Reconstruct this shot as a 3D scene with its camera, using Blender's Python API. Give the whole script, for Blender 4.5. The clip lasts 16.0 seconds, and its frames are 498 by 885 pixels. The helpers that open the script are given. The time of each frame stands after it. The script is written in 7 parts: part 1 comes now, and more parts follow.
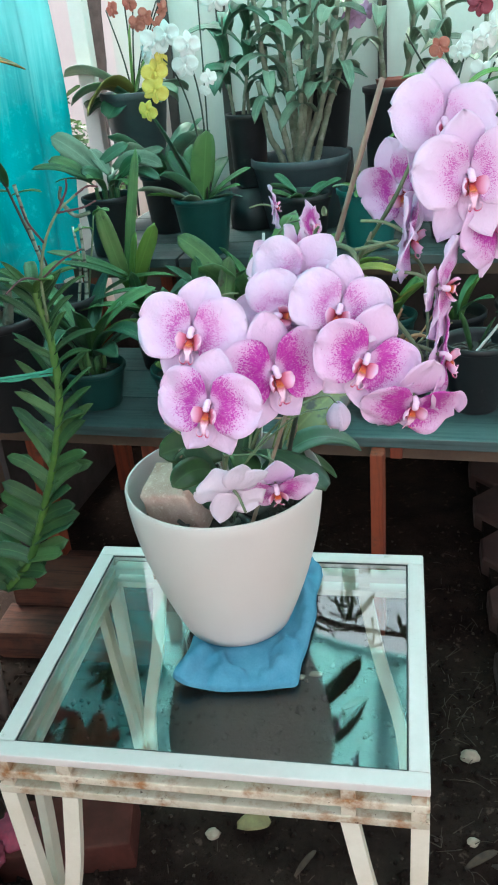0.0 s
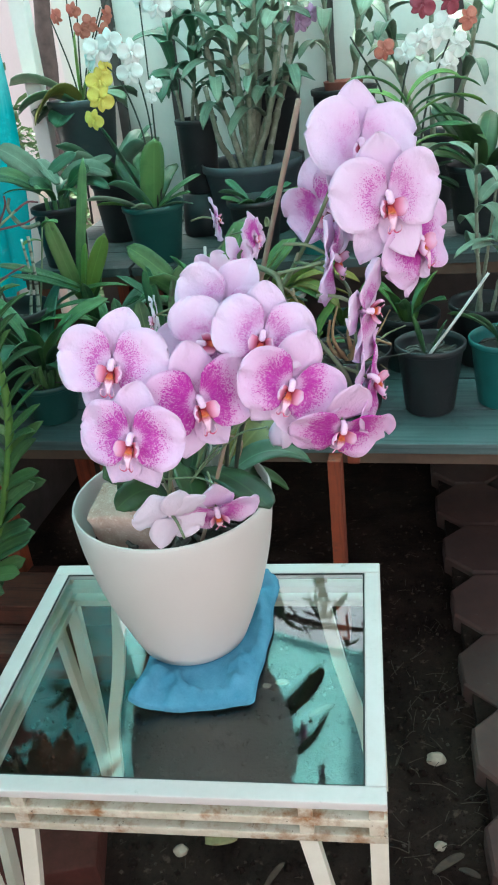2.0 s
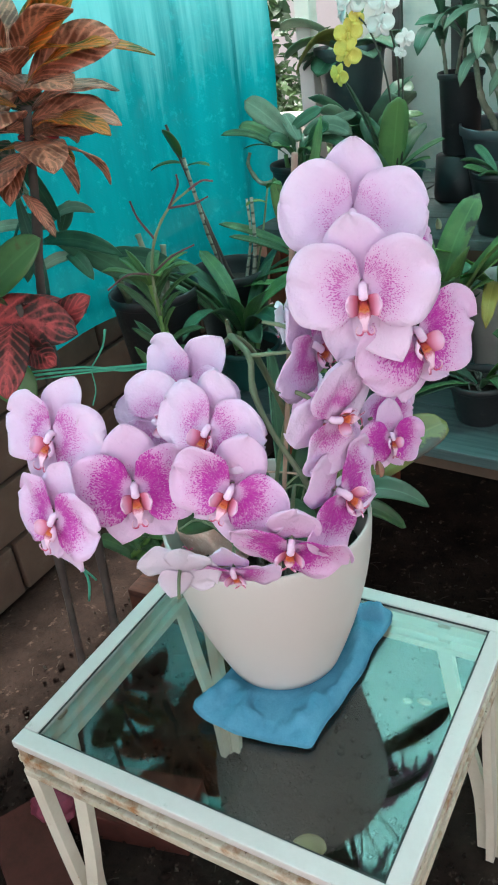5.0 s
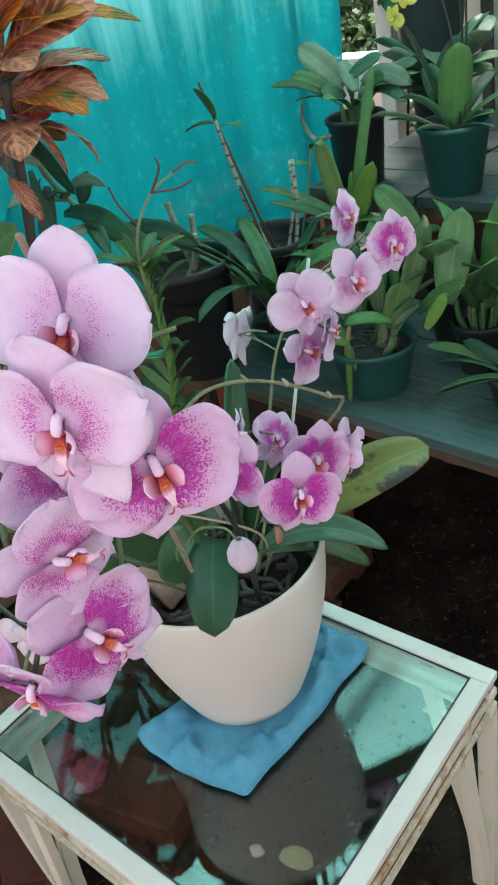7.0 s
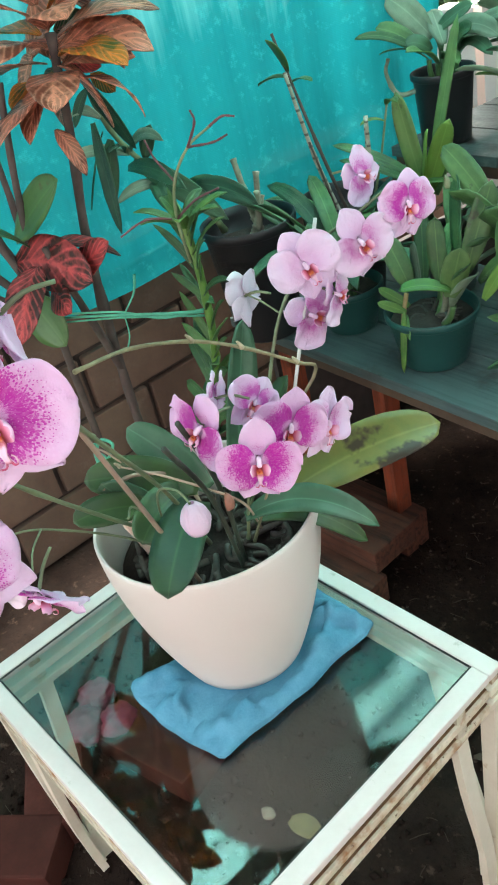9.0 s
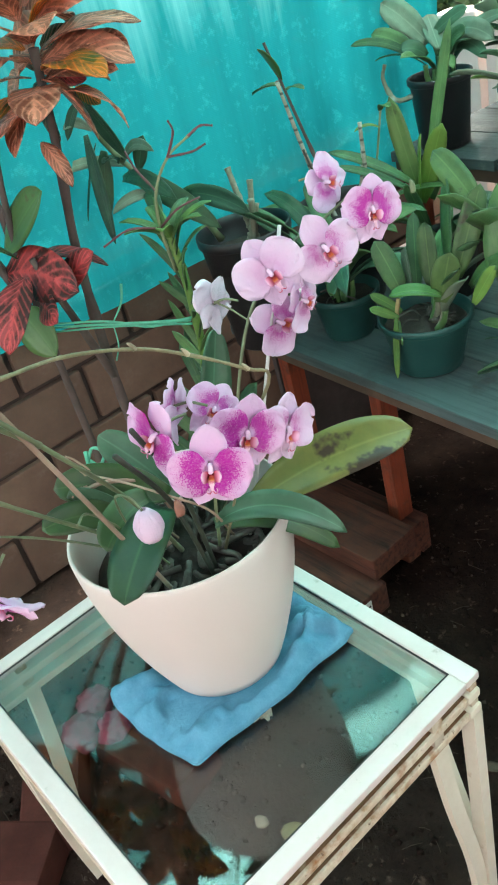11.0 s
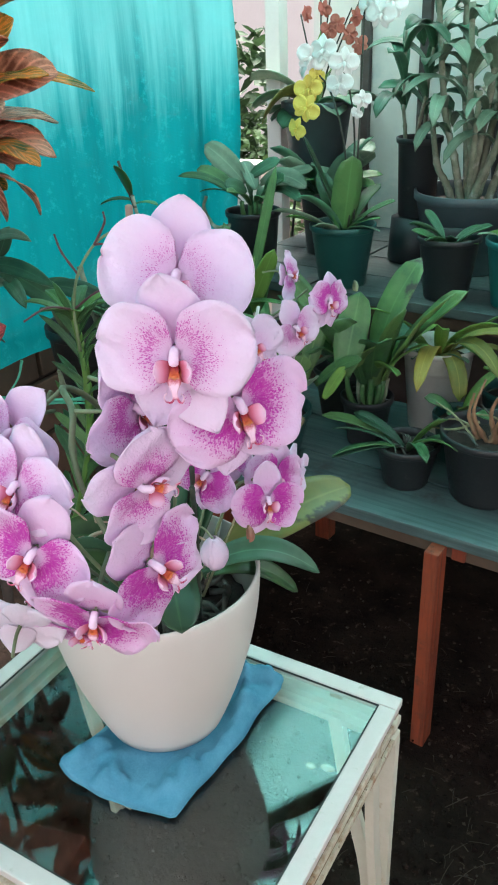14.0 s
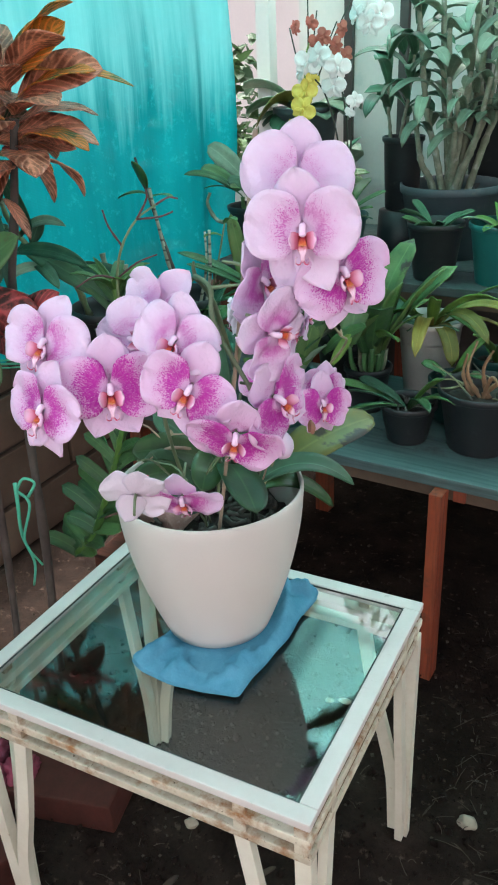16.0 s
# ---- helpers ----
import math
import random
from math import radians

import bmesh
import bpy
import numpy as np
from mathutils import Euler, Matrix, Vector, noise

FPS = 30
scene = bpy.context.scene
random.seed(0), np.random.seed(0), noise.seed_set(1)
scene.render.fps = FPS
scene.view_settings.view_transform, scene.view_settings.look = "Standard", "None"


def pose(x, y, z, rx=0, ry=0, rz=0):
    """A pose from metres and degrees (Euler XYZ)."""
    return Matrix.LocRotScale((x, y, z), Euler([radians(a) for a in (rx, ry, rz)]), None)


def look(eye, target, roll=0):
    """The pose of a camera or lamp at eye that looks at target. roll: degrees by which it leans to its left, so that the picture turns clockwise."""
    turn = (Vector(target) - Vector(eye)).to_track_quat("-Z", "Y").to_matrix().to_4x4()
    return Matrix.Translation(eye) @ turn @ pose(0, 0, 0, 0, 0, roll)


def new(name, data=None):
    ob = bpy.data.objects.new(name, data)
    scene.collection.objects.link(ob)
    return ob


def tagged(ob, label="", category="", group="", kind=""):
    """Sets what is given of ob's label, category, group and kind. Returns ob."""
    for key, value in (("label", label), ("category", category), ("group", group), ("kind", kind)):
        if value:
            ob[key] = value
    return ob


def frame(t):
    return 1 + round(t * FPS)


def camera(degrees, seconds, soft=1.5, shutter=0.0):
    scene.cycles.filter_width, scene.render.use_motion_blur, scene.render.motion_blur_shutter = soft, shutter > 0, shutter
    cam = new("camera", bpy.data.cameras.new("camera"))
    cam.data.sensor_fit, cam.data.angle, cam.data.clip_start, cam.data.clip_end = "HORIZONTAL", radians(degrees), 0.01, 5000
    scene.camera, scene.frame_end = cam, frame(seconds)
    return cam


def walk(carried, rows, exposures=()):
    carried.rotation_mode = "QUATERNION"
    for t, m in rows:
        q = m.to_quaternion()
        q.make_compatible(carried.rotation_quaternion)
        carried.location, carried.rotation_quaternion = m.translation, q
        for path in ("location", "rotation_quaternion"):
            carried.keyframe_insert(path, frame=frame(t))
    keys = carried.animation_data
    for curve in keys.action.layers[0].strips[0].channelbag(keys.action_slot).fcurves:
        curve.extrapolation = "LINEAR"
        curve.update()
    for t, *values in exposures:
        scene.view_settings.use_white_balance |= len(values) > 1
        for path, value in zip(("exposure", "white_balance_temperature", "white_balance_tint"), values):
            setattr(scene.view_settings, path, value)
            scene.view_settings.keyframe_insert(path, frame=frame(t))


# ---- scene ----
cam = camera(34.0, 16.0, soft=2.0)
PATH = [
    (0, (0.222, -0.821, 1.192), (-0.149, 0.92, 0.279), -5.3),
    (0.5, (0.233, -0.815, 1.196), (-0.124, 0.928, 0.283), -6.3),
    (1, (0.244, -0.808, 1.196), (-0.093, 0.942, 0.287), -6.6),
    (1.5, (0.25, -0.799, 1.198), (-0.072, 0.949, 0.28), -6.5),
    (2, (0.252, -0.798, 1.204), (-0.054, 0.95, 0.282), -6.4),
    (2.5, (0.277, -0.78, 1.215), (-0.054, 0.961, 0.288), -6.3),
    (3, (0.338, -0.747, 1.223), (-0.229, 0.928, 0.289), -6.5),
    (3.5, (0.39, -0.734, 1.227), (-0.299, 0.879, 0.267), -6.8),
    (3.7, (0.412, -0.736, 1.227), (-0.313, 0.862, 0.268), -6.9),
    (5.8, (0.447, -0.533, 1.253), (-0.597, 0.823, 0.219), -10.5),
    (6, (0.456, -0.52, 1.255), (-0.594, 0.818, 0.202), -11.4),
    (6.5, (0.487, -0.476, 1.262), (-0.59, 0.811, 0.173), -13.5),
    (7, (0.537, -0.401, 1.257), (-0.649, 0.792, 0.175), -12.2),
    (7.5, (0.569, -0.364, 1.251), (-0.71, 0.729, 0.169), -12.5),
    (8, (0.586, -0.344, 1.244), (-0.724, 0.692, 0.144), -12.3),
    (10.3, (0.647, -0.271, 1.208), (-0.774, 0.629, 0.128), -16.1),
    (10.5, (0.65, -0.268, 1.209), (-0.758, 0.644, 0.12), -15.5),
    (11, (0.659, -0.263, 1.211), (-0.759, 0.654, 0.14), -15.6),
    (11.5, (0.66, -0.258, 1.211), (-0.752, 0.671, 0.141), -15.4),
    (12, (0.654, -0.275, 1.22), (-0.769, 0.647, 0.158), -14.6),
    (12.5, (0.639, -0.336, 1.226), (-0.658, 0.757, 0.167), -10.7),
    (13, (0.579, -0.441, 1.242), (-0.539, 0.875, 0.233), -6.4),
    (13.5, (0.527, -0.517, 1.248), (-0.495, 0.914, 0.296), -5.2),
    (14, (0.493, -0.55, 1.236), (-0.419, 0.978, 0.324), -2.3),
    (14.5, (0.471, -0.572, 1.227), (-0.391, 0.986, 0.318), -0.7),
    (15, (0.468, -0.598, 1.227), (-0.382, 0.978, 0.336), 0.1),
    (15.5, (0.488, -0.661, 1.22), (-0.368, 0.923, 0.349), -0.9),
    (16, (0.498, -0.762, 1.203), (-0.357, 0.825, 0.336), -2.7),
]
walk(cam, [(t, look(eye, target, roll)) for t, eye, target, roll in PATH], [(0, 1.91, 6130, 6), (5.8, 1.73, 6320, 8), (7.0, 1.74, 6480, 8), (8.0, 2.08, 6680, 10), (10.5, 2.26, 6760, 10), (12.0, 2.34, 6760, 10), (13.0, 2.31, 6600, 6), (14.0, 1.84, 6340, 8), (16, 1.77, 6340, 9)])
SKY, SUN = 0.15, 4.6

# ---------------- world and lights ----------------
world = bpy.data.worlds.new("overcast_sky")
scene.world = world
world.use_nodes = True
wt = world.node_tree
sky = wt.nodes.new("ShaderNodeTexSky")
sky.sky_type, sky.sun_disc = "NISHITA", False
sky.sun_elevation, sky.sun_rotation = radians(69), radians(-33)
sky.dust_density, sky.air_density = 3.0, 1.2
pale = wt.nodes.new("ShaderNodeHueSaturation")
pale.inputs["Saturation"].default_value = 0.30
wt.links.new(sky.outputs[0], pale.inputs["Color"])
wt.links.new(pale.outputs[0], wt.nodes["Background"].inputs["Color"])
wt.nodes["Background"].inputs["Strength"].default_value = SKY
sun = new("sun", bpy.data.lights.new("sun", "SUN"))
sun.data.energy, sun.data.angle, sun.data.color = SUN, radians(25), (1.0, 0.95, 0.88)
sun.matrix_world = look((-0.60, 0.9, 2.9), (0, 0, 0))


# ---------------- materials ----------------
def graph(name):
    m = bpy.data.materials.new(name)
    m.use_nodes = True
    nt = m.node_tree
    b = nt.nodes["Principled BSDF"]
    return m, nt, b


def node(nt, kind, **values):
    n = nt.nodes.new("ShaderNode" + kind)
    for k, v in values.items():
        if k in n.inputs:
            n.inputs[k].default_value = v
    return n


def noise_of(nt, scale, detail=4.0, rough=0.6, coord="Object"):
    tc = nt.nodes.new("ShaderNodeTexCoord")
    n = node(nt, "TexNoise", Scale=scale, Detail=detail, Roughness=rough)
    nt.links.new(tc.outputs[coord], n.inputs["Vector"])
    return n


def ramp(nt, fac, stops):
    r = nt.nodes.new("ShaderNodeValToRGB")
    e = r.color_ramp.elements
    while len(e) < len(stops):
        e.new(0.5)
    for s, (p, c) in zip(e, stops):
        s.position, s.color = p, (*c, 1.0)
    nt.links.new(fac, r.inputs["Fac"])
    return r


def mix(nt, a, b, fac, mode="MIX"):
    m = nt.nodes.new("ShaderNodeMix")
    m.data_type, m.blend_type = "RGBA", mode
    for sock, v in ((m.inputs["Factor"], fac), (m.inputs["A"], a), (m.inputs["B"], b)):
        if hasattr(v, "is_output"):
            nt.links.new(v, sock)
        elif sock.name == "Factor":
            sock.default_value = v
        else:
            sock.default_value = (*v, 1.0)
    return m.outputs["Result"]


def maths(nt, op, a, b=0.0, clamp=False):
    m = nt.nodes.new("ShaderNodeMath")
    m.operation, m.use_clamp = op, clamp
    for sock, v in zip(m.inputs, (a, b)):
        if hasattr(v, "is_output"):
            nt.links.new(v, sock)
        else:
            sock.default_value = v
    return m.outputs[0]


def bump(nt, b, height, strength, dist=0.002):
    n = node(nt, "Bump", Strength=strength, Distance=dist)
    nt.links.new(height, n.inputs["Height"])
    nt.links.new(n.outputs["Normal"], b.inputs["Normal"])


def surface(name, light, dark, rough=0.6, scale=12.0, fine=150.0, relief=0.3, spots=None, spot_scale=30.0, spot_at=(0.6, 0.7), metal=0.0, vary=0.15, dist=0.002, gloss=0.5, grime=None, grain=None):
    """A mottled surface: two tones at a coarse and a fine scale, optional stains, relief, and a little change from piece to piece."""
    m, nt, b = graph(name)
    n1, n2 = noise_of(nt, scale), noise_of(nt, fine, 6.0, 0.7)
    f = maths(nt, "ADD", maths(nt, "MULTIPLY", n1.outputs["Fac"], 0.65), maths(nt, "MULTIPLY", n2.outputs["Fac"], 0.35))
    col = ramp(nt, f, [(0.33, dark), (0.67, light)]).outputs["Color"]
    info = nt.nodes.new("ShaderNodeObjectInfo")
    hsv = node(nt, "HueSaturation")
    nt.links.new(maths(nt, "ADD", maths(nt, "MULTIPLY", info.outputs["Random"], 2 * vary), 1.0 - vary), hsv.inputs["Value"])
    if spots:
        n3 = noise_of(nt, spot_scale, 5.0, 0.65)
        col = mix(nt, col, spots, ramp(nt, n3.outputs["Fac"], [(spot_at[0], (0, 0, 0)), (spot_at[1], (1, 1, 1))]).outputs["Color"])
    if grime:
        tone, size, at = grime
        n4 = noise_of(nt, size, 6.0, 0.75)
        col = mix(nt, col, tone, ramp(nt, n4.outputs["Fac"], [(at, (0, 0, 0)), (at + 0.05, (1, 1, 1))]).outputs["Color"])
    if grain:
        tone, stretch = grain
        tc = nt.nodes.new("ShaderNodeTexCoord")
        mp = node(nt, "Mapping", Scale=stretch)
        nt.links.new(tc.outputs["Object"], mp.inputs["Vector"])
        n5 = node(nt, "TexNoise", Scale=1.0, Detail=6.0, Roughness=0.7)
        nt.links.new(mp.outputs[0], n5.inputs["Vector"])
        col = mix(nt, col, tone, ramp(nt, n5.outputs["Fac"], [(0.46, (0, 0, 0)), (0.66, (1, 1, 1))]).outputs["Color"])
    nt.links.new(col, hsv.inputs["Color"])
    nt.links.new(hsv.outputs["Color"], b.inputs["Base Color"])
    nt.links.new(ramp(nt, n2.outputs["Fac"], [(0.3, (rough * 0.8,) * 3), (0.7, (min(1.0, rough * 1.2),) * 3)]).outputs["Color"], b.inputs["Roughness"])
    b.inputs["Metallic"].default_value = metal
    b.inputs["Specular IOR Level"].default_value = gloss
    bump(nt, b, f, relief, dist)
    return m


def leafy(name, light, dark, vein=0.12, rough=0.44, back=0.22, patch=None, patch_at=(0.62, 0.72), stripes=26.0, patch_scale=14.0):
    """A leaf: long veins by its own UV, a paler midrib, blotches, some light let through."""
    m, nt, b = graph(name)
    tc = nt.nodes.new("ShaderNodeTexCoord")
    sep = nt.nodes.new("ShaderNodeSeparateXYZ")
    nt.links.new(tc.outputs["UV"], sep.inputs[0])
    info = nt.nodes.new("ShaderNodeObjectInfo")
    blotch = noise_of(nt, 22.0, 4.0)
    shift = maths(nt, "ADD", blotch.outputs["Fac"], maths(nt, "MULTIPLY", maths(nt, "SUBTRACT", info.outputs["Random"], 0.5), 0.55))
    col = ramp(nt, shift, [(0.3, dark), (0.75, light)]).outputs["Color"]
    lines = maths(nt, "SINE", maths(nt, "MULTIPLY", sep.outputs["Y"], stripes * 6.283))
    grain = maths(nt, "MULTIPLY", maths(nt, "ADD", maths(nt, "MULTIPLY", lines, 0.5), 0.5), vein)
    rib = maths(nt, "SUBTRACT", 1.0, maths(nt, "MULTIPLY", maths(nt, "ABSOLUTE", maths(nt, "SUBTRACT", sep.outputs["Y"], 0.5)), 22.0), True)
    col = mix(nt, col, tuple(min(1.0, 1.7 * c + 0.02) for c in light), maths(nt, "ADD", grain, maths(nt, "MULTIPLY", rib, 0.3), True))
    if patch:
        n3 = noise_of(nt, patch_scale, 5.0, 0.6)
        col = mix(nt, col, patch, ramp(nt, n3.outputs["Fac"], [(patch_at[0], (0, 0, 0)), (patch_at[1], (1, 1, 1))]).outputs["Color"])
    nt.links.new(col, b.inputs["Base Color"])
    b.inputs["Roughness"].default_value = rough
    bump(nt, b, maths(nt, "ADD", maths(nt, "MULTIPLY", lines, 0.15), blotch.outputs["Fac"]), 0.35, 0.002)
    tr = nt.nodes.new("ShaderNodeBsdfTranslucent")
    nt.links.new(col, tr.inputs["Color"])
    ms = node(nt, "MixShader", Fac=back)
    nt.links.new(b.outputs[0], ms.inputs[1])
    nt.links.new(tr.outputs[0], ms.inputs[2])
    nt.links.new(ms.outputs[0], nt.nodes["Material Output"].inputs["Surface"])
    return m


def croton_leaf(name, ground_tone, vein_tone, share):
    """A croton leaf: slanting side veins and a midrib in one tone that flood parts of the blade, the rest in another."""
    m, nt, b = graph(name)
    tc = nt.nodes.new("ShaderNodeTexCoord")
    sep = nt.nodes.new("ShaderNodeSeparateXYZ")
    nt.links.new(tc.outputs["UV"], sep.inputs[0])
    off = maths(nt, "ABSOLUTE", maths(nt, "SUBTRACT", sep.outputs["Y"], 0.5))
    wash, fine = noise_of(nt, 24.0, 4.0), noise_of(nt, 160.0, 4.0, 0.7)
    slant = maths(nt, "ADD", maths(nt, "MULTIPLY", sep.outputs["X"], 8.0), maths(nt, "ADD", maths(nt, "MULTIPLY", off, -5.0), maths(nt, "MULTIPLY", wash.outputs["Fac"], 0.7)))
    ribs = maths(nt, "POWER", maths(nt, "ADD", maths(nt, "MULTIPLY", maths(nt, "SINE", maths(nt, "MULTIPLY", slant, 6.283)), 0.5), 0.5), 4.0)
    rib = maths(nt, "SUBTRACT", 1.0, maths(nt, "MULTIPLY", off, 11.0), True)
    flood = ramp(nt, maths(nt, "ADD", wash.outputs["Fac"], maths(nt, "SUBTRACT", share, 0.5)), [(0.46, (0, 0, 0)), (0.56, (1, 1, 1))]).outputs["Color"]
    k = maths(nt, "ADD", maths(nt, "MULTIPLY", ribs, 0.55), maths(nt, "ADD", maths(nt, "MULTIPLY", flood, 0.55), maths(nt, "MULTIPLY", rib, 0.6)), True)
    col = mix(nt, ground_tone, vein_tone, k)
    col = mix(nt, col, tuple(c * 0.45 for c in ground_tone), ramp(nt, fine.outputs["Fac"], [(0.55, (0, 0, 0)), (0.8, (1, 1, 1))]).outputs["Color"])
    nt.links.new(col, b.inputs["Base Color"])
    b.inputs["Roughness"].default_value = 0.36
    bump(nt, b, maths(nt, "ADD", maths(nt, "MULTIPLY", ribs, -0.4), wash.outputs["Fac"]), 0.5, 0.003)
    tr = nt.nodes.new("ShaderNodeBsdfTranslucent")
    nt.links.new(col, tr.inputs["Color"])
    ms = node(nt, "MixShader", Fac=0.38)
    nt.links.new(b.outputs[0], ms.inputs[1])
    nt.links.new(tr.outputs[0], ms.inputs[2])
    nt.links.new(ms.outputs[0], nt.nodes["Material Output"].inputs["Surface"])
    return m


def petal_material(name, rim, body, deep, reach, through_light=0.33):
    """A pale petal whose magenta heart breaks into fine radial dots towards the rim. The object's colour (red) says how far it spreads."""
    m, nt, b = graph(name)
    tc = nt.nodes.new("ShaderNodeTexCoord")
    sep = nt.nodes.new("ShaderNodeSeparateXYZ")
    nt.links.new(tc.outputs["Object"], sep.inputs[0])
    flat = nt.nodes.new("ShaderNodeCombineXYZ")
    nt.links.new(sep.outputs["X"], flat.inputs["X"])
    nt.links.new(sep.outputs["Y"], flat.inputs["Y"])
    ln = nt.nodes.new("ShaderNodeVectorMath")
    ln.operation = "LENGTH"
    nt.links.new(flat.outputs[0], ln.inputs[0])
    r = ln.outputs["Value"]
    info = nt.nodes.new("ShaderNodeObjectInfo")
    strength = nt.nodes.new("ShaderNodeSeparateColor")
    nt.links.new(info.outputs["Color"], strength.inputs[0])
    s = strength.outputs["Red"]
    ang = maths(nt, "ARCTAN2", sep.outputs["Y"], sep.outputs["X"])
    polar = nt.nodes.new("ShaderNodeCombineXYZ")
    nt.links.new(maths(nt, "MULTIPLY", ang, 0.026), polar.inputs["X"])
    nt.links.new(maths(nt, "MULTIPLY", r, 0.62), polar.inputs["Y"])
    nt.links.new(info.outputs["Random"], polar.inputs["Z"])
    wash = noise_of(nt, 120.0, 3.0)
    veins = node(nt, "TexNoise", Scale=420.0, Detail=2.0)
    nt.links.new(polar.outputs[0], veins.inputs["Vector"])
    dots = node(nt, "TexVoronoi", Scale=980.0)
    nt.links.new(polar.outputs[0], dots.inputs["Vector"])
    # how densely the dots lie: full near the heart, thinning out, none at the rim, and a pale spot round the column
    edge = maths(nt, "MULTIPLY", maths(nt, "ADD", maths(nt, "MULTIPLY", s, 0.62), 0.52), reach)
    fall = maths(nt, "DIVIDE", maths(nt, "SUBTRACT", edge, r), maths(nt, "MULTIPLY", edge, 0.80), True)
    fall = maths(nt, "ADD", fall, maths(nt, "MULTIPLY", maths(nt, "SUBTRACT", wash.outputs["Fac"], 0.5), 0.55))
    heart = maths(nt, "MULTIPLY", maths(nt, "SUBTRACT", r, 0.0055), 100.0, True)
    dense = maths(nt, "MULTIPLY", maths(nt, "MULTIPLY", fall, heart), maths(nt, "ADD", maths(nt, "MULTIPLY", s, 1.0), 0.45), True)
    pale = mix(nt, body, rim, ramp(nt, maths(nt, "MULTIPLY", r, 22.0), [(0.25, (0, 0, 0)), (0.9, (1, 1, 1))]).outputs["Color"])
    pale = mix(nt, pale, (0.80, 0.34, 0.68), maths(nt, "MULTIPLY", maths(nt, "SUBTRACT", s, 0.5), 0.75, True))
    col = mix(nt, pale, deep, maths(nt, "MULTIPLY", maths(nt, "POWER", dense, 1.4), maths(nt, "ADD", maths(nt, "MULTIPLY", s, 0.74), 0.02), True))
    size = maths(nt, "MULTIPLY", dense, 0.88)
    dot = maths(nt, "MULTIPLY", maths(nt, "SUBTRACT", size, dots.outputs["Distance"]), 9.0, True)
    col = mix(nt, col, deep, maths(nt, "MULTIPLY", dot, maths(nt, "ADD", maths(nt, "MULTIPLY", s, 0.35), 0.55, True)))
    white = node(nt, "TexVoronoi", Scale=620.0)
    nt.links.new(polar.outputs[0], white.inputs["Vector"])
    gap = maths(nt, "MULTIPLY", maths(nt, "SUBTRACT", maths(nt, "SUBTRACT", 0.47, maths(nt, "MULTIPLY", dense, 0.28)), white.outputs["Distance"]), 7.0, True)
    col = mix(nt, col, (0.92, 0.76, 0.90), maths(nt, "MULTIPLY", gap, maths(nt, "MULTIPLY", dense, 0.9, True)))
    net = ramp(nt, veins.outputs["Fac"], [(0.45, (0, 0, 0)), (0.8, (1, 1, 1))]).outputs["Color"]
    col = mix(nt, col, body, maths(nt, "MULTIPLY", net, 0.22))
    col = mix(nt, col, (0.88, 0.80, 0.86), strength.outputs["Green"])
    nt.links.new(col, b.inputs["Base Color"])
    b.inputs["Roughness"].default_value = 0.6
    b.inputs["Specular IOR Level"].default_value = 0.3
    b.inputs["Sheen Weight"].default_value = 0.10
    bump(nt, b, maths(nt, "ADD", veins.outputs["Fac"], maths(nt, "MULTIPLY", wash.outputs["Fac"], 1.6)), 0.55, 0.0016)
    tr = nt.nodes.new("ShaderNodeBsdfTranslucent")
    nt.links.new(col, tr.inputs["Color"])
    ms = node(nt, "MixShader", Fac=through_light)
    nt.links.new(b.outputs[0], ms.inputs[1])
    nt.links.new(tr.outputs[0], ms.inputs[2])
    nt.links.new(ms.outputs[0], nt.nodes["Material Output"].inputs["Surface"])
    return m


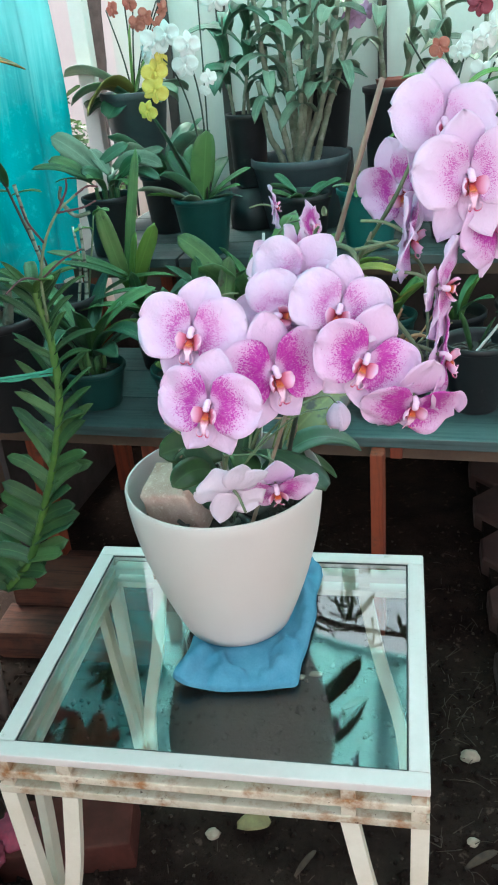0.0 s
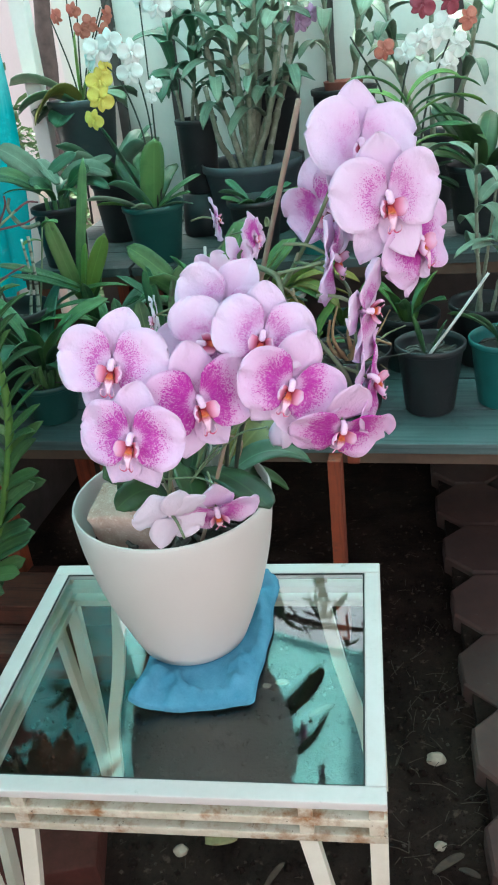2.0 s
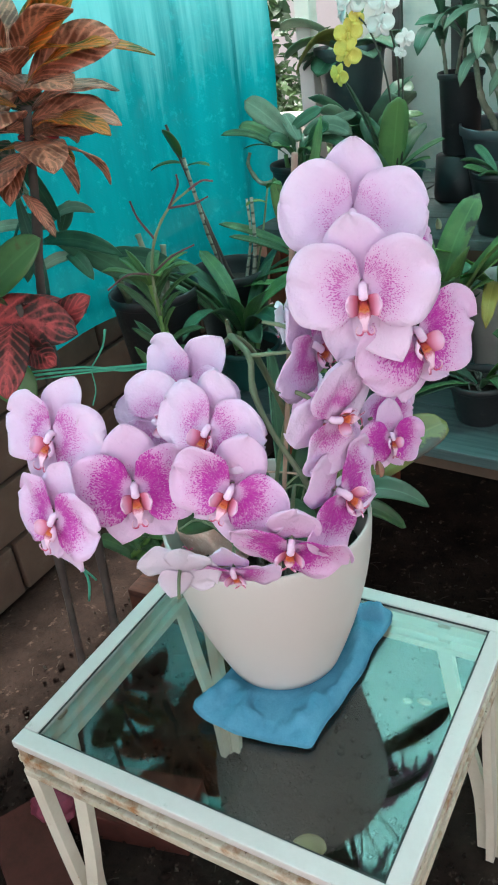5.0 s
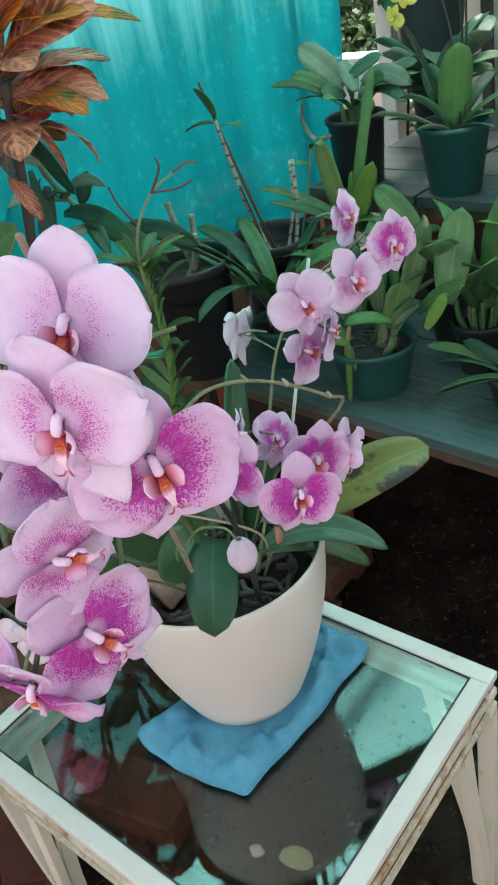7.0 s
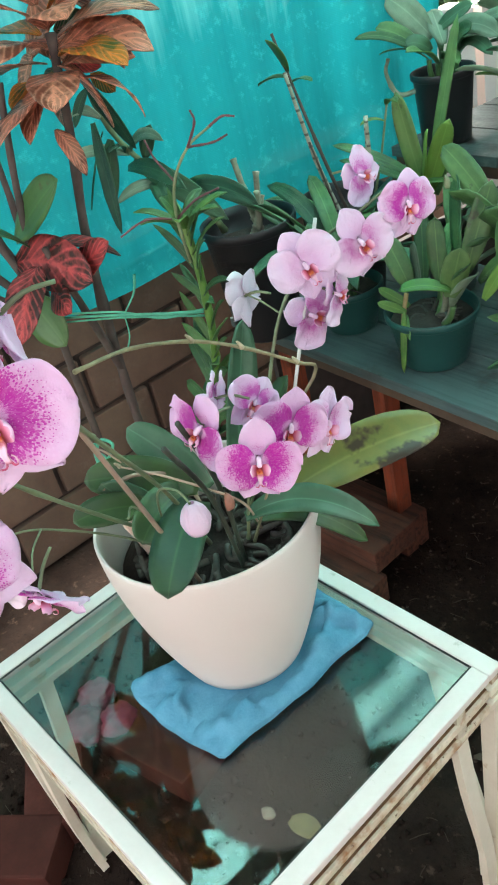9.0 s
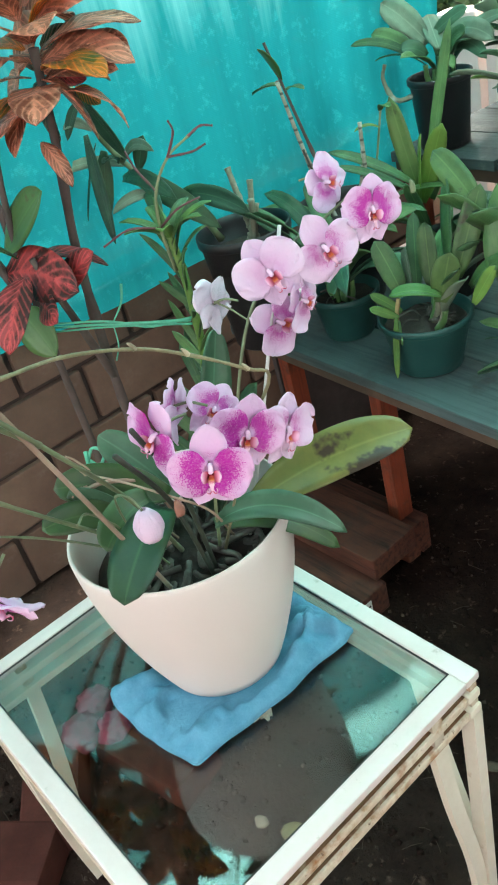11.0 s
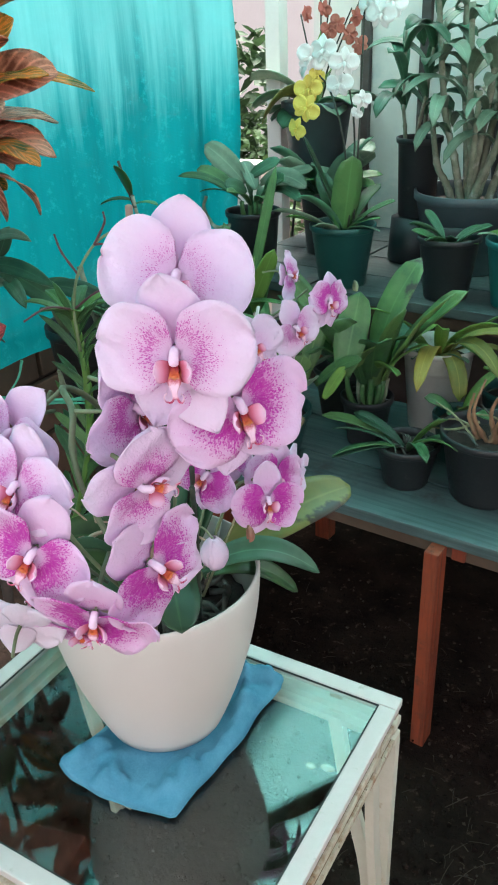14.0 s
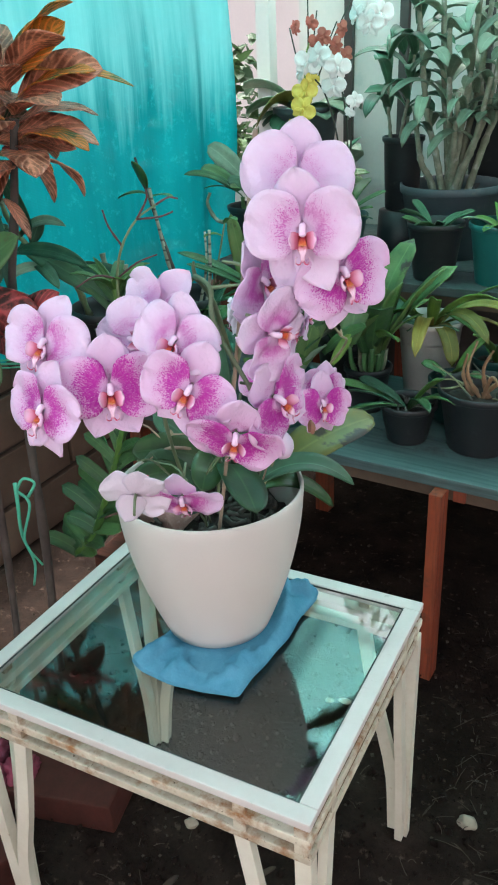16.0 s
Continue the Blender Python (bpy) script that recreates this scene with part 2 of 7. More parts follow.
def cloth_net(name, thread, gap, through_light=0.62, backlight_tone=None, mottle=1.0):
    """Knitted shade net: threads that glow with the light behind, small holes, vertical streaks and, from a height on,
    a paler colour in place of sky light behind the cloth.
    """
    m, nt, b = graph(name)
    tc = nt.nodes.new("ShaderNodeTexCoord")
    n1 = noise_of(nt, 3.0, 4.0)
    n2 = noise_of(nt, 34.0, 5.0, 0.75)
    mp = node(nt, "Mapping", Scale=(15.0, 15.0, 0.7))
    nt.links.new(tc.outputs["Object"], mp.inputs["Vector"])
    st = node(nt, "TexNoise", Scale=1.0, Detail=5.0, Roughness=0.65)
    nt.links.new(mp.outputs[0], st.inputs["Vector"])
    col = mix(nt, tuple(c * 0.84 for c in thread), tuple(min(1.0, c * 1.18) for c in thread), ramp(nt, st.outputs["Fac"], [(0.35, (0, 0, 0)), (0.68, (1, 1, 1))]).outputs["Color"])
    col = mix(nt, col, tuple(c * 0.6 for c in thread), maths(nt, "MULTIPLY", n1.outputs["Fac"], 0.6))
    col = mix(nt, col, tuple(min(1.0, c * 1.4 + 0.03) for c in thread), maths(nt, "MULTIPLY", ramp(nt, n2.outputs["Fac"], [(0.54, (0, 0, 0)), (0.74, (1, 1, 1))]).outputs["Color"], mottle))
    wv = node(nt, "TexWave", Scale=95.0, Distortion=0.6)
    wv.bands_direction = "Z"
    nt.links.new(tc.outputs["Object"], wv.inputs["Vector"])
    col = mix(nt, col, tuple(c * 0.72 for c in thread), maths(nt, "MULTIPLY", wv.outputs["Fac"], 0.30))
    # paler colour above a height imitates bright sky behind the net
    if backlight_tone:
        tone, z0, z1 = backlight_tone
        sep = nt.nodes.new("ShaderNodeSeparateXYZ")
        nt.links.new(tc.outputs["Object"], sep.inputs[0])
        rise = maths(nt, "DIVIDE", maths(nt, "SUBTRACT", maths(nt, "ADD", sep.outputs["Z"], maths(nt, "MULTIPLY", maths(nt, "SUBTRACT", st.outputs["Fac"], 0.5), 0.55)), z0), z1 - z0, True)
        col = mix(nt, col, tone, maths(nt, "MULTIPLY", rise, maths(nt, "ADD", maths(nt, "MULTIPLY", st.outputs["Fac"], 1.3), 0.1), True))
    nt.links.new(col, b.inputs["Base Color"])
    b.inputs["Roughness"].default_value = 0.7
    bump(nt, b, st.outputs["Fac"], 0.6 * mottle, 0.01)
    tr = nt.nodes.new("ShaderNodeBsdfTranslucent")
    nt.links.new(col, tr.inputs["Color"])
    ms = node(nt, "MixShader", Fac=through_light)
    nt.links.new(b.outputs[0], ms.inputs[1])
    nt.links.new(tr.outputs[0], ms.inputs[2])
    if not gap:
        nt.links.new(ms.outputs[0], nt.nodes["Material Output"].inputs["Surface"])
        return m
    clear = nt.nodes.new("ShaderNodeBsdfTransparent")
    ms2 = nt.nodes.new("ShaderNodeMixShader")
    nt.links.new(maths(nt, "MULTIPLY", maths(nt, "ADD", n2.outputs["Fac"], 0.5), gap, True), ms2.inputs[0])
    nt.links.new(ms.outputs[0], ms2.inputs[1])
    nt.links.new(clear.outputs[0], ms2.inputs[2])
    nt.links.new(ms2.outputs[0], nt.nodes["Material Output"].inputs["Surface"])
    return m


def glass_material():
    m, nt, b = graph("window_glass")
    nt.nodes.remove(b)
    gl = node(nt, "BsdfGlossy", Roughness=0.0)
    gl.inputs["Color"].default_value = (0.95, 1.0, 0.98, 1)
    clear = nt.nodes.new("ShaderNodeBsdfTransparent")
    clear.inputs["Color"].default_value = (0.86, 0.93, 0.91, 1)
    lw = node(nt, "LayerWeight", Blend=0.5)
    ms = nt.nodes.new("ShaderNodeMixShader")
    gloss = maths(nt, "ADD", 0.065, maths(nt, "MULTIPLY", maths(nt, "POWER", lw.outputs["Facing"], 5.0), 0.95), True)
    nt.links.new(gloss, ms.inputs[0])
    nt.links.new(clear.outputs[0], ms.inputs[1])
    nt.links.new(gl.outputs[0], ms.inputs[2])
    nt.links.new(ms.outputs[0], nt.nodes["Material Output"].inputs["Surface"])
    return m


def cane_material():
    """Papery grey-white cane skin with a dark ring at every joint."""
    m = surface("ringed_cane", (0.46, 0.45, 0.37), (0.20, 0.21, 0.15), 0.75, 26.0, 200.0, 0.5, (0.52, 0.50, 0.46), 36.0, (0.55, 0.68))
    nt = m.node_tree
    b = nt.nodes["Principled BSDF"]
    tone = b.inputs["Base Color"].links[0].from_socket
    tc = nt.nodes.new("ShaderNodeTexCoord")
    wv = node(nt, "TexWave", Scale=13.0, Distortion=1.6, Detail=2.0)
    wv.bands_direction = "Z"
    nt.links.new(tc.outputs["Object"], wv.inputs["Vector"])
    ring = ramp(nt, wv.outputs["Fac"], [(0.86, (0, 0, 0)), (0.96, (0.75, 0.75, 0.75))]).outputs["Color"]
    nt.links.new(mix(nt, tone, (0.035, 0.035, 0.03), ring), b.inputs["Base Color"])
    return m


M_SOIL = surface("damp_soil", (0.036, 0.023, 0.018), (0.008, 0.005, 0.004), 1.0, 9.0, 85.0, 1.0, (0.085, 0.058, 0.044), 45.0, (0.60, 0.70), dist=0.014, gloss=0.08, grime=((0.004, 0.003, 0.003), 120.0, 0.60))
M_TABLE = surface("white_enamel", (0.70, 0.63, 0.59), (0.62, 0.545, 0.50), 0.42, 9.0, 120.0, 0.08, (0.45, 0.40, 0.33), 45.0, (0.66, 0.76), vary=0.03, grime=((0.30, 0.25, 0.19), 160.0, 0.70))
M_LEGPAINT = surface("aged_cream_enamel", (0.76, 0.70, 0.59), (0.64, 0.57, 0.45), 0.45, 12.0, 120.0, 0.15, (0.40, 0.24, 0.10), 30.0, (0.66, 0.76), vary=0.05)
M_RUSTY = surface("rusted_white_enamel", (0.70, 0.62, 0.50), (0.44, 0.36, 0.25), 0.55, 16.0, 130.0, 0.35, (0.29, 0.125, 0.042), 26.0, (0.50, 0.68), vary=0.08, grime=((0.10, 0.05, 0.025), 95.0, 0.62))
M_RUST = surface("brown_rust", (0.22, 0.125, 0.065), (0.10, 0.058, 0.034), 0.9, 40.0, 260.0, 0.8, (0.42, 0.33, 0.23), 34.0, (0.55, 0.66), dist=0.003, gloss=0.1)
M_SEAL = surface("dark_sealant", (0.05, 0.055, 0.05), (0.02, 0.025, 0.022), 0.8, 40.0, 200.0, 0.3)
M_GLASS = glass_material()
M_POT = surface("cream_plastic", (0.64, 0.575, 0.53), (0.60, 0.54, 0.495), 0.45, 4.0, 300.0, 0.04, vary=0.0)
M_TOWEL = surface("blue_microfibre", (0.135, 0.36, 0.50), (0.065, 0.235, 0.345), 0.95, 25.0, 420.0, 1.0, vary=0.0, dist=0.004, gloss=0.1)
M_BENCH = surface("teal_grey_paint", (0.110, 0.160, 0.155), (0.060, 0.096, 0.095), 0.55, 7.0, 130.0, 0.35, (0.05, 0.055, 0.05), 9.0, (0.58, 0.72), vary=0.12, grime=((0.13, 0.15, 0.14), 70.0, 0.64), grain=((0.045, 0.075, 0.075), (3.0, 70.0, 70.0)))
M_BOARD_EDGE = surface("weathered_timber", (0.16, 0.10, 0.065), (0.075, 0.045, 0.03), 0.8, 14.0, 120.0, 0.5)
M_LEG = surface("orange_red_stain", (0.34, 0.070, 0.028), (0.20, 0.038, 0.016), 0.65, 12.0, 120.0, 0.35, (0.07, 0.03, 0.02), 16.0, (0.6, 0.75), grain=((0.13, 0.028, 0.014), (70.0, 70.0, 4.0)))
M_STAND = surface("grey_green_weathered_paint", (0.085, 0.105, 0.102), (0.045, 0.06, 0.06), 0.75, 7.0, 130.0, 0.35, (0.13, 0.14, 0.13), 9.0, (0.58, 0.72), vary=0.12, grain=((0.04, 0.05, 0.05), (3.0, 70.0, 70.0)))
M_BLACK = surface("black_plastic", (0.024, 0.027, 0.029), (0.012, 0.014, 0.016), 0.45, 12.0, 200.0, 0.1, (0.07, 0.07, 0.065), 28.0, (0.62, 0.8))
M_GREYPOT = surface("dark_grey_plastic", (0.070, 0.092, 0.102), (0.045, 0.060, 0.066), 0.5, 12.0, 200.0, 0.15, (0.12, 0.12, 0.11), 24.0, (0.6, 0.78))
M_GREENPOT = surface("dark_green_plastic", (0.018, 0.085, 0.075), (0.010, 0.055, 0.050), 0.42, 10.0, 200.0, 0.1, (0.07, 0.09, 0.08), 26.0, (0.64, 0.82))
M_TEALPOT = surface("teal_plastic", (0.02, 0.16, 0.15), (0.012, 0.10, 0.095), 0.42, 10.0, 200.0, 0.1)
M_WHITEPOT = surface("stained_white_plastic", (0.62, 0.60, 0.55), (0.48, 0.45, 0.40), 0.5, 10.0, 200.0, 0.1, (0.25, 0.2, 0.15), 14.0, (0.6, 0.75))
M_REDPOT = surface("terracotta", (0.30, 0.09, 0.06), (0.18, 0.05, 0.04), 0.8, 14.0, 160.0, 0.3)
M_WALL = surface("whitewashed_wall", (0.84, 0.73, 0.69), (0.72, 0.63, 0.59), 0.85, 2.5, 60.0, 0.3, (0.50, 0.49, 0.47), 4.0, (0.58, 0.75), vary=0.05)
M_POST = surface("white_post_paint", (0.87, 0.75, 0.71), (0.78, 0.67, 0.63), 0.7, 5.0, 80.0, 0.2, vary=0.0)
M_PINKWALL = surface("pale_pink_render", (0.86, 0.72, 0.68), (0.78, 0.64, 0.60), 0.9, 2.0, 50.0, 0.2, vary=0.0)
M_BLOCK = surface("brown_block", (0.18, 0.108, 0.074), (0.10, 0.058, 0.042), 0.9, 8.0, 110.0, 0.6, (0.19, 0.13, 0.10), 12.0, (0.6, 0.75), vary=0.2, dist=0.004)
M_MORTAR = surface("dark_mortar", (0.075, 0.052, 0.042), (0.045, 0.032, 0.027), 0.95, 20.0, 150.0, 0.6)
M_PAVER = surface("brown_paver", (0.100, 0.052, 0.042), (0.050, 0.027, 0.023), 0.9, 9.0, 140.0, 0.5, (0.16, 0.14, 0.13), 40.0, (0.66, 0.75), vary=0.18)
M_BRICK = surface("sandy_brick", (0.62, 0.47, 0.40), (0.42, 0.26, 0.20), 0.95, 30.0, 420.0, 1.0, (0.62, 0.48, 0.40), 170.0, (0.56, 0.64), dist=0.006, gloss=0.1)
M_REDBRICK = surface("red_brick", (0.085, 0.028, 0.022), (0.04, 0.015, 0.012), 0.95, 18.0, 160.0, 0.7, gloss=0.1)
M_TIMBER = surface("red_brown_timber", (0.15, 0.058, 0.038), (0.07, 0.03, 0.022), 0.8, 10.0, 140.0, 0.5, (0.06, 0.035, 0.028), 8.0, (0.55, 0.7), gloss=0.2, grain=((0.035, 0.02, 0.016), (5.0, 90.0, 90.0)))
M_STONE = surface("pale_stone", (0.42, 0.34, 0.26), (0.28, 0.22, 0.17), 0.9, 40.0, 200.0, 0.5)
M_STICK = surface("bamboo_stick", (0.42, 0.30, 0.22), (0.28, 0.19, 0.14), 0.7, 30.0, 200.0, 0.3)
M_WHITESTICK = surface("white_plastic_stake", (0.62, 0.62, 0.58), (0.5, 0.5, 0.47), 0.5, 30.0, 200.0, 0.1)
M_STEM = surface("green_flower_stem", (0.21, 0.25, 0.13), (0.11, 0.145, 0.075), 0.5, 30.0, 220.0, 0.2)
M_DARKSTEM = surface("dark_flower_stem", (0.04, 0.05, 0.03), (0.02, 0.025, 0.02), 0.5, 30.0, 220.0, 0.2)
M_CANE = surface("papery_cane", (0.30, 0.30, 0.22), (0.12, 0.13, 0.085), 0.75, 26.0, 200.0, 0.5, (0.40, 0.38, 0.33), 36.0, (0.55, 0.68))
M_RINGCANE = cane_material()
M_BUD = surface("reddish_brown_bud", (0.30, 0.13, 0.09), (0.18, 0.085, 0.05), 0.6, 60.0, 260.0, 0.3)
M_OLDSTEM = surface("old_flower_stem", (0.30, 0.27, 0.15), (0.13, 0.125, 0.065), 0.6, 60.0, 260.0, 0.4)
M_DRYSTEM = surface("dry_root", (0.40, 0.22, 0.12), (0.20, 0.10, 0.055), 0.85, 50.0, 260.0, 0.7)
M_BARK = surface("grey_bark", (0.13, 0.095, 0.08), (0.06, 0.045, 0.04), 0.9, 24.0, 200.0, 0.7)
M_ROOT = surface("orchid_roots", (0.115, 0.105, 0.085), (0.035, 0.034, 0.03), 0.75, 40.0, 260.0, 0.5)
M_MULCH = surface("bark_mulch", (0.05, 0.036, 0.028), (0.018, 0.013, 0.011), 0.95, 60.0, 260.0, 0.9, dist=0.006)
M_NODE = surface("pale_sheath", (0.42, 0.38, 0.26), (0.30, 0.26, 0.17), 0.7, 60.0, 260.0, 0.2)
M_TIE = surface("green_plastic_tie", (0.10, 0.46, 0.30), (0.06, 0.32, 0.21), 0.5, 40.0, 200.0, 0.2)
M_DRYLEAF = surface("dry_leaf", (0.38, 0.30, 0.14), (0.22, 0.15, 0.07), 0.85, 40.0, 200.0, 0.5)
M_LITTER = surface("leaf_litter", (0.085, 0.058, 0.038), (0.022, 0.016, 0.012), 0.95, 40.0, 200.0, 0.5)
M_PINKFLOWER = surface("magenta_bloom", (0.27, 0.035, 0.07), (0.13, 0.02, 0.04), 0.7, 50.0, 200.0, 0.5)
M_LABEL = surface("white_label", (0.7, 0.7, 0.68), (0.6, 0.6, 0.58), 0.5, 20.0, 200.0, 0.05, vary=0.0)
M_INK = surface("black_print", (0.03, 0.03, 0.03), (0.02, 0.02, 0.02), 0.6, 20.0, 200.0, 0.05, vary=0.0)
M_NET = cloth_net("teal_shade_net", (0.008, 0.40, 0.43), 0.17, backlight_tone=((0.27, 0.66, 0.67), 1.04, 1.24), mottle=0.9)
M_ROOF = cloth_net("teal_roof_net", (0.60, 0.95, 0.93), 0.0, through_light=0.95, mottle=0.15)
M_CEIL = surface("grey_roof_sheet", (0.20, 0.20, 0.20), (0.14, 0.14, 0.14), 0.8, 3.0, 60.0, 0.2, vary=0.0)
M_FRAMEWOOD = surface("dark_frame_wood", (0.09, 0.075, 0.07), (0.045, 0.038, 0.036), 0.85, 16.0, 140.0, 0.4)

L_ORCHID = leafy("orchid_leaf", (0.060, 0.130, 0.038), (0.022, 0.060, 0.026), 0.0, 0.36, stripes=0.0)
L_ORCHID_OLD = leafy("spotted_orchid_leaf", (0.19, 0.185, 0.045), (0.085, 0.12, 0.035), 0.06, 0.35, patch=(0.05, 0.035, 0.022), patch_at=(0.56, 0.60), patch_scale=9.0, stripes=0.0)
L_ORCHID_TEAL = leafy("blue_green_orchid_leaf", (0.10, 0.225, 0.13), (0.05, 0.125, 0.07), 0.0, 0.36, stripes=0.0)
L_SCAR = leafy("scarred_leaf", (0.145, 0.245, 0.075), (0.05, 0.115, 0.045), 0.08, 0.34, patch=(0.06, 0.045, 0.035), patch_at=(0.60, 0.66))
L_STRAP = leafy("strap_leaf", (0.125, 0.255, 0.085), (0.038, 0.115, 0.048), 0.10, 0.32)
L_VANDA = leafy("vanda_leaf", (0.085, 0.19, 0.055), (0.03, 0.095, 0.04), 0.12, 0.40)
L_DARK = leafy("dark_strap_leaf", (0.062, 0.155, 0.075), (0.022, 0.075, 0.042), 0.10, 0.33)
L_BRIGHT = leafy("bright_leaf", (0.19, 0.34, 0.07), (0.07, 0.18, 0.045), 0.08, 0.38)
L_GREY = leafy("grey_green_leaf", (0.255, 0.33, 0.23), (0.115, 0.18, 0.12), 0.10, 0.42)
L_YELLOW = leafy("yellowing_leaf", (0.36, 0.30, 0.06), (0.16, 0.17, 0.04), 0.08, 0.5, patch=(0.16, 0.09, 0.04))
L_CROTON = croton_leaf("croton_bronze_leaf", (0.25, 0.080, 0.045), (0.92, 0.40, 0.26), 0.53)
L_CROTON_O = croton_leaf("croton_orange_leaf", (0.085, 0.13, 0.02), (0.92, 0.30, 0.05), 0.57)
L_CROTON_R = croton_leaf("croton_red_leaf", (0.07, 0.03, 0.025), (0.72, 0.11, 0.11), 0.50)
L_CROTON_D = croton_leaf("croton_dark_leaf", (0.045, 0.070, 0.028), (0.50, 0.22, 0.17), 0.40)
L_CROTON_G = leafy("croton_green_leaf", (0.10, 0.20, 0.065), (0.035, 0.085, 0.03), 0.05, 0.32, patch=(0.15, 0.05, 0.03), patch_at=(0.58, 0.70), stripes=5.0)
L_HEDGE = leafy("hedge_leaf", (0.10, 0.17, 0.06), (0.04, 0.08, 0.03), 0.05, 0.5)

P_PETAL = petal_material("pink_spotted_petal", (0.90, 0.75, 0.89), (0.88, 0.62, 0.84), (0.60, 0.015, 0.42), 0.0395)
P_SEPAL = petal_material("pale_pink_sepal", (0.89, 0.72, 0.87), (0.87, 0.60, 0.82), (0.58, 0.03, 0.40), 0.021)
P_COLUMN = surface("column_white_pink", (0.84, 0.66, 0.80), (0.78, 0.52, 0.70), 0.5, 150.0, 600.0, 0.1, vary=0.0)
P_WHITE = surface("white_petal", (0.88, 0.82, 0.80), (0.78, 0.73, 0.70), 0.6, 40.0, 300.0, 0.2, vary=0.05)
P_YELLOW = surface("yellow_petal", (0.84, 0.70, 0.16), (0.74, 0.54, 0.08), 0.6, 40.0, 300.0, 0.2, vary=0.05)
P_ORANGE = surface("orange_pink_petal", (0.62, 0.20, 0.14), (0.45, 0.11, 0.09), 0.6, 40.0, 300.0, 0.2, vary=0.1)
P_LILAC = surface("lilac_petal", (0.60, 0.36, 0.55), (0.48, 0.24, 0.44), 0.6, 40.0, 300.0, 0.2, vary=0.1)
P_CRIMSON = surface("crimson_petal", (0.38, 0.06, 0.09), (0.25, 0.03, 0.06), 0.6, 40.0, 300.0, 0.2, vary=0.1)


def lip_material():
    m, nt, b = graph("red_and_yellow_lip")
    tc = nt.nodes.new("ShaderNodeTexCoord")
    sep = nt.nodes.new("ShaderNodeSeparateXYZ")
    nt.links.new(tc.outputs["Object"], sep.inputs[0])
    n = noise_of(nt, 380.0, 3.0)
    depth = maths(nt, "ADD", maths(nt, "MULTIPLY", sep.outputs["Y"], -28.5), maths(nt, "MULTIPLY", maths(nt, "SUBTRACT", n.outputs["Fac"], 0.5), 0.16), True)
    col = ramp(nt, depth, [(0.28, (0.32, 0.03, 0.05)), (0.40, (0.62, 0.14, 0.05)), (0.45, (0.58, 0.25, 0.12)), (0.50, (0.52, 0.12, 0.16)), (0.59, (0.84, 0.56, 0.68)), (0.84, (0.84, 0.54, 0.68)), (0.94, (0.60, 0.08, 0.18))]).outputs["Color"]
    side = maths(nt, "MULTIPLY", maths(nt, "ABSOLUTE", sep.outputs["X"]), 70.0, True)
    lobe = ramp(nt, side, [(0.22, (0.38, 0.05, 0.08)), (0.46, (0.60, 0.15, 0.24)), (0.68, (0.78, 0.37, 0.53)), (0.84, (0.86, 0.58, 0.76))]).outputs["Color"]
    inner = maths(nt, "MULTIPLY", maths(nt, "SUBTRACT", 0.66, depth), 14.0, True)
    col = mix(nt, col, lobe, maths(nt, "MULTIPLY", inner, ramp(nt, side, [(0.22, (0, 0, 0)), (0.34, (1, 1, 1))]).outputs["Color"]))
    nt.links.new(col, b.inputs["Base Color"])
    b.inputs["Roughness"].default_value = 0.75
    b.inputs["Specular IOR Level"].default_value = 0.15
    return m


P_LIP = lip_material()


# ---------------- builders ----------------
def mesh_of(name, bm):
    bmesh.ops.recalc_face_normals(bm, faces=bm.faces)
    me = bpy.data.meshes.new(name)
    bm.to_mesh(me)
    bm.free()
    return me


def part(name, bm, material, parent=None, label="", smooth=True):
    me = bm if isinstance(bm, bpy.types.Mesh) else mesh_of(name, bm)
    if not len(me.materials):
        me.materials.append(material)
    if smooth:
        me.shade_smooth()
    ob = new(name, me)
    ob.parent = parent
    if label:
        ob["label"] = label
    return ob


def thing(name, label, category, at=(0, 0, 0), group="", kind="", turn=0.0):
    ob = new(name)
    ob.empty_display_size = 0.05
    ob.matrix_basis = pose(*at, 0, 0, turn)
    return tagged(ob, label, category, group, kind)


def structure(name, bm, material, label, category, smooth=False, kind="structure"):
    ob = part(name, bm, material, None, "", smooth)
    return tagged(ob, label, category, "", kind)


def box(bm, lo, hi, bevel=0.0, m=None):
    c, s = [(a + b) / 2 for a, b in zip(lo, hi)], [abs(b - a) for a, b in zip(lo, hi)]
    mat = Matrix.Translation(c) @ Matrix.Diagonal((*s, 1))
    r = bmesh.ops.create_cube(bm, size=1.0, matrix=(m @ mat) if m else mat)
    if bevel:
        es = {e for v in r["verts"] for e in v.link_edges}
        bmesh.ops.bevel(bm, geom=list(es), offset=bevel, segments=2, affect="EDGES", profile=0.6)
    return bm


def boxed(lo, hi, bevel=0.0, m=None):
    return box(bmesh.new(), lo, hi, bevel, m)


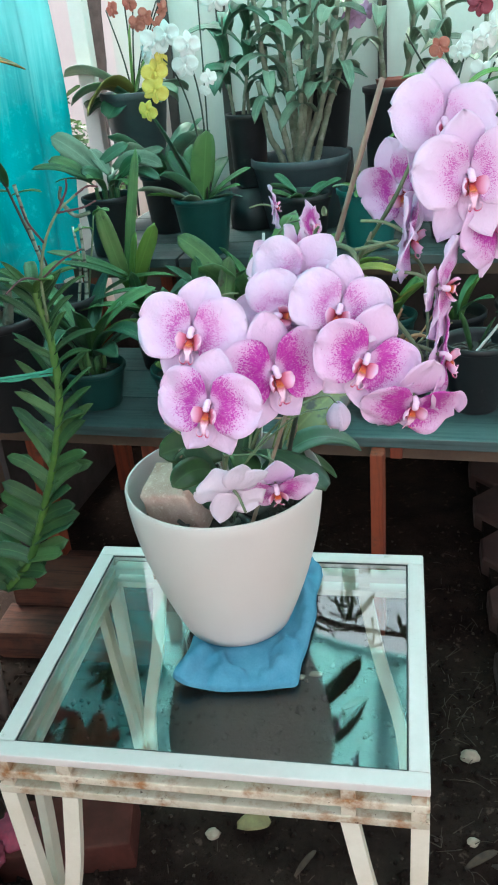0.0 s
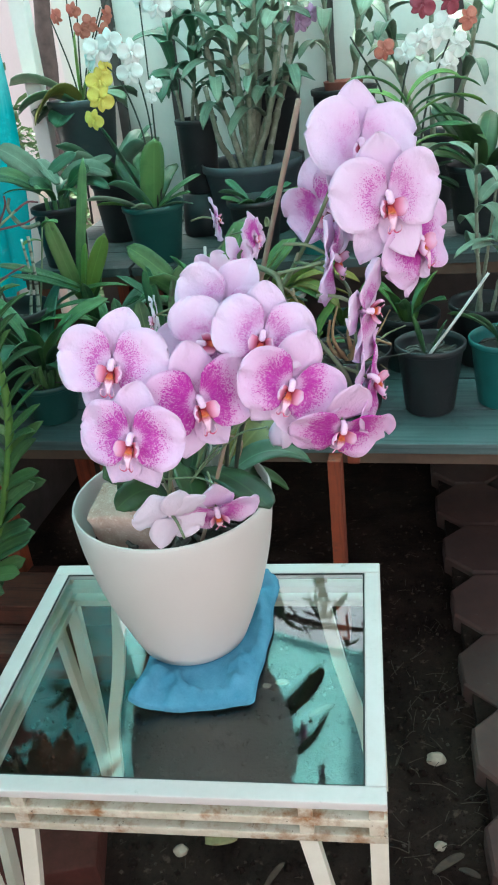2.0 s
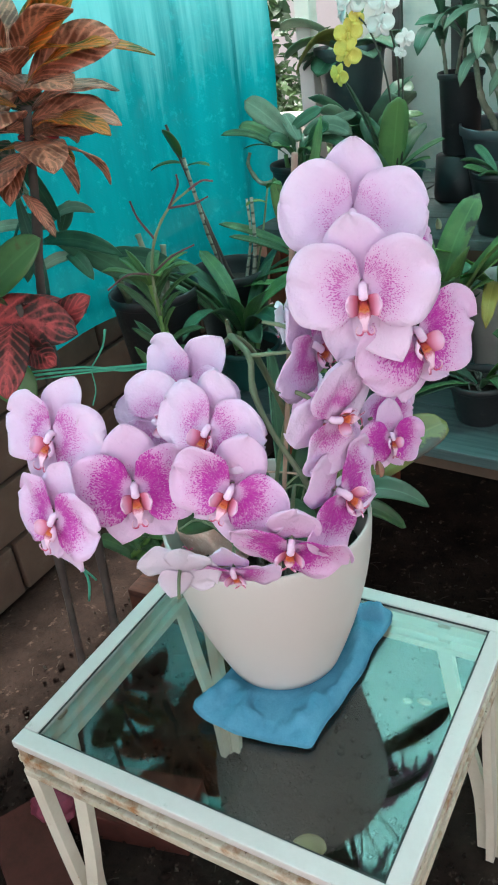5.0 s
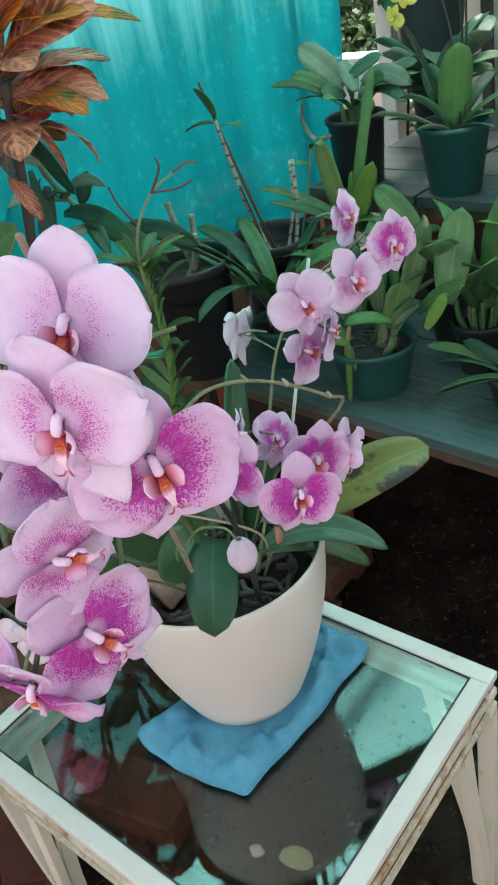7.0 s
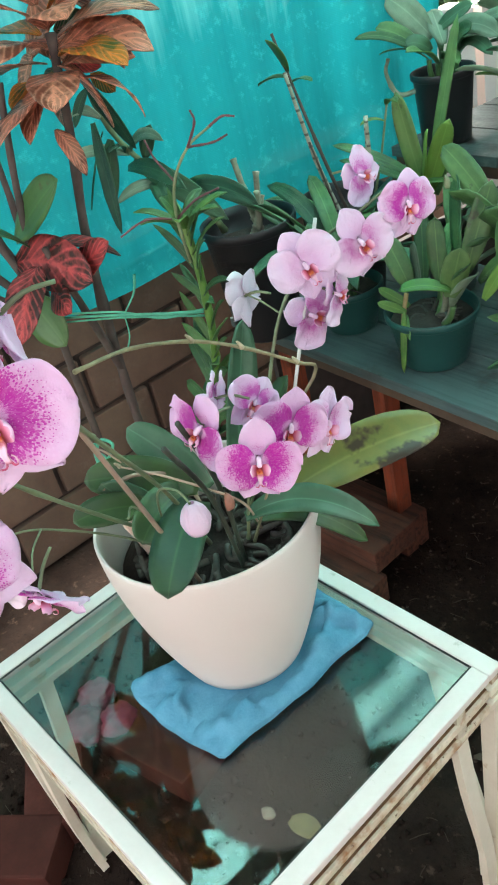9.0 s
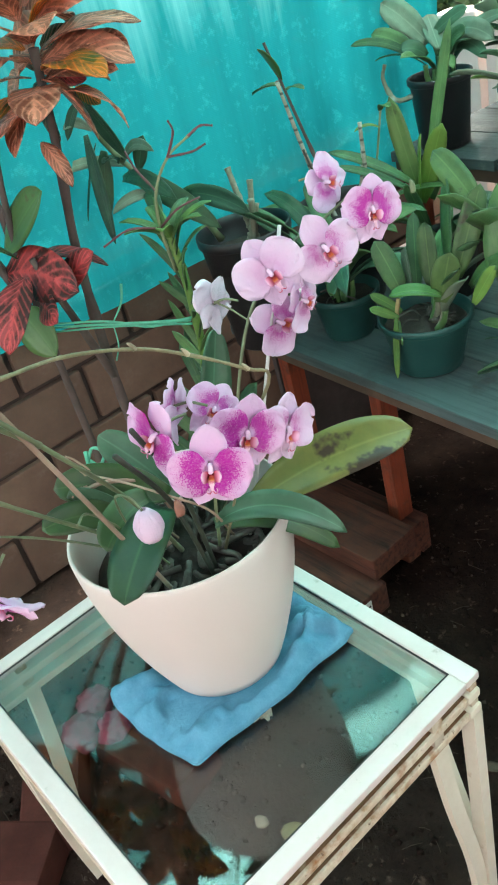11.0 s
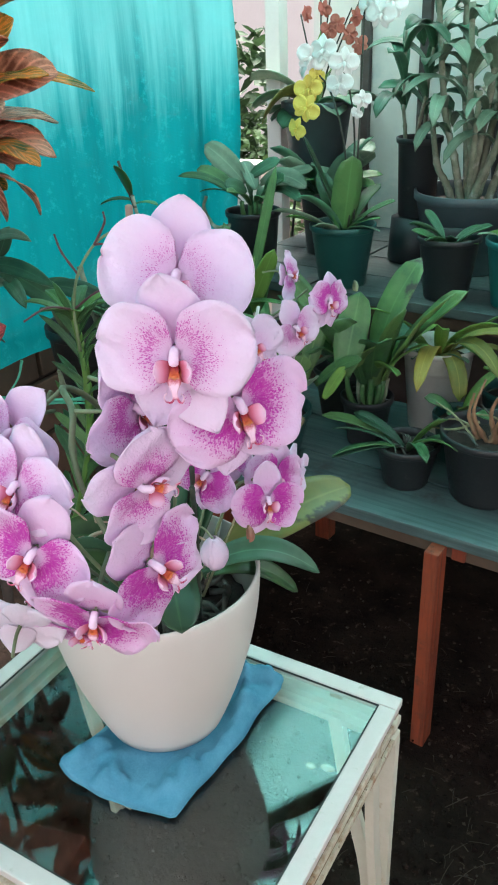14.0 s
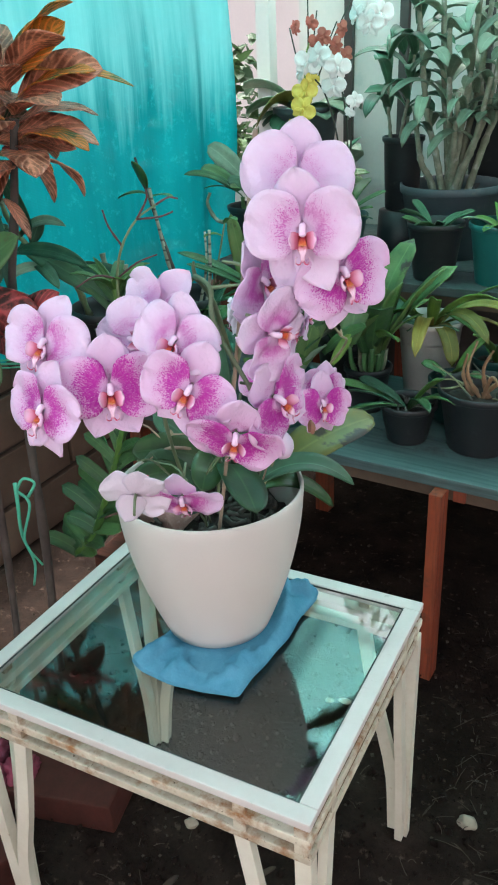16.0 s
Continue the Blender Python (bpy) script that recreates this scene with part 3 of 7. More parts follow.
def sheet(rows, thick, wrap=False):
    """A closed thin slab through a grid of points, with UV along and across it."""
    bm = bmesh.new()
    uv = bm.loops.layers.uv.new("UVMap")
    nu, nv = len(rows), len(rows[0])
    up, lo, at = [], [], {}
    for i in range(nu):
        a, b = [], []
        for j in range(nv):
            p = Vector(rows[i][j])
            du = Vector(rows[min(i + 1, nu - 1)][j]) - Vector(rows[max(i - 1, 0)][j])
            dv = Vector(rows[i][min(j + 1, nv - 1)]) - Vector(rows[i][max(j - 1, 0)])
            n = du.cross(dv)
            n = n.normalized() if n.length > 1e-12 else Vector((0, 0, 1))
            for lst, sgn in ((a, 0.5), (b, -0.5)):
                v = bm.verts.new(p + n * thick * sgn)
                at[v] = (i / (nu - 1), j / (nv - 1))
                lst.append(v)
        up.append(a)
        lo.append(b)
    def quad(*vs):
        try:
            f = bm.faces.new(vs)
        except ValueError:
            return
        for l in f.loops:
            l[uv].uv = at[l.vert]
    for i in range(nu - 1):
        for j in range(nv - 1):
            quad(up[i][j], up[i + 1][j], up[i + 1][j + 1], up[i][j + 1])
            quad(lo[i][j], lo[i][j + 1], lo[i + 1][j + 1], lo[i + 1][j])
    for i in range(nu - 1):
        quad(up[i][0], lo[i][0], lo[i + 1][0], up[i + 1][0])
        quad(up[i][-1], up[i + 1][-1], lo[i + 1][-1], lo[i][-1])
    for j in range(nv - 1):
        quad(up[0][j], up[0][j + 1], lo[0][j + 1], lo[0][j])
        quad(up[-1][j], lo[-1][j], lo[-1][j + 1], up[-1][j + 1])
    return bm


def spline(points, n=24):
    """Catmull-Rom through the points."""
    p = [Vector(q) for q in points]
    p = [2 * p[0] - p[1], *p, 2 * p[-1] - p[-2]]
    out = []
    segs = len(p) - 3
    for k in range(n + 1):
        s = min(k / n * segs, segs - 1e-6)
        i, t = int(s), s - int(s)
        a, b, c, d = p[i:i + 4]
        out.append(0.5 * (2 * b + (c - a) * t + (2 * a - 5 * b + 4 * c - d) * t * t + (3 * b - a - 3 * c + d) * t ** 3))
    return out


def tube(points, radius, sides=7, n=None, bm=None, knots=0, jitter=0.0):
    """A rod along a smooth line; radius is one number, or one for each end; knots swell it at even steps."""
    bm = bm or bmesh.new()
    pts = spline(points, n or max(4, 5 * (len(points) - 1))) if len(points) > 2 else [Vector(q) for q in points]
    r0, r1 = (radius, radius) if isinstance(radius, (int, float)) else radius
    rings, side = [], None
    for i, p in enumerate(pts):
        d = (pts[min(i + 1, len(pts) - 1)] - pts[max(i - 1, 0)]).normalized()
        side = (side - d * side.dot(d)).normalized() if side else d.orthogonal().normalized()
        other = d.cross(side)
        s = i / (len(pts) - 1)
        r = r0 + (r1 - r0) * s
        if knots:
            r *= 1.0 + 0.28 * max(0.0, math.cos(s * knots * 6.283)) ** 6
        if jitter:
            r *= 1.0 + jitter * noise.noise(p * 60.0)
        rings.append([bm.verts.new(p + r * (math.cos(a) * side + math.sin(a) * other)) for a in (6.28318 * k / sides for k in range(sides))])
    for a, b in zip(rings, rings[1:]):
        for k in range(sides):
            bm.faces.new((a[k], a[(k + 1) % sides], b[(k + 1) % sides], b[k]))
    bm.faces.new(rings[0][::-1])
    bm.faces.new(rings[-1])
    return bm


def lathe(profile, sides=40, bm=None, at=(0, 0, 0)):
    """A turned body from (radius, height) pairs; a radius of 0 closes it."""
    bm = bm or bmesh.new()
    rings = []
    for r, z in profile:
        if r <= 1e-6:
            rings.append([bm.verts.new((at[0], at[1], at[2] + z))])
        else:
            rings.append([bm.verts.new((at[0] + r * math.cos(a), at[1] + r * math.sin(a), at[2] + z)) for a in (6.2831853 * k / sides for k in range(sides))])
    for a, b in zip(rings, rings[1:]):
        for k in range(sides):
            q = [a[k % len(a)], a[(k + 1) % len(a)], b[(k + 1) % len(b)], b[k % len(b)]]
            q = list(dict.fromkeys(q))
            if len(q) > 2:
                bm.faces.new(q)
    return bm


def aim(az, el=0.0):
    a, e = radians(az), radians(el)
    return Vector((math.sin(a) * math.cos(e), -math.cos(a) * math.cos(e), math.sin(e)))


def leaf_rows(base, az, length, width, rise=60.0, droop=60.0, fold=0.25, tip=0.5, root=0.35, nu=11, nv=5, twist=0.0, wave=0.0, sharp=0.5):
    """Points of a leaf that leaves base towards az (0: to -y, 90: to +x), rising at first and bending over by droop degrees."""
    rows, p = [], Vector(base)
    step = length / (nu - 1)
    for i in range(nu):
        s = i / (nu - 1)
        el = rise - droop * s
        d = aim(az, el)
        across = Matrix.Rotation(radians(twist * s), 3, d) @ Vector((math.cos(radians(az)), math.sin(radians(az)), 0))
        up = across.cross(d)
        if up.z < 0 and abs(el) < 90:
            up = -up
        w = width * min(1.0, root + (1 - root) * math.sin(min(1.0, s / 0.45) * 1.571)) * (1 - max(0.0, (s - tip) / (1 - tip)) ** 2.2) ** sharp
        w = max(w, width * 0.02)
        row = []
        for j in range(nv):
            v = 2 * j / (nv - 1) - 1
            row.append(p + across * (v * w / 2) + up * (abs(v) ** 1.3 * fold * w / 2 + wave * w * math.sin(s * 14 + v * 2)))
        rows.append(row)
        p = p + d * step
    return rows


def leaf(parent, material, *args, name="leaf", label="", thick=0.0016, **kw):
    return part(name, sheet(leaf_rows(*args, **kw), thick), material, parent, label)


def leaf_to(parent, material, base, tip_at, width, lift=0.3, name="leaf", label="", thick=0.0018, fold=0.22, tip=0.55, root=0.35, nu=13, nv=5, tilt=0.0, sharp=0.5, face=(0, 0, 1)):
    """A leaf from base to tip, bowed upwards by lift times its length; face: where its upper side turns."""
    a, b = Vector(base), Vector(tip_at)
    mid = (a + b) / 2 + Vector((0, 0, lift * (b - a).length))
    rows = []
    for i in range(nu):
        s = i / (nu - 1)
        p = a * (1 - s) ** 2 + mid * 2 * s * (1 - s) + b * s * s
        d = ((mid - a) * (1 - s) + (b - mid) * s).normalized()
        across = d.cross(Vector(face))
        across = across.normalized() if across.length > 1e-3 else Vector((1, 0, 0))
        across = Matrix.Rotation(radians(tilt), 3, d) @ across
        up = across.cross(d).normalized()
        w = width * min(1.0, root + (1 - root) * math.sin(min(1.0, s / 0.45) * 1.571)) * (1 - max(0.0, (s - tip) / (1 - tip)) ** 2.2) ** sharp
        w = max(w, width * 0.02)
        rows.append([p + across * (v * w / 2) + up * (abs(v) ** 1.3 * fold * w / 2) for v in (2 * j / (nv - 1) - 1 for j in range(nv))])
    return part(name, sheet(rows, thick), material, parent, label)


# ---------------- ground, walls, nets ----------------
def ground():
    bm = bmesh.new()
    edges = sorted({*(-60 + 120 * k / 12 for k in range(13)), *(-2.0 + 0.05 * k for k in range(81))})
    n = len(edges)
    vs = [[bm.verts.new((x, y, (0.010 * noise.noise(Vector((x * 6, y * 6, 0))) + 0.006 * noise.noise(Vector((x * 23, y * 23, 3)))) * max(0.0, 1 - max(abs(x), abs(y)) / 2.0) - 0.004)) for x in edges] for y in edges]
    for i in range(n - 1):
        for j in range(n - 1):
            bm.faces.new((vs[i][j], vs[i][j + 1], vs[i + 1][j + 1], vs[i + 1][j]))
    return structure("ground", bm, M_SOIL, "dark damp garden soil strewn with litter", "ground", True)


ground()


def net_sheet(name, material, line, z0, z1, folds, label):
    """A hanging net along a line on the plan, with soft vertical folds that grow towards its loose end."""
    pts = spline(line, 70)
    rows = []
    for i, p in enumerate(pts):
        s = i / (len(pts) - 1)
        d = (pts[min(i + 1, len(pts) - 1)] - pts[max(i - 1, 0)]).normalized()
        side = Vector((d.y, -d.x, 0))
        row = []
        for k in range(25):
            z = z0 + (z1 - z0) * k / 24
            wob = folds * (0.25 + s ** 3) * math.sin(38 * s + 1.3 * noise.noise(Vector((s * 4, z, 0)))) + 0.012 * noise.noise(Vector((s * 9, z * 3, 5)))
            lean = -0.05 * s ** 6 * (z - 0.6) + 0.03 * s ** 8 * math.sin(z * 5)
            q = p + side * wob - d * lean
            row.append((q.x, q.y, z + 0.015 * noise.noise(Vector((s * 12, 0, 9))) * (1 - k / 24)))
        rows.append(row)
    return structure(name, sheet(rows, 0.0012), material, label, "shade net", True)


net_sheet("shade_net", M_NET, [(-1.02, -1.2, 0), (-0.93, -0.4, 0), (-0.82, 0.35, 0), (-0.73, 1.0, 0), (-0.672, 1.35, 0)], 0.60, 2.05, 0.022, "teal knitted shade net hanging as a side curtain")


def roof():
    rows = []
    for i in range(41):
        rows.append([(x, 0.62 + (1.14 - 0.30 * (x + 0.13)) * i / 40, 1.92 + 0.10 * (x + 1.0) / 2.6 - 0.05 * math.sin((x + 1.0) * 3.1) ** 2 + 0.012 * noise.noise(Vector((x * 3, i * 0.09, 1)))) for x in (-0.80 + 3.15 * j / 40 for j in range(41))])
    structure("ceiling_net", sheet(rows, 0.0012), M_ROOF, "teal knitted shade net stretched overhead", "shade net", True)
    rows = [[(x, y, 1.98 + 0.012 * noise.noise(Vector((x * 3, y * 3, 1)))) for x in (-0.82 + 0.53 * j / 12 for j in range(13))] for y in (-0.9 + 1.52 * i / 30 for i in range(31))]
    structure("ceiling_net_side", sheet(rows, 0.0012), M_ROOF, "strip of teal shade net overhead along the side curtain", "shade net", True)
    structure("trim_rafter_5", boxed((-0.60, -0.9, 1.90), (-0.55, 0.62, 1.95), 0.003), M_FRAMEWOOD, "dark timber rafter below the side strip of net", "rafter")
    for k, x in enumerate((-0.62, 0.14, 0.9, 1.65)):
        structure("trim_rafter_%d" % (k + 1), boxed((x - 0.03, 0.64, 2.06), (x + 0.03, 1.77 - 0.30 * (x + 0.13), 2.13), 0.003), M_FRAMEWOOD, "dark timber rafter above the roof net", "rafter")

    structure("trim_purlin_1", boxed((-0.80, 0.635, 2.005), (2.36, 0.685, 2.055), 0.003), M_FRAMEWOOD, "dark timber purlin carrying the roof net", "purlin")
    slant = Matrix.Translation((-0.13, 1.745, 0)) @ pose(0, 0, 0, 0, 0, math.degrees(math.atan(-0.30)))
    structure("trim_purlin_2", boxed((-0.70, -0.018, 2.02), (2.55, 0.018, 2.055), 0.003, slant), M_FRAMEWOOD, "thin dark timber batten along the slanting net edge", "purlin")
    # unseen sheet, added overhead so that less sky light reaches the table
    structure("ceiling", boxed((-0.30, -0.55, 2.02), (2.36, 0.63, 2.05)), M_CEIL, "unseen sheet added over the front to hold back sky light", "ceiling")


roof()
structure("wall_back", boxed((-0.64, 1.80, -0.02), (2.48, 1.92, 1.42)), M_WALL, "whitewashed panel wall behind the plant benches", "wall")
structure("trim_post", boxed((-0.695, 1.61, -0.02), (-0.650, 1.66, 2.0), 0.004), M_POST, "white painted upright post beside the net", "post")
structure("backdrop_house", boxed((-9, 7.0, -0.02), (1.5, 7.3, 4.5)), M_PINKWALL, "pale pink rendered house wall in the distance", "house wall")
# added panel: its dark wood colour stands in for shade under the stand
structure("trim_panel", boxed((-0.62, 1.735, -0.02), (1.55, 1.752, 0.664)), M_FRAMEWOOD, "added dark panel in place of the shade behind the tall stand", "boarding")
# added panel that keeps light from the left off the soil below
ob = structure("trim_boarding", boxed((-0.735, 0.70, -0.02), (-0.720, 1.70, 0.430)), M_FRAMEWOOD, "added dark panel keeping side light out from under the bench", "boarding")
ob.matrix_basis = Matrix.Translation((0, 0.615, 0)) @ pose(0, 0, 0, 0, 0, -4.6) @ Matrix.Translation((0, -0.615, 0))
# two unseen walls, added to limit low light from front and right
structure("wall_front", boxed((-1.1, -2.62, -0.02), (2.45, -2.5, 1.15)), M_WALL, "unseen whitewashed wall added at the front to cut low sky light", "wall")
structure("wall_right", boxed((2.36, -2.5, -0.02), (2.48, 1.8, 1.35)), M_WALL, "unseen low whitewashed side wall added to cut low sky light", "wall")
for k, x in enumerate((-0.47, -0.30, -0.06, 0.16, 0.52, 0.78)):
    structure("trim_batten_%d" % (k + 1), boxed((x - 0.013, 1.772, 0.3), (x + 0.013, 1.796, 1.46), 0.002), M_FRAMEWOOD, "dark upright batten on the whitewashed wall", "batten")


def hedge(name, lo, hi, count, label, size=0.045):
    """A loose hedge of many small leaves round a few twigs."""
    rnd = random.Random(len(name) * 7)
    bm = bmesh.new()
    for _ in range(count):
        c = Vector([rnd.uniform(a, b) for a, b in zip(lo, hi)])
        c.z = lo[2] + (c.z - lo[2]) * (0.75 + 0.35 * noise.noise(c * 2.2))
        c.x += 0.30 * noise.noise(Vector((c.y * 1.7, c.z * 1.3, 4))) * (1.0 if c.x < (lo[0] + hi[0]) / 2 else 0.25)
        c.y += 0.25 * noise.noise(Vector((c.x * 2.1, c.z * 1.9, 8)))
        q = Euler((rnd.uniform(-1, 1), rnd.uniform(-1, 1), rnd.uniform(0, 6.28))).to_matrix()
        s = size * rnd.uniform(0.6, 1.3)
        f = [bm.verts.new(c + q @ Vector(v) * s) for v in ((0, -0.5, 0), (0.26, -0.1, 0.06), (0.2, 0.25, 0.05), (0, 0.55, -0.03), (-0.2, 0.25, 0.05), (-0.26, -0.1, 0.06))]
        bm.faces.new(f)
    me = bpy.data.meshes.new(name)
    bm.to_mesh(me)
    bm.free()
    ob = part(name, me, L_HEDGE, None, "", False)
    return tagged(ob, label, "hedge", "", "stuff")


hedge("hedge", (-1.25, 1.95, 0.0), (-0.60, 2.5, 1.02), 5200, "loose green hedge with small leaves behind the net", 0.035)
# added row; it keeps light off the lower net from outside
hedge("hedge_row", (-1.75, -1.2, 0.0), (-1.15, 2.6, 1.62), 13000, "dark green hedge added outside the net to darken its lower part", 0.085)
structure("wall_low", boxed((-0.86, 1.62, -0.02), (-0.725, 1.70, 0.872), 0.004), M_POST, "low white painted wall below the gap beside the net", "wall")


def overhanging_branch():
    """Bare twigs with a few narrow leaves, high behind the back wall."""
    t = thing("tree_branch", "dark bare tree branch with narrow leaves against the sky", "branch")
    rnd = random.Random(12)
    part("limb", tube([(-1.4, 3.5, -0.01), (-1.25, 3.55, 1.6), (-0.9, 3.5, 2.9), (-0.3, 3.4, 3.25), (0.5, 3.3, 3.3)], (0.05, 0.012), 8, 30, None, 6, 0.2), M_BARK, t)
    for k in range(16):
        p = Vector((-0.9 + 1.4 * k / 15, 3.48 - 0.18 * k / 15, 3.08 + 0.2 * k / 15 + rnd.uniform(-0.05, 0.05)))
        d = Vector((rnd.uniform(-0.25, 0.25), rnd.uniform(-0.5, -0.1), rnd.uniform(-0.45, 0.05)))
        part("twig", tube([p, p + d * 0.5 + Vector((0.03, 0, 0.04)), p + d], (0.009, 0.004), 5, 8), M_BARK, t)
        for i in range(3):
            q = p + d * rnd.uniform(0.3, 1.0)
            leaf(t, L_HEDGE, tuple(q), rnd.uniform(-180, 180), rnd.uniform(0.14, 0.26), rnd.uniform(0.02, 0.045), rise=rnd.uniform(-70, 10), droop=40, nu=6, nv=3)


overhanging_branch()


# ---------------- side table ----------------
def side_table():
    t = thing("side_table", "white enamelled metal side table with glass top, rusting at the corners", "table")
    X, Y, W, H = 0.253, 0.212, 0.023, 0.46
    xi, yi = X - W, Y - W
    for name, lo, hi in (("top_rail", (-X, -Y, H - 0.012), (X, -yi, H)), ("top_rail", (-X, yi, H - 0.012), (X, Y, H)),
                         ("top_rail", (-X, -yi, H - 0.012), (-xi, yi, H)), ("top_rail", (xi, -yi, H - 0.012), (X, yi, H))):
        part(name, boxed(lo, hi, 0.0022), M_TABLE, t, "", False)
    part("glass_top", boxed((-xi - 0.004, -yi - 0.004, H - 0.0125 + 0.004), (xi + 0.004, yi + 0.004, H - 0.003), 0.0), M_GLASS, t, "clear glass pane set into the frame", False).visible_shadow = False
    for lo, hi in (((-xi, -yi, H - 0.003), (xi, -yi + 0.0022, H - 0.0016)), ((-xi, yi - 0.0022, H - 0.003), (xi, yi, H - 0.0016)), ((-xi, -yi + 0.0023, H - 0.003), (-xi + 0.0022, yi - 0.0023, H - 0.0016)), ((xi - 0.0022, -yi + 0.0023, H - 0.003), (xi, yi - 0.0023, H - 0.0016))):
        part("seal", boxed(lo, hi), M_SEAL, t, "thin dark line of dirt and sealant round the glass", False)
    for z0, z1 in ((H - 0.040, H - 0.028), (H - 0.066, H - 0.054)):
        for lo, hi in (((-X, -Y + 0.001, z0), (X, -Y + 0.022, z1)), ((-X, Y - 0.022, z0), (X, Y - 0.001, z1)),
                       ((-X + 0.001, -Y + 0.023, z0), (-X + 0.022, Y - 0.023, z1)), ((X - 0.022, -Y + 0.023, z0), (X - 0.001, Y - 0.023, z1))):
            front = lo[1] < -Y + 0.01 and hi[0] - lo[0] > 0.3
            part("lower_rail", boxed(lo, hi, 0.002), M_RUSTY if front or lo[0] > 0 else M_LEGPAINT, t, "white rail with rust stains" if front or lo[0] > 0 else "cream painted rail", False)
            if lo[0] > 0:
                part("rust_crust", boxed((lo[0], lo[1], z1 - 0.001), (hi[0] - 0.004, hi[1], z1 + 0.0012)), M_RUST, t, "brown rust and dirt lying on the rail", False)
    sx, sy = X - 0.088, Y - 0.075
    for z0, z1 in ((H - 0.0278, H - 0.0122), (H - 0.0538, H - 0.0402)):
        for x in (-sx, sx, -X + 0.012, X - 0.012):
            for y0 in (-Y + 0.002, Y - 0.014):
                part("spacer", boxed((x - 0.008, y0, z0), (x + 0.008, y0 + 0.012, z1)), M_RUSTY, t, "", False)
        for y in (-sy, sy):
            for x0 in (-X + 0.002, X - 0.014):
                part("spacer", boxed((x0, y - 0.008, z0), (x0 + 0.012, y + 0.008, z1)), M_RUSTY, t, "", False)
    def bar(points, across, wide, deep):
        bm = bmesh.new()
        pts = spline(points, 10) if len(points) > 2 else [Vector(p) for p in points]
        a = Vector(across)
        rings = []
        for i, p in enumerate(pts):
            d = (pts[min(i + 1, len(pts) - 1)] - pts[max(i - 1, 0)]).normalized()
            u = (a - d * a.dot(d)).normalized()
            v = d.cross(u)
            rings.append([bm.verts.new(p + u * (sx_ * wide / 2) + v * (sy_ * deep / 2)) for sx_, sy_ in ((-1, -1), (1, -1), (1, 1), (-1, 1))])
        for r0, r1 in zip(rings, rings[1:]):
            for k in range(4):
                bm.faces.new((r0[k], r0[(k + 1) % 4], r1[(k + 1) % 4], r1[k]))
        bm.faces.new(rings[0][::-1])
        bm.faces.new(rings[-1])
        bmesh.ops.bevel(bm, geom=[e for e in bm.edges if not e.is_boundary and e.calc_face_angle(0) > 1.0], offset=0.0015, segments=1, affect="EDGES")
        return bm
    for ix in (-1, 1):
        for iy in (-1, 1):
            cx, cy = ix * (X - 0.010), iy * (Y - 0.010)
            top = H - 0.066
            part("leg", bar([(cx, cy, top), (cx, cy - iy * 0.004, 0.2), (cx + ix * 0.003, cy - iy * 0.014, -0.004)], (1, 0, 0), 0.020, 0.016), M_LEGPAINT, t, "", False)
            part("curved_brace", bar([(ix * sx, cy, top), (ix * (sx + 0.022), cy, 0.26), (ix * (sx + 0.055), cy - iy * 0.004, 0.12), (cx - ix * 0.012, cy - iy * 0.012, 0.0)], (1, 0, 0), 0.020, 0.012), M_LEGPAINT, t, "", False)
            part("curved_brace", bar([(cx, iy * sy, top), (cx, iy * (sy + 0.014), 0.26), (cx + ix * 0.001, iy * (sy + 0.034), 0.12), (cx + ix * 0.002, cy - iy * 0.026, 0.0)], (0, 1, 0), 0.020, 0.012), M_LEGPAINT, t, "", False)


side_table()


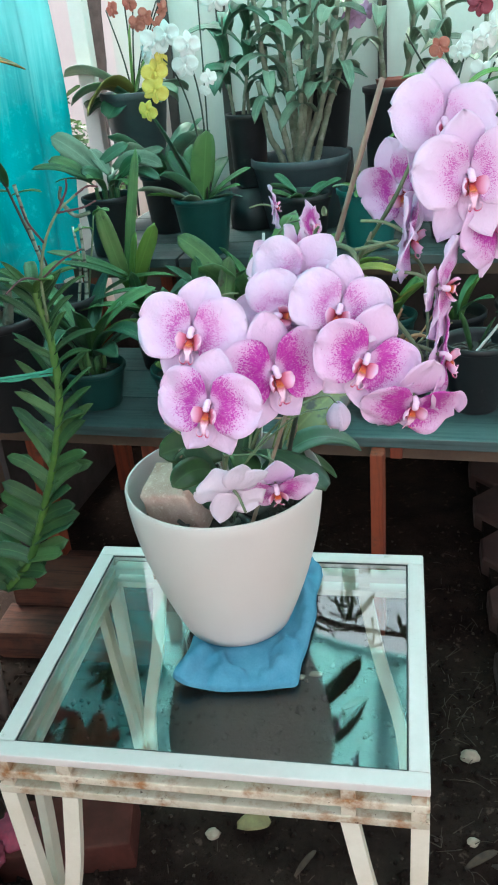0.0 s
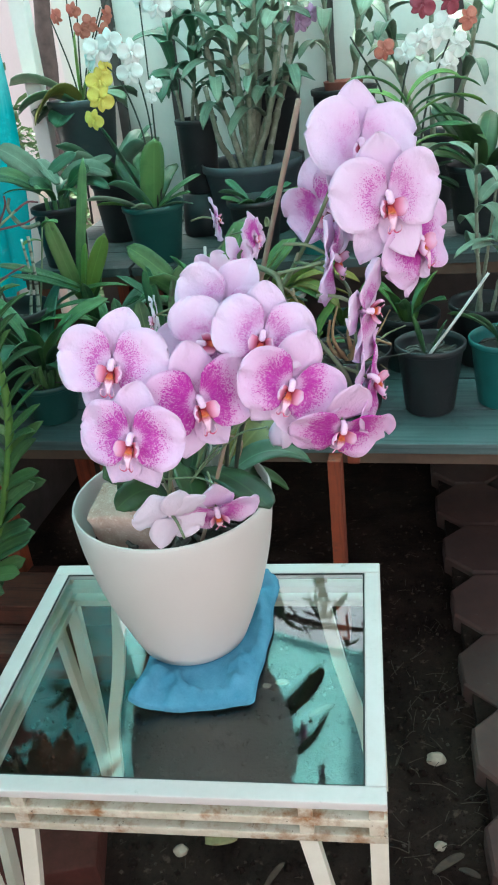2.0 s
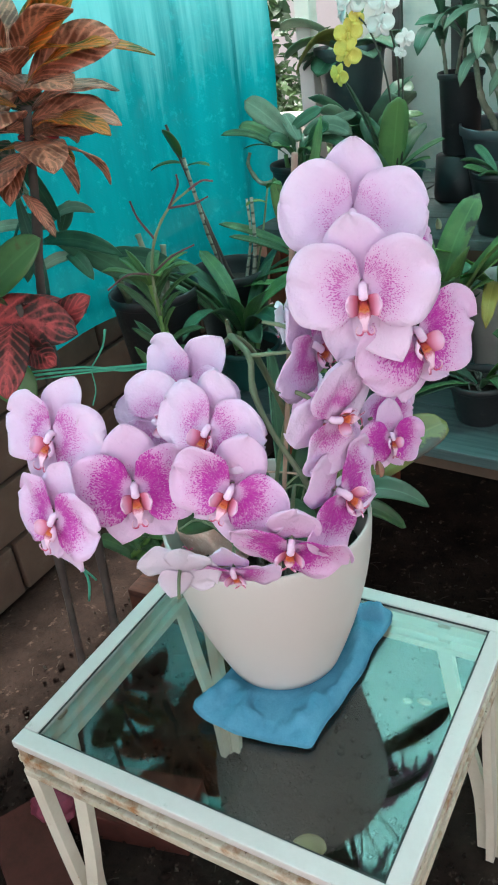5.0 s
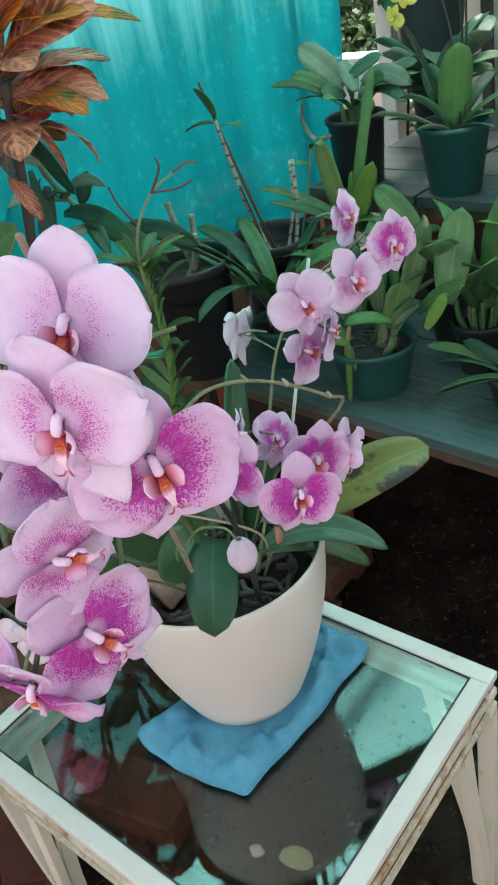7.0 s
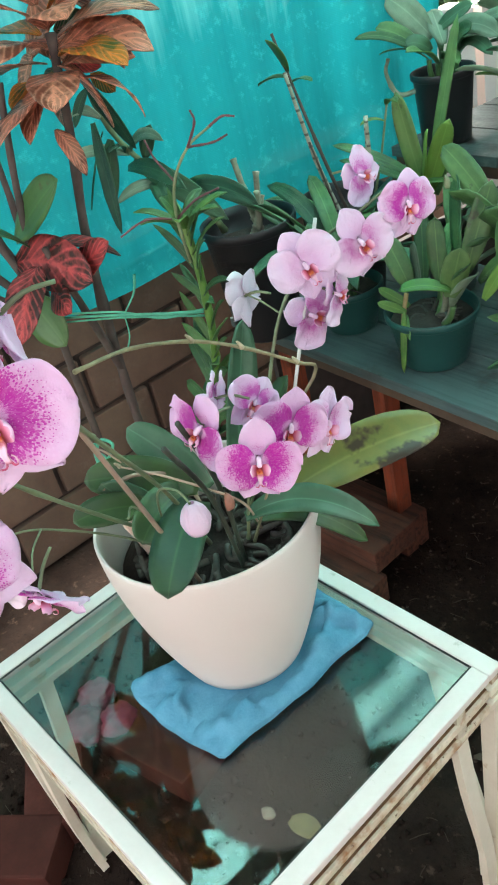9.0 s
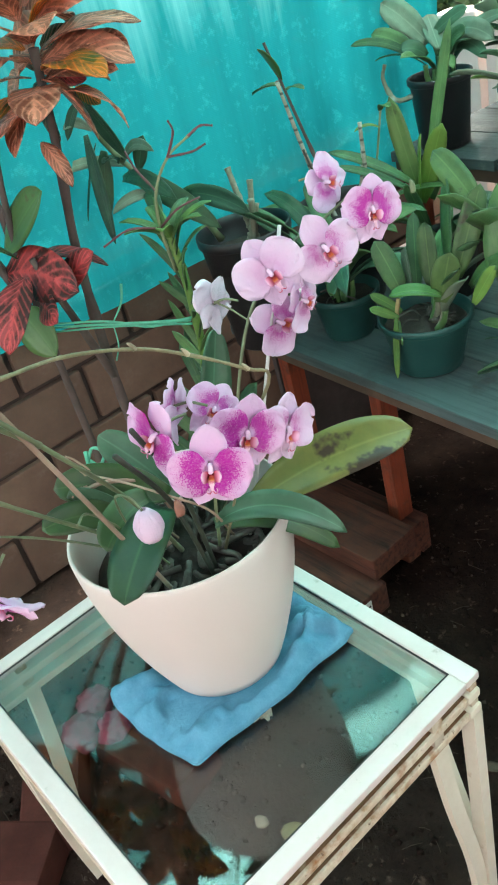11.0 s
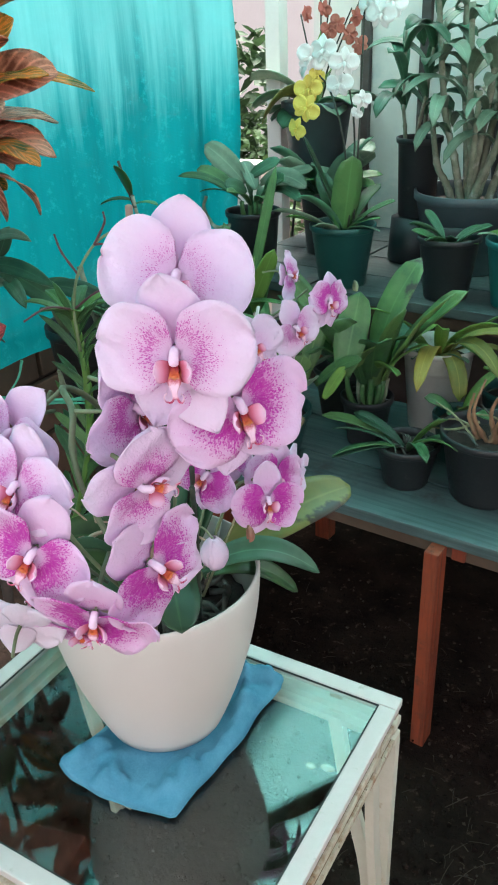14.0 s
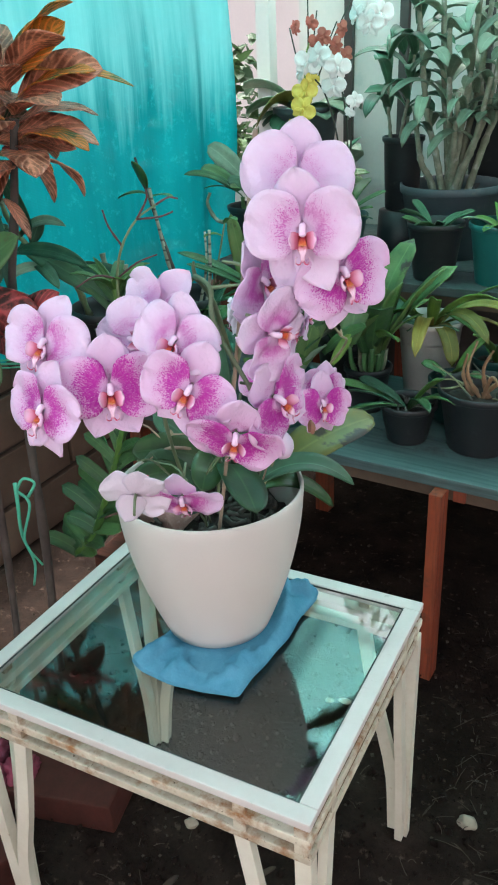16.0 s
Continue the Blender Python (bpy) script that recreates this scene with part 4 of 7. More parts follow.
def towel():
    rows = []
    lo, hi = Vector((-0.058, -0.080)), Vector((0.094, 0.170))
    n, m = 60, 84
    for i in range(n + 1):
        u = i / n
        row = []
        for j in range(m + 1):
            v = j / m
            x, y = lo.x + (hi.x - lo.x) * u, lo.y + (hi.y - lo.y) * v
            y -= 0.010 * math.sin(u * 3.1) * (1 - v) - 0.012 * (u - 0.5) * (1 - v)
            x += 0.010 * math.sin(v * 3.0) - 0.016 * (1 - v) ** 2 * (1 - u) * 0 + 0.008 * noise.noise(Vector((v * 3, u, 2)))
            x -= 0.018 * max(0.0, v - 0.62) * (1 - u) * 2
            edge = min(u, 1 - u, v, 1 - v) * 12
            r = math.hypot(x - 0.003, y - 0.045)
            free = max(0.0, min(1.0, (r - 0.072) / 0.025))
            z = 0.4628 + 0.008 * min(1.0, edge) ** 0.5
            crease = abs(noise.noise(Vector((x * 17 + 3, y * 13, 1)))) + 0.6 * abs(noise.noise(Vector((x * 34, y * 26, 4))))
            z += 0.014 * max(0.0, 1 - math.hypot(u, v) / 0.30) + free * (0.030 * (0.45 - crease) * min(1.0, edge) if crease < 0.45 else 0.0)
            z += free * 0.020 * max(0.0, math.sin((x * 0.75 - y * 0.65) * 150 + 1.0)) * max(0.0, min(1.0, (v - 0.6) * 4)) * min(1.0, edge)
            z += free * 0.016 * math.exp(-((u - 0.12) ** 2 + (v - 0.10) ** 2) * 30) * max(0.0, math.sin(u * 22 - v * 14)) * min(1.0, edge)
            dip = noise.noise(Vector((u * 3.5, v * 4.5, 7)))
            x, y = x + 0.007 * dip * (abs(u - 0.5) * 2) ** 2, y + 0.007 * noise.noise(Vector((u * 4, v * 3, 12))) * (abs(v - 0.5) * 2) ** 2
            z += free * 0.011 * max(0.0, 1 - abs(math.sin(u * 5.0 + v * 7.5 + 1.5 * dip)) * 2.6) * min(1.0, edge)
            row.append((x, y, z))
        rows.append(row)
    ob = part("towel", sheet(rows, 0.004), M_TOWEL)
    tagged(ob, "crumpled blue microfibre cloth under the flowerpot", "cloth")
    hem = [rows[i][0] for i in range(0, n + 1, 5)] + [rows[n][j] for j in range(5, m + 1, 5)] + [rows[i][m] for i in range(n - 5, -1, -5)] + [rows[0][j] for j in range(m - 5, -1, -5)]
    part("hem", tube([(x, y, z - 0.0005) for x, y, z in hem], 0.0022, 6, 120), M_TOWEL, ob)


towel()

# ---------------- the orchid and its pot ----------------
PC = Vector((0.0, 0.047, 0.0))


def flowerpot():
    t = thing("planter", "tapered cream plastic planter standing on a blue cloth", "flowerpot", (PC.x, PC.y, 0.4725))
    h, r0, r1 = 0.2175, 0.074, 0.1245
    prof = [(0, 0.002), (r0 - 0.012, 0.002), (r0 - 0.004, 0.0), (r0, 0.003)]
    for k in range(1, 17):
        s = k / 16
        prof.append((r0 + (r1 - r0) * (1 - (1 - s) ** 1.75), 0.003 + (h - 0.005) * s))
    prof += [(r1 - 0.001, h), (r1 - 0.003, h + 0.0005), (r1 - 0.0045, h - 0.002)]
    for k in range(15, 3, -1):
        s = k / 16
        prof.append((r0 + (r1 - r0) * (1 - (1 - s) ** 1.75) - 0.0045, 0.003 + (h - 0.005) * s))
    prof.append((0, 0.06))
    part("shell", lathe(prof, 72), M_POT, t)
    part("rim", lathe([(r1 - 0.0046, h - 0.002), (r1 - 0.0040, h + 0.0010), (r1 - 0.0025, h + 0.0018), (r1 - 0.0010, h + 0.0010), (r1 - 0.0006, h - 0.002), (r1 - 0.0046, h - 0.002)], 72), M_POT, t, "thin rounded rim")


flowerpot()


def mulch():
    bm = bmesh.new()
    rows = []
    top = []
    for i in range(9):
        r = 0.108 * i / 8
        top.append([bm.verts.new((PC.x + r * math.cos(a), PC.y + r * math.sin(a), 0.650 + 0.012 * noise.noise(Vector((r * 50 * math.cos(a), r * 50 * math.sin(a), 0))) - 0.018)) for a in (6.2832 * k / 36 for k in range(36))] if i else [bm.verts.new((PC.x, PC.y, 0.637))])
    for a, b in zip(top, top[1:]):
        for k in range(36):
            q = list(dict.fromkeys((a[k % len(a)], b[k], b[(k + 1) % 36], a[(k + 1) % len(a)])))
            bm.faces.new(q)
    low = [bm.verts.new((v.co.x * 0.96, PC.y + (v.co.y - PC.y) * 0.96, 0.60)) for v in top[-1]]
    for k in range(36):
        bm.faces.new((top[-1][k], low[k], low[(k + 1) % 36], top[-1][(k + 1) % 36]))
    bm.faces.new(low[::-1])
    return tagged(part("potting_mix", bm, M_MULCH), "dark bark potting mix in the planter", "potting mix", "", "stuff")


mulch()


def half_brick():
    bm = boxed((-0.033, -0.029, -0.036), (0.033, 0.029, 0.036), 0.004)
    bmesh.ops.subdivide_edges(bm, edges=[e for e in bm.edges if e.calc_length() > 0.03], cuts=4, use_grid_fill=True)
    for v in bm.verts:
        v.co += Vector((noise.noise(v.co * 60), noise.noise(v.co * 60 + Vector((9, 0, 0))), noise.noise(v.co * 60 + Vector((0, 9, 0))))) * 0.0025
    ob = part("brick_piece", bm, M_BRICK)
    ob.matrix_basis = pose(-0.047, 0.008, 0.678, 16, -8, -14)
    tagged(ob, "rough sandy half brick wedged in the planter", "brick")


half_brick()


# flower pieces in a frame of their own: x to the side, y up, z to the viewer; 0.09 m across
def blade(angle, start, length, width, cup, bend, shape, nu=13, nv=9, ripple=0.0, seed=0):
    """One petal that leaves the centre at an angle: a narrow claw, a full rounded or oval blade, a soft fold along the middle and an uneven edge."""
    rows = []
    for i in range(nu):
        s = i / (nu - 1)
        s = 0.35 * s + 0.65 * math.sin(s * 1.5708)
        top_at, drop, power = (0.52, 0.64, 2.15) if shape == "round" else (0.46, 0.58, 1.9)
        q = (s - top_at) / (1 - top_at) if s > top_at else (top_at - s) / drop
        claw = min(1.0, s / 0.13)
        w = width * max(0.02, 1 - abs(q) ** power) ** {"round": 1 / power, "oval": 0.66, "pointed": 0.92}[shape] * (0.42 + 0.58 * claw * claw * (3 - 2 * claw))
        row = []
        for j in range(nv):
            v = 2 * j / (nv - 1) - 1
            uneven = 1 + 0.03 * noise.noise(Vector((s * 3.1, 5 * seed + (v > 0) * 9.0, angle))) * abs(v)
            x = start + length * s
            y = v * w / 2 * uneven
            z = cup * abs(v) ** 2 * w + bend * s * s * length + ripple * math.sin(5 * v + 7 * s + seed) * s * length
            z += 0.0032 * noise.noise(Vector((s * 4, v * 2.5, seed * 3 + angle))) * s + 0.0012 * math.sin(11 * s + 4 * seed + 2 * v) * abs(v) ** 3 - 0.0016 * math.exp(-v * v * 30) * (1 - 0.8 * s)
            row.append(Matrix.Rotation(radians(angle), 3, "Z") @ Vector((x, y, z)))
        rows.append(row)
    return mesh_of("petal", sheet(rows, 0.0007))


def lip_mesh():
    """Two cupped side lobes, a narrow pale middle lobe with a raised throat, and two curled tendrils at its end."""
    bm = bmesh.new()
    def add(rows, thick):
        me = mesh_of("tmp", sheet(rows, thick))
        bm.from_mesh(me)
        bpy.data.meshes.remove(me)
    for sgn in (-1, 1):
        rows = []
        for i in range(9):
            s = i / 8
            h = 0.0165 * (0.55 + 0.45 * math.sin(0.3 + 2.6 * s)) * (1.0 if s < 0.8 else 1.0 - 1.3 * (s - 0.8))
            rows.append([Vector((sgn * (0.0030 + 0.0100 * math.sin(s * 1.75) - 0.0022 * v * v), -0.0125 + 0.0030 * s + v * h * 0.5, 0.002 + 0.0125 * s + 0.0015 * v * v)) for v in (-1, -0.6, -0.2, 0.2, 0.6, 1)])
        add(rows, 0.0009)
    rows = []
    for i in range(13):
        s = i / 12
        w = 0.0056 + 0.0052 * max(0.0, 1 - abs(s - 0.42) / 0.30) - 0.0022 * s
        rows.append([Vector((v * w / 2, -0.009 - 0.0225 * s, 0.003 + 0.0068 * math.sin(s * 2.3) + abs(v) * 0.0016 * (1 - s))) for v in (-1, -0.5, 0, 0.5, 1)])
    add(rows, 0.0012)
    for sgn in (-1, 1):
        tube([(sgn * 0.0010, -0.0300, 0.0078), (sgn * 0.0030, -0.0335, 0.0090), (sgn * 0.0062, -0.0315, 0.0120), (sgn * 0.0066, -0.0270, 0.0135), (sgn * 0.0048, -0.0255, 0.0125)], (0.0009, 0.0004), 5, 12, bm)
    bmesh.ops.create_uvsphere(bm, u_segments=8, v_segments=6, radius=0.0020, matrix=Matrix.Translation((0, -0.0150, 0.0085)) @ Matrix.Diagonal((1.5, 0.9, 0.9, 1)))
    return mesh_of("lip", bm)


def column_mesh():
    bm = bmesh.new()
    tube([(0, 0.002, -0.002), (0, 0.0020, 0.003), (0, -0.0008, 0.0045), (0, -0.0028, 0.0058)], (0.0028, 0.0030), 9, 10, bm)
    bmesh.ops.create_uvsphere(bm, u_segments=9, v_segments=6, radius=0.0032, matrix=Matrix.Translation((0, -0.0030, 0.0058)) @ Matrix.Diagonal((1.0, 0.9, 0.75, 1)))
    return mesh_of("flower", bm)


SETS = []  # slightly different flowers
for k in range(5):
    SETS.append(dict(
        petal_r=blade(9, 0.002, 0.0445, 0.057 - 0.002 * (k % 2), 0.02 + 0.05 * (k % 3), -0.13 + 0.07 * (k % 4), "round", 15, 11, ripple=0.055, seed=k),
        petal_l=blade(171, 0.002, 0.0445, 0.055 + 0.002 * (k % 2), 0.10 - 0.04 * (k % 3), -0.02 - 0.06 * (k % 3), "round", 15, 11, ripple=0.055, seed=k + 6),
        dorsal=blade(90 + 4 * (k - 2), 0.002, 0.045, 0.040, 0.14 - 0.05 * k, -0.12 + 0.06 * k, "oval", seed=k + 1),
        low_r=blade(-69 + 3 * (k % 3), 0.002, 0.053 if k == 4 else 0.046, 0.036, 0.10, -0.16 + 0.05 * k, "pointed", ripple=0.02, seed=k + 3),
        low_l=blade(-110 - 3 * (k % 2), 0.002, 0.053 if k == 4 else 0.046, 0.036, 0.10, -0.06 - 0.03 * k, "pointed", ripple=0.02, seed=k + 5)))
LIP, COLUMN = lip_mesh(), column_mesh()


def moth_flower(parent, x, y, z, az, el, roll, wide, tint, lift, kind=0, label=""):
    """One moth orchid flower, facing az and el, turned by roll about its axis; tint: how much magenta it has; lift: degrees by which the petals rise."""
    n = aim(az, el)
    side = Vector((0, 0, 1)).cross(n).normalized()
    up = n.cross(side)
    r = radians(roll)
    y_ax = up * math.cos(r) + side * math.sin(r)
    x_ax = y_ax.cross(n)
    m = Matrix((x_ax, y_ax, n)).transposed().to_4x4()
    fl = part("flower", COLUMN, P_COLUMN, parent, label)
    fl.matrix_basis = Matrix.Translation((x, y, z)) @ m @ Matrix.Scale(wide / 0.0985, 4)
    s = SETS[kind % 5]
    for key in ("dorsal", "low_r", "low_l", "petal_r", "petal_l"):
        ob = part("petal" if key.startswith("petal") else "sepal", s[key], P_PETAL if key.startswith("petal") else P_SEPAL, fl)
        turn = (lift - 4) * {"petal_r": 1, "petal_l": -1}.get(key, 0)
        ob.matrix_basis = pose(0, 0, 0.0010 if turn or key.startswith("petal") else -0.0045, 0, 0, turn)
        ob.color = (tint * (1.0 if key.startswith("petal") else 0.75), 0.75 if tint < 0.1 else 0.0, 0, 1)
    lip = part("lip", LIP, P_LIP, fl, "pink lip with a red and yellow throat")
    lip.matrix_basis = Matrix.Translation((0, 0.0015, 0.0005)) @ Matrix.Scale(0.84, 4)
    return fl


FLOWERS = [
    (0.08, -0.308, 1.008, 2, 21, 8, 0.0812, 0.63, 2),
    (0.093, -0.335, 0.966, -7, 13, 5, 0.0791, 0.84, 1),
    (0.134, -0.304, 0.977, 40, 10, 2, 0.0865, 0.96, 1),
    (0.197, -0.291, 0.981, 14, 4, 27, 0.08, 0.88, -9),
    (0.179, -0.278, 1.012, 2, 19, 14, 0.0768, 0.59, 5),
    (0.148, -0.248, 1.025, -7, 8, 29, 0.078, 0.47, -2),
    (0.133, -0.268, 1.005, 10, 15, -82, 0.07, 0.51, 8),
    (0.23, -0.285, 0.945, 19, -27, 12, 0.0805, 1.0, -23),
    (0.248, -0.207, 1.12, 29, 14, 10, 0.0869, 0.40, 4),
    (0.265, -0.237, 1.09, 24, 2, 0, 0.0867, 0.56, 4),
    (0.22, -0.165, 1.07, -28, -6, -30, 0.08, 0.79, 8),
    (0.226, -0.225, 1.048, 85, -8, -38, 0.08, 0.75, 8),
    (0.284, -0.21, 1.055, 60, 9, -8, 0.0869, 0.92, -20),
    (0.248, -0.253, 1.017, 74, -6, -74, 0.077, 0.67, 2),
    (0.25, -0.253, 0.966, 80, 0, -34, 0.0842, 0.96, -20),
    (0.072, -0.206, 0.822, -150, 20, 150, 0.076, 0.04, 8),
    (0.107, -0.18, 0.809, 20, -34, -6, 0.086, 0.79, -12),
    (0.179, 0.005, 0.85, 58, 13, 11, 0.0746, 1.05, -19),
    (0.119, -0.003, 0.865, 0, 6, 30, 0.0807, 1.0, -18),
    (0.085, 0.04, 0.86, -60, 10, -54, 0.0616, 0.67, 8),
    (0.11, 0.065, 0.85, 80, 25, 54, 0.0582, 0.79, 8),
    (0.153, 0.065, 0.838, 64, 6, 21, 0.0741, 0.96, 5),
    (0.15, 0.11, 0.814, 95, 0, 26, 0.0717, 0.59, 8),
    (-0.023, 0.181, 0.875, -75, 0, -42, 0.0651, 0.05, 8),
    (0.048, 0.305, 0.966, 96, 8, -62, 0.0640, 0.70, 2),
    (0.096, 0.316, 0.938, 71, 9, 11, 0.0714, 0.92, 8),
    (0.08, 0.259, 0.919, 68, 5, -23, 0.0777, 0.59, -22),
    (0.052, 0.207, 0.912, 55, 6, -25, 0.08, 0.3, 11),
    (0.044, 0.211, 0.853, 85, -2, -53, 0.0779, 0.67, -16),
    (0.062, 0.233, 0.87, 112, -5, -48, 0.0701, 0.55, -5),
]


def orchid():
    t = thing("moth_orchid", "pink spotted moth orchid in full bloom, planted in the cream planter", "orchid")
    for k, row in enumerate(FLOWERS):
        fl = moth_flower(t, *row, kind=k)
        m = fl.matrix_basis
        back = m.translation - m.to_3x3().col[2].normalized() * 0.035 + Vector((0, 0, 0.006))
        part("flower_stalk", tube([m.translation, (m.translation + back) / 2 + Vector((0, 0, 0.004)), back], (0.0016, 0.0013), 6, 6), M_STEM, t)
    # flowering stems
    for pts, r, label in (
        ([(0.02, 0.03, 0.66), (0.06, -0.02, 0.78), (0.13, -0.10, 0.92), (0.195, -0.165, 1.03), (0.222, -0.185, 1.08), (0.238, -0.185, 1.125)], (0.0042, 0.0022), ""),
        ([(0.195, -0.165, 1.03), (0.215, -0.19, 1.03), (0.235, -0.205, 1.02), (0.240, -0.215, 0.985), (0.240, -0.225, 0.95)], (0.003, 0.0016), ""),
        ([(0.00, 0.02, 0.66), (0.03, -0.06, 0.76), (0.08, -0.16, 0.90), (0.132, -0.215, 1.005), (0.150, -0.212, 1.038)], (0.004, 0.0025), ""),
        ([(0.08, -0.16, 0.90), (0.13, -0.25, 0.955), (0.19, -0.265, 0.965), (0.222, -0.262, 0.950)], (0.003, 0.0016), ""),
        ([(0.08, -0.16, 0.90), (0.075, -0.25, 0.965), (0.078, -0.29, 0.985), (0.085, -0.32, 0.965)], (0.003, 0.0016), ""),
        ([(0.06, 0.06, 0.66), (0.11, 0.09, 0.80), (0.170, 0.090, 0.885), (0.176, 0.067, 0.908), (0.172, 0.02, 0.945), (0.166, -0.018, 0.968), (0.19, -0.08, 1.0), (0.223, -0.136, 1.022)], (0.0028, 0.0022), "bare olive stem with pale nodes"),
        ([(0.02, 0.09, 0.66), (0.03, 0.13, 0.76), (0.02, 0.19, 0.86), (0.035, 0.245, 0.915), (0.055, 0.285, 0.935), (0.07, 0.31, 0.95)], (0.0036, 0.002), ""),
        ([(0.02, 0.19, 0.86), (0.0, 0.185, 0.872), (-0.02, 0.182, 0.878)], (0.0018, 0.0014), ""),
        ([(0.05, 0.06, 0.66), (0.08, 0.055, 0.74), (0.115, 0.05, 0.82), (0.145, 0.04, 0.845)], (0.0034, 0.0022), ""),
        ([(0.02, 0.0, 0.66), (0.03, -0.06, 0.74), (0.05, -0.14, 0.82), (0.062, -0.185, 0.845)], (0.0026, 0.0014), ""),
        ([(0.05, -0.14, 0.82), (0.09, -0.165, 0.835), (0.115, -0.180, 0.832)], (0.0016, 0.0012), ""),
        ([(0.02, 0.01, 0.655), (0.035, -0.02, 0.73), (0.10, -0.05, 0.82), (0.142, -0.055, 0.845), (0.155, -0.053, 0.835)], (0.0022, 0.0016), ""),
        ([(0.02, 0.0, 0.655), (0.04, -0.03, 0.74), (0.11, -0.08, 0.83), (0.15, -0.105, 0.855)], (0.0022, 0.0014), ""),
        ([(0.13, -0.10, 0.92), (0.150, -0.170, 1.01), (0.158, -0.209, 1.041), (0.185, -0.232, 1.040), (0.192, -0.244, 1.023), (0.210, -0.258, 1.005), (0.232, -0.262, 0.975), (0.238, -0.262, 0.955)], (0.0042, 0.0026), ""),
        ([(0.158, -0.209, 1.041), (0.152, -0.222, 1.033), (0.150, -0.238, 1.028)], (0.003, 0.002), ""),
        ([(0.185, -0.232, 1.040), (0.200, -0.232, 1.043), (0.218, -0.228, 1.045)], (0.0028, 0.0018), ""),
        ([(0.158, -0.209, 1.041), (0.157, -0.209, 1.049), (0.160, -0.213, 1.054)], (0.0034, 0.0012), ""),
        ([(0.0, 0.04, 0.66), (-0.02, 0.0, 0.75), (-0.035, -0.02, 0.79), (-0.042, -0.028, 0.80)], (0.0022, 0.0015), "dry cut flower stem"),
        ([(-0.018, -0.032, 0.768), (-0.015, -0.009, 0.765), (-0.006, 0.026, 0.747), (0.001, 0.037, 0.727), (0.004, 0.044, 0.692)], (0.0042, 0.0034), "old brown stem"),
        ([(-0.024, -0.044, 0.767), (-0.027, -0.028, 0.765), (-0.030, -0.004, 0.752)], (0.0040, 0.0030), "dry brown flower stem"),
        ([(0.05, 0.08, 0.66), (0.09, 0.04, 0.74), (0.10, 0.0, 0.79), (0.05, -0.02, 0.80), (0.0, -0.03, 0.795)], (0.0024, 0.0016), "old brown stem"),
    ):
        part("flower_stem", tube(pts, (r[0] * 0.56, r[1] * 0.62), 8, 30, None, 7, 0.15), M_STICK if "brown" in label or "dry" in label else M_OLDSTEM if "olive" in label else M_STEM, t, label)
    for pts in ([(0.075, 0.03, 0.65), (0.10, 0.0, 0.78), (0.135, -0.05, 0.88)], [(0.065, 0.04, 0.65), (0.085, 0.02, 0.78), (0.115, -0.02, 0.88)]):
        part("flower_stem", tube(pts, 0.0026, 7, 10), M_DARKSTEM, t, "dark upright stem")
    for c in ((0.166, -0.018, 0.968), (0.172, 0.02, 0.945), (0.176, 0.067, 0.908), (0.195, -0.165, 1.03), (0.08, -0.16, 0.90), (0.132, -0.215, 1.005), (0.0, -0.03, 0.795)):
        part("node_sheath", tube([Vector(c), Vector(c) + Vector((0.001, -0.002, 0.004)), Vector(c) + Vector((0.002, -0.005, 0.008))], (0.0024, 0.0009), 6, 5), M_NODE, t)
    # buds
    for c, s, az, mt in (((0.156, -0.053, 0.822), 0.0145, 60, "p"), ((0.182, -0.036, 0.838), 0.008, 0, "b"), ((0.110, 0.36, 0.945), 0.007, 0, "g")):
        for k in range(4 if mt == "p" else 2):
            rows = []
            for i in range(8):
                u = i / 7
                rr = s * (0.86 if mt == "p" else 0.66) * math.sin(0.15 + (2.1 + 0.2 * (k % 2)) * u) ** 0.8
                rows.append([Vector((rr * math.cos(a), rr * math.sin(a), s * (1.0 - (1.75 + 0.25 * (k % 2)) * u))) for a in (radians(az + 90 * k - 55 + 27.5 * j) for j in range(5))])
            ob = part("bud_petal" if mt == "p" else "bud", sheet(rows, 0.001), P_SEPAL if mt == "p" else M_STEM if mt == "g" else M_BUD, t)
            ob.location = c
            ob.color = (0.02, 0.45, 0, 1)
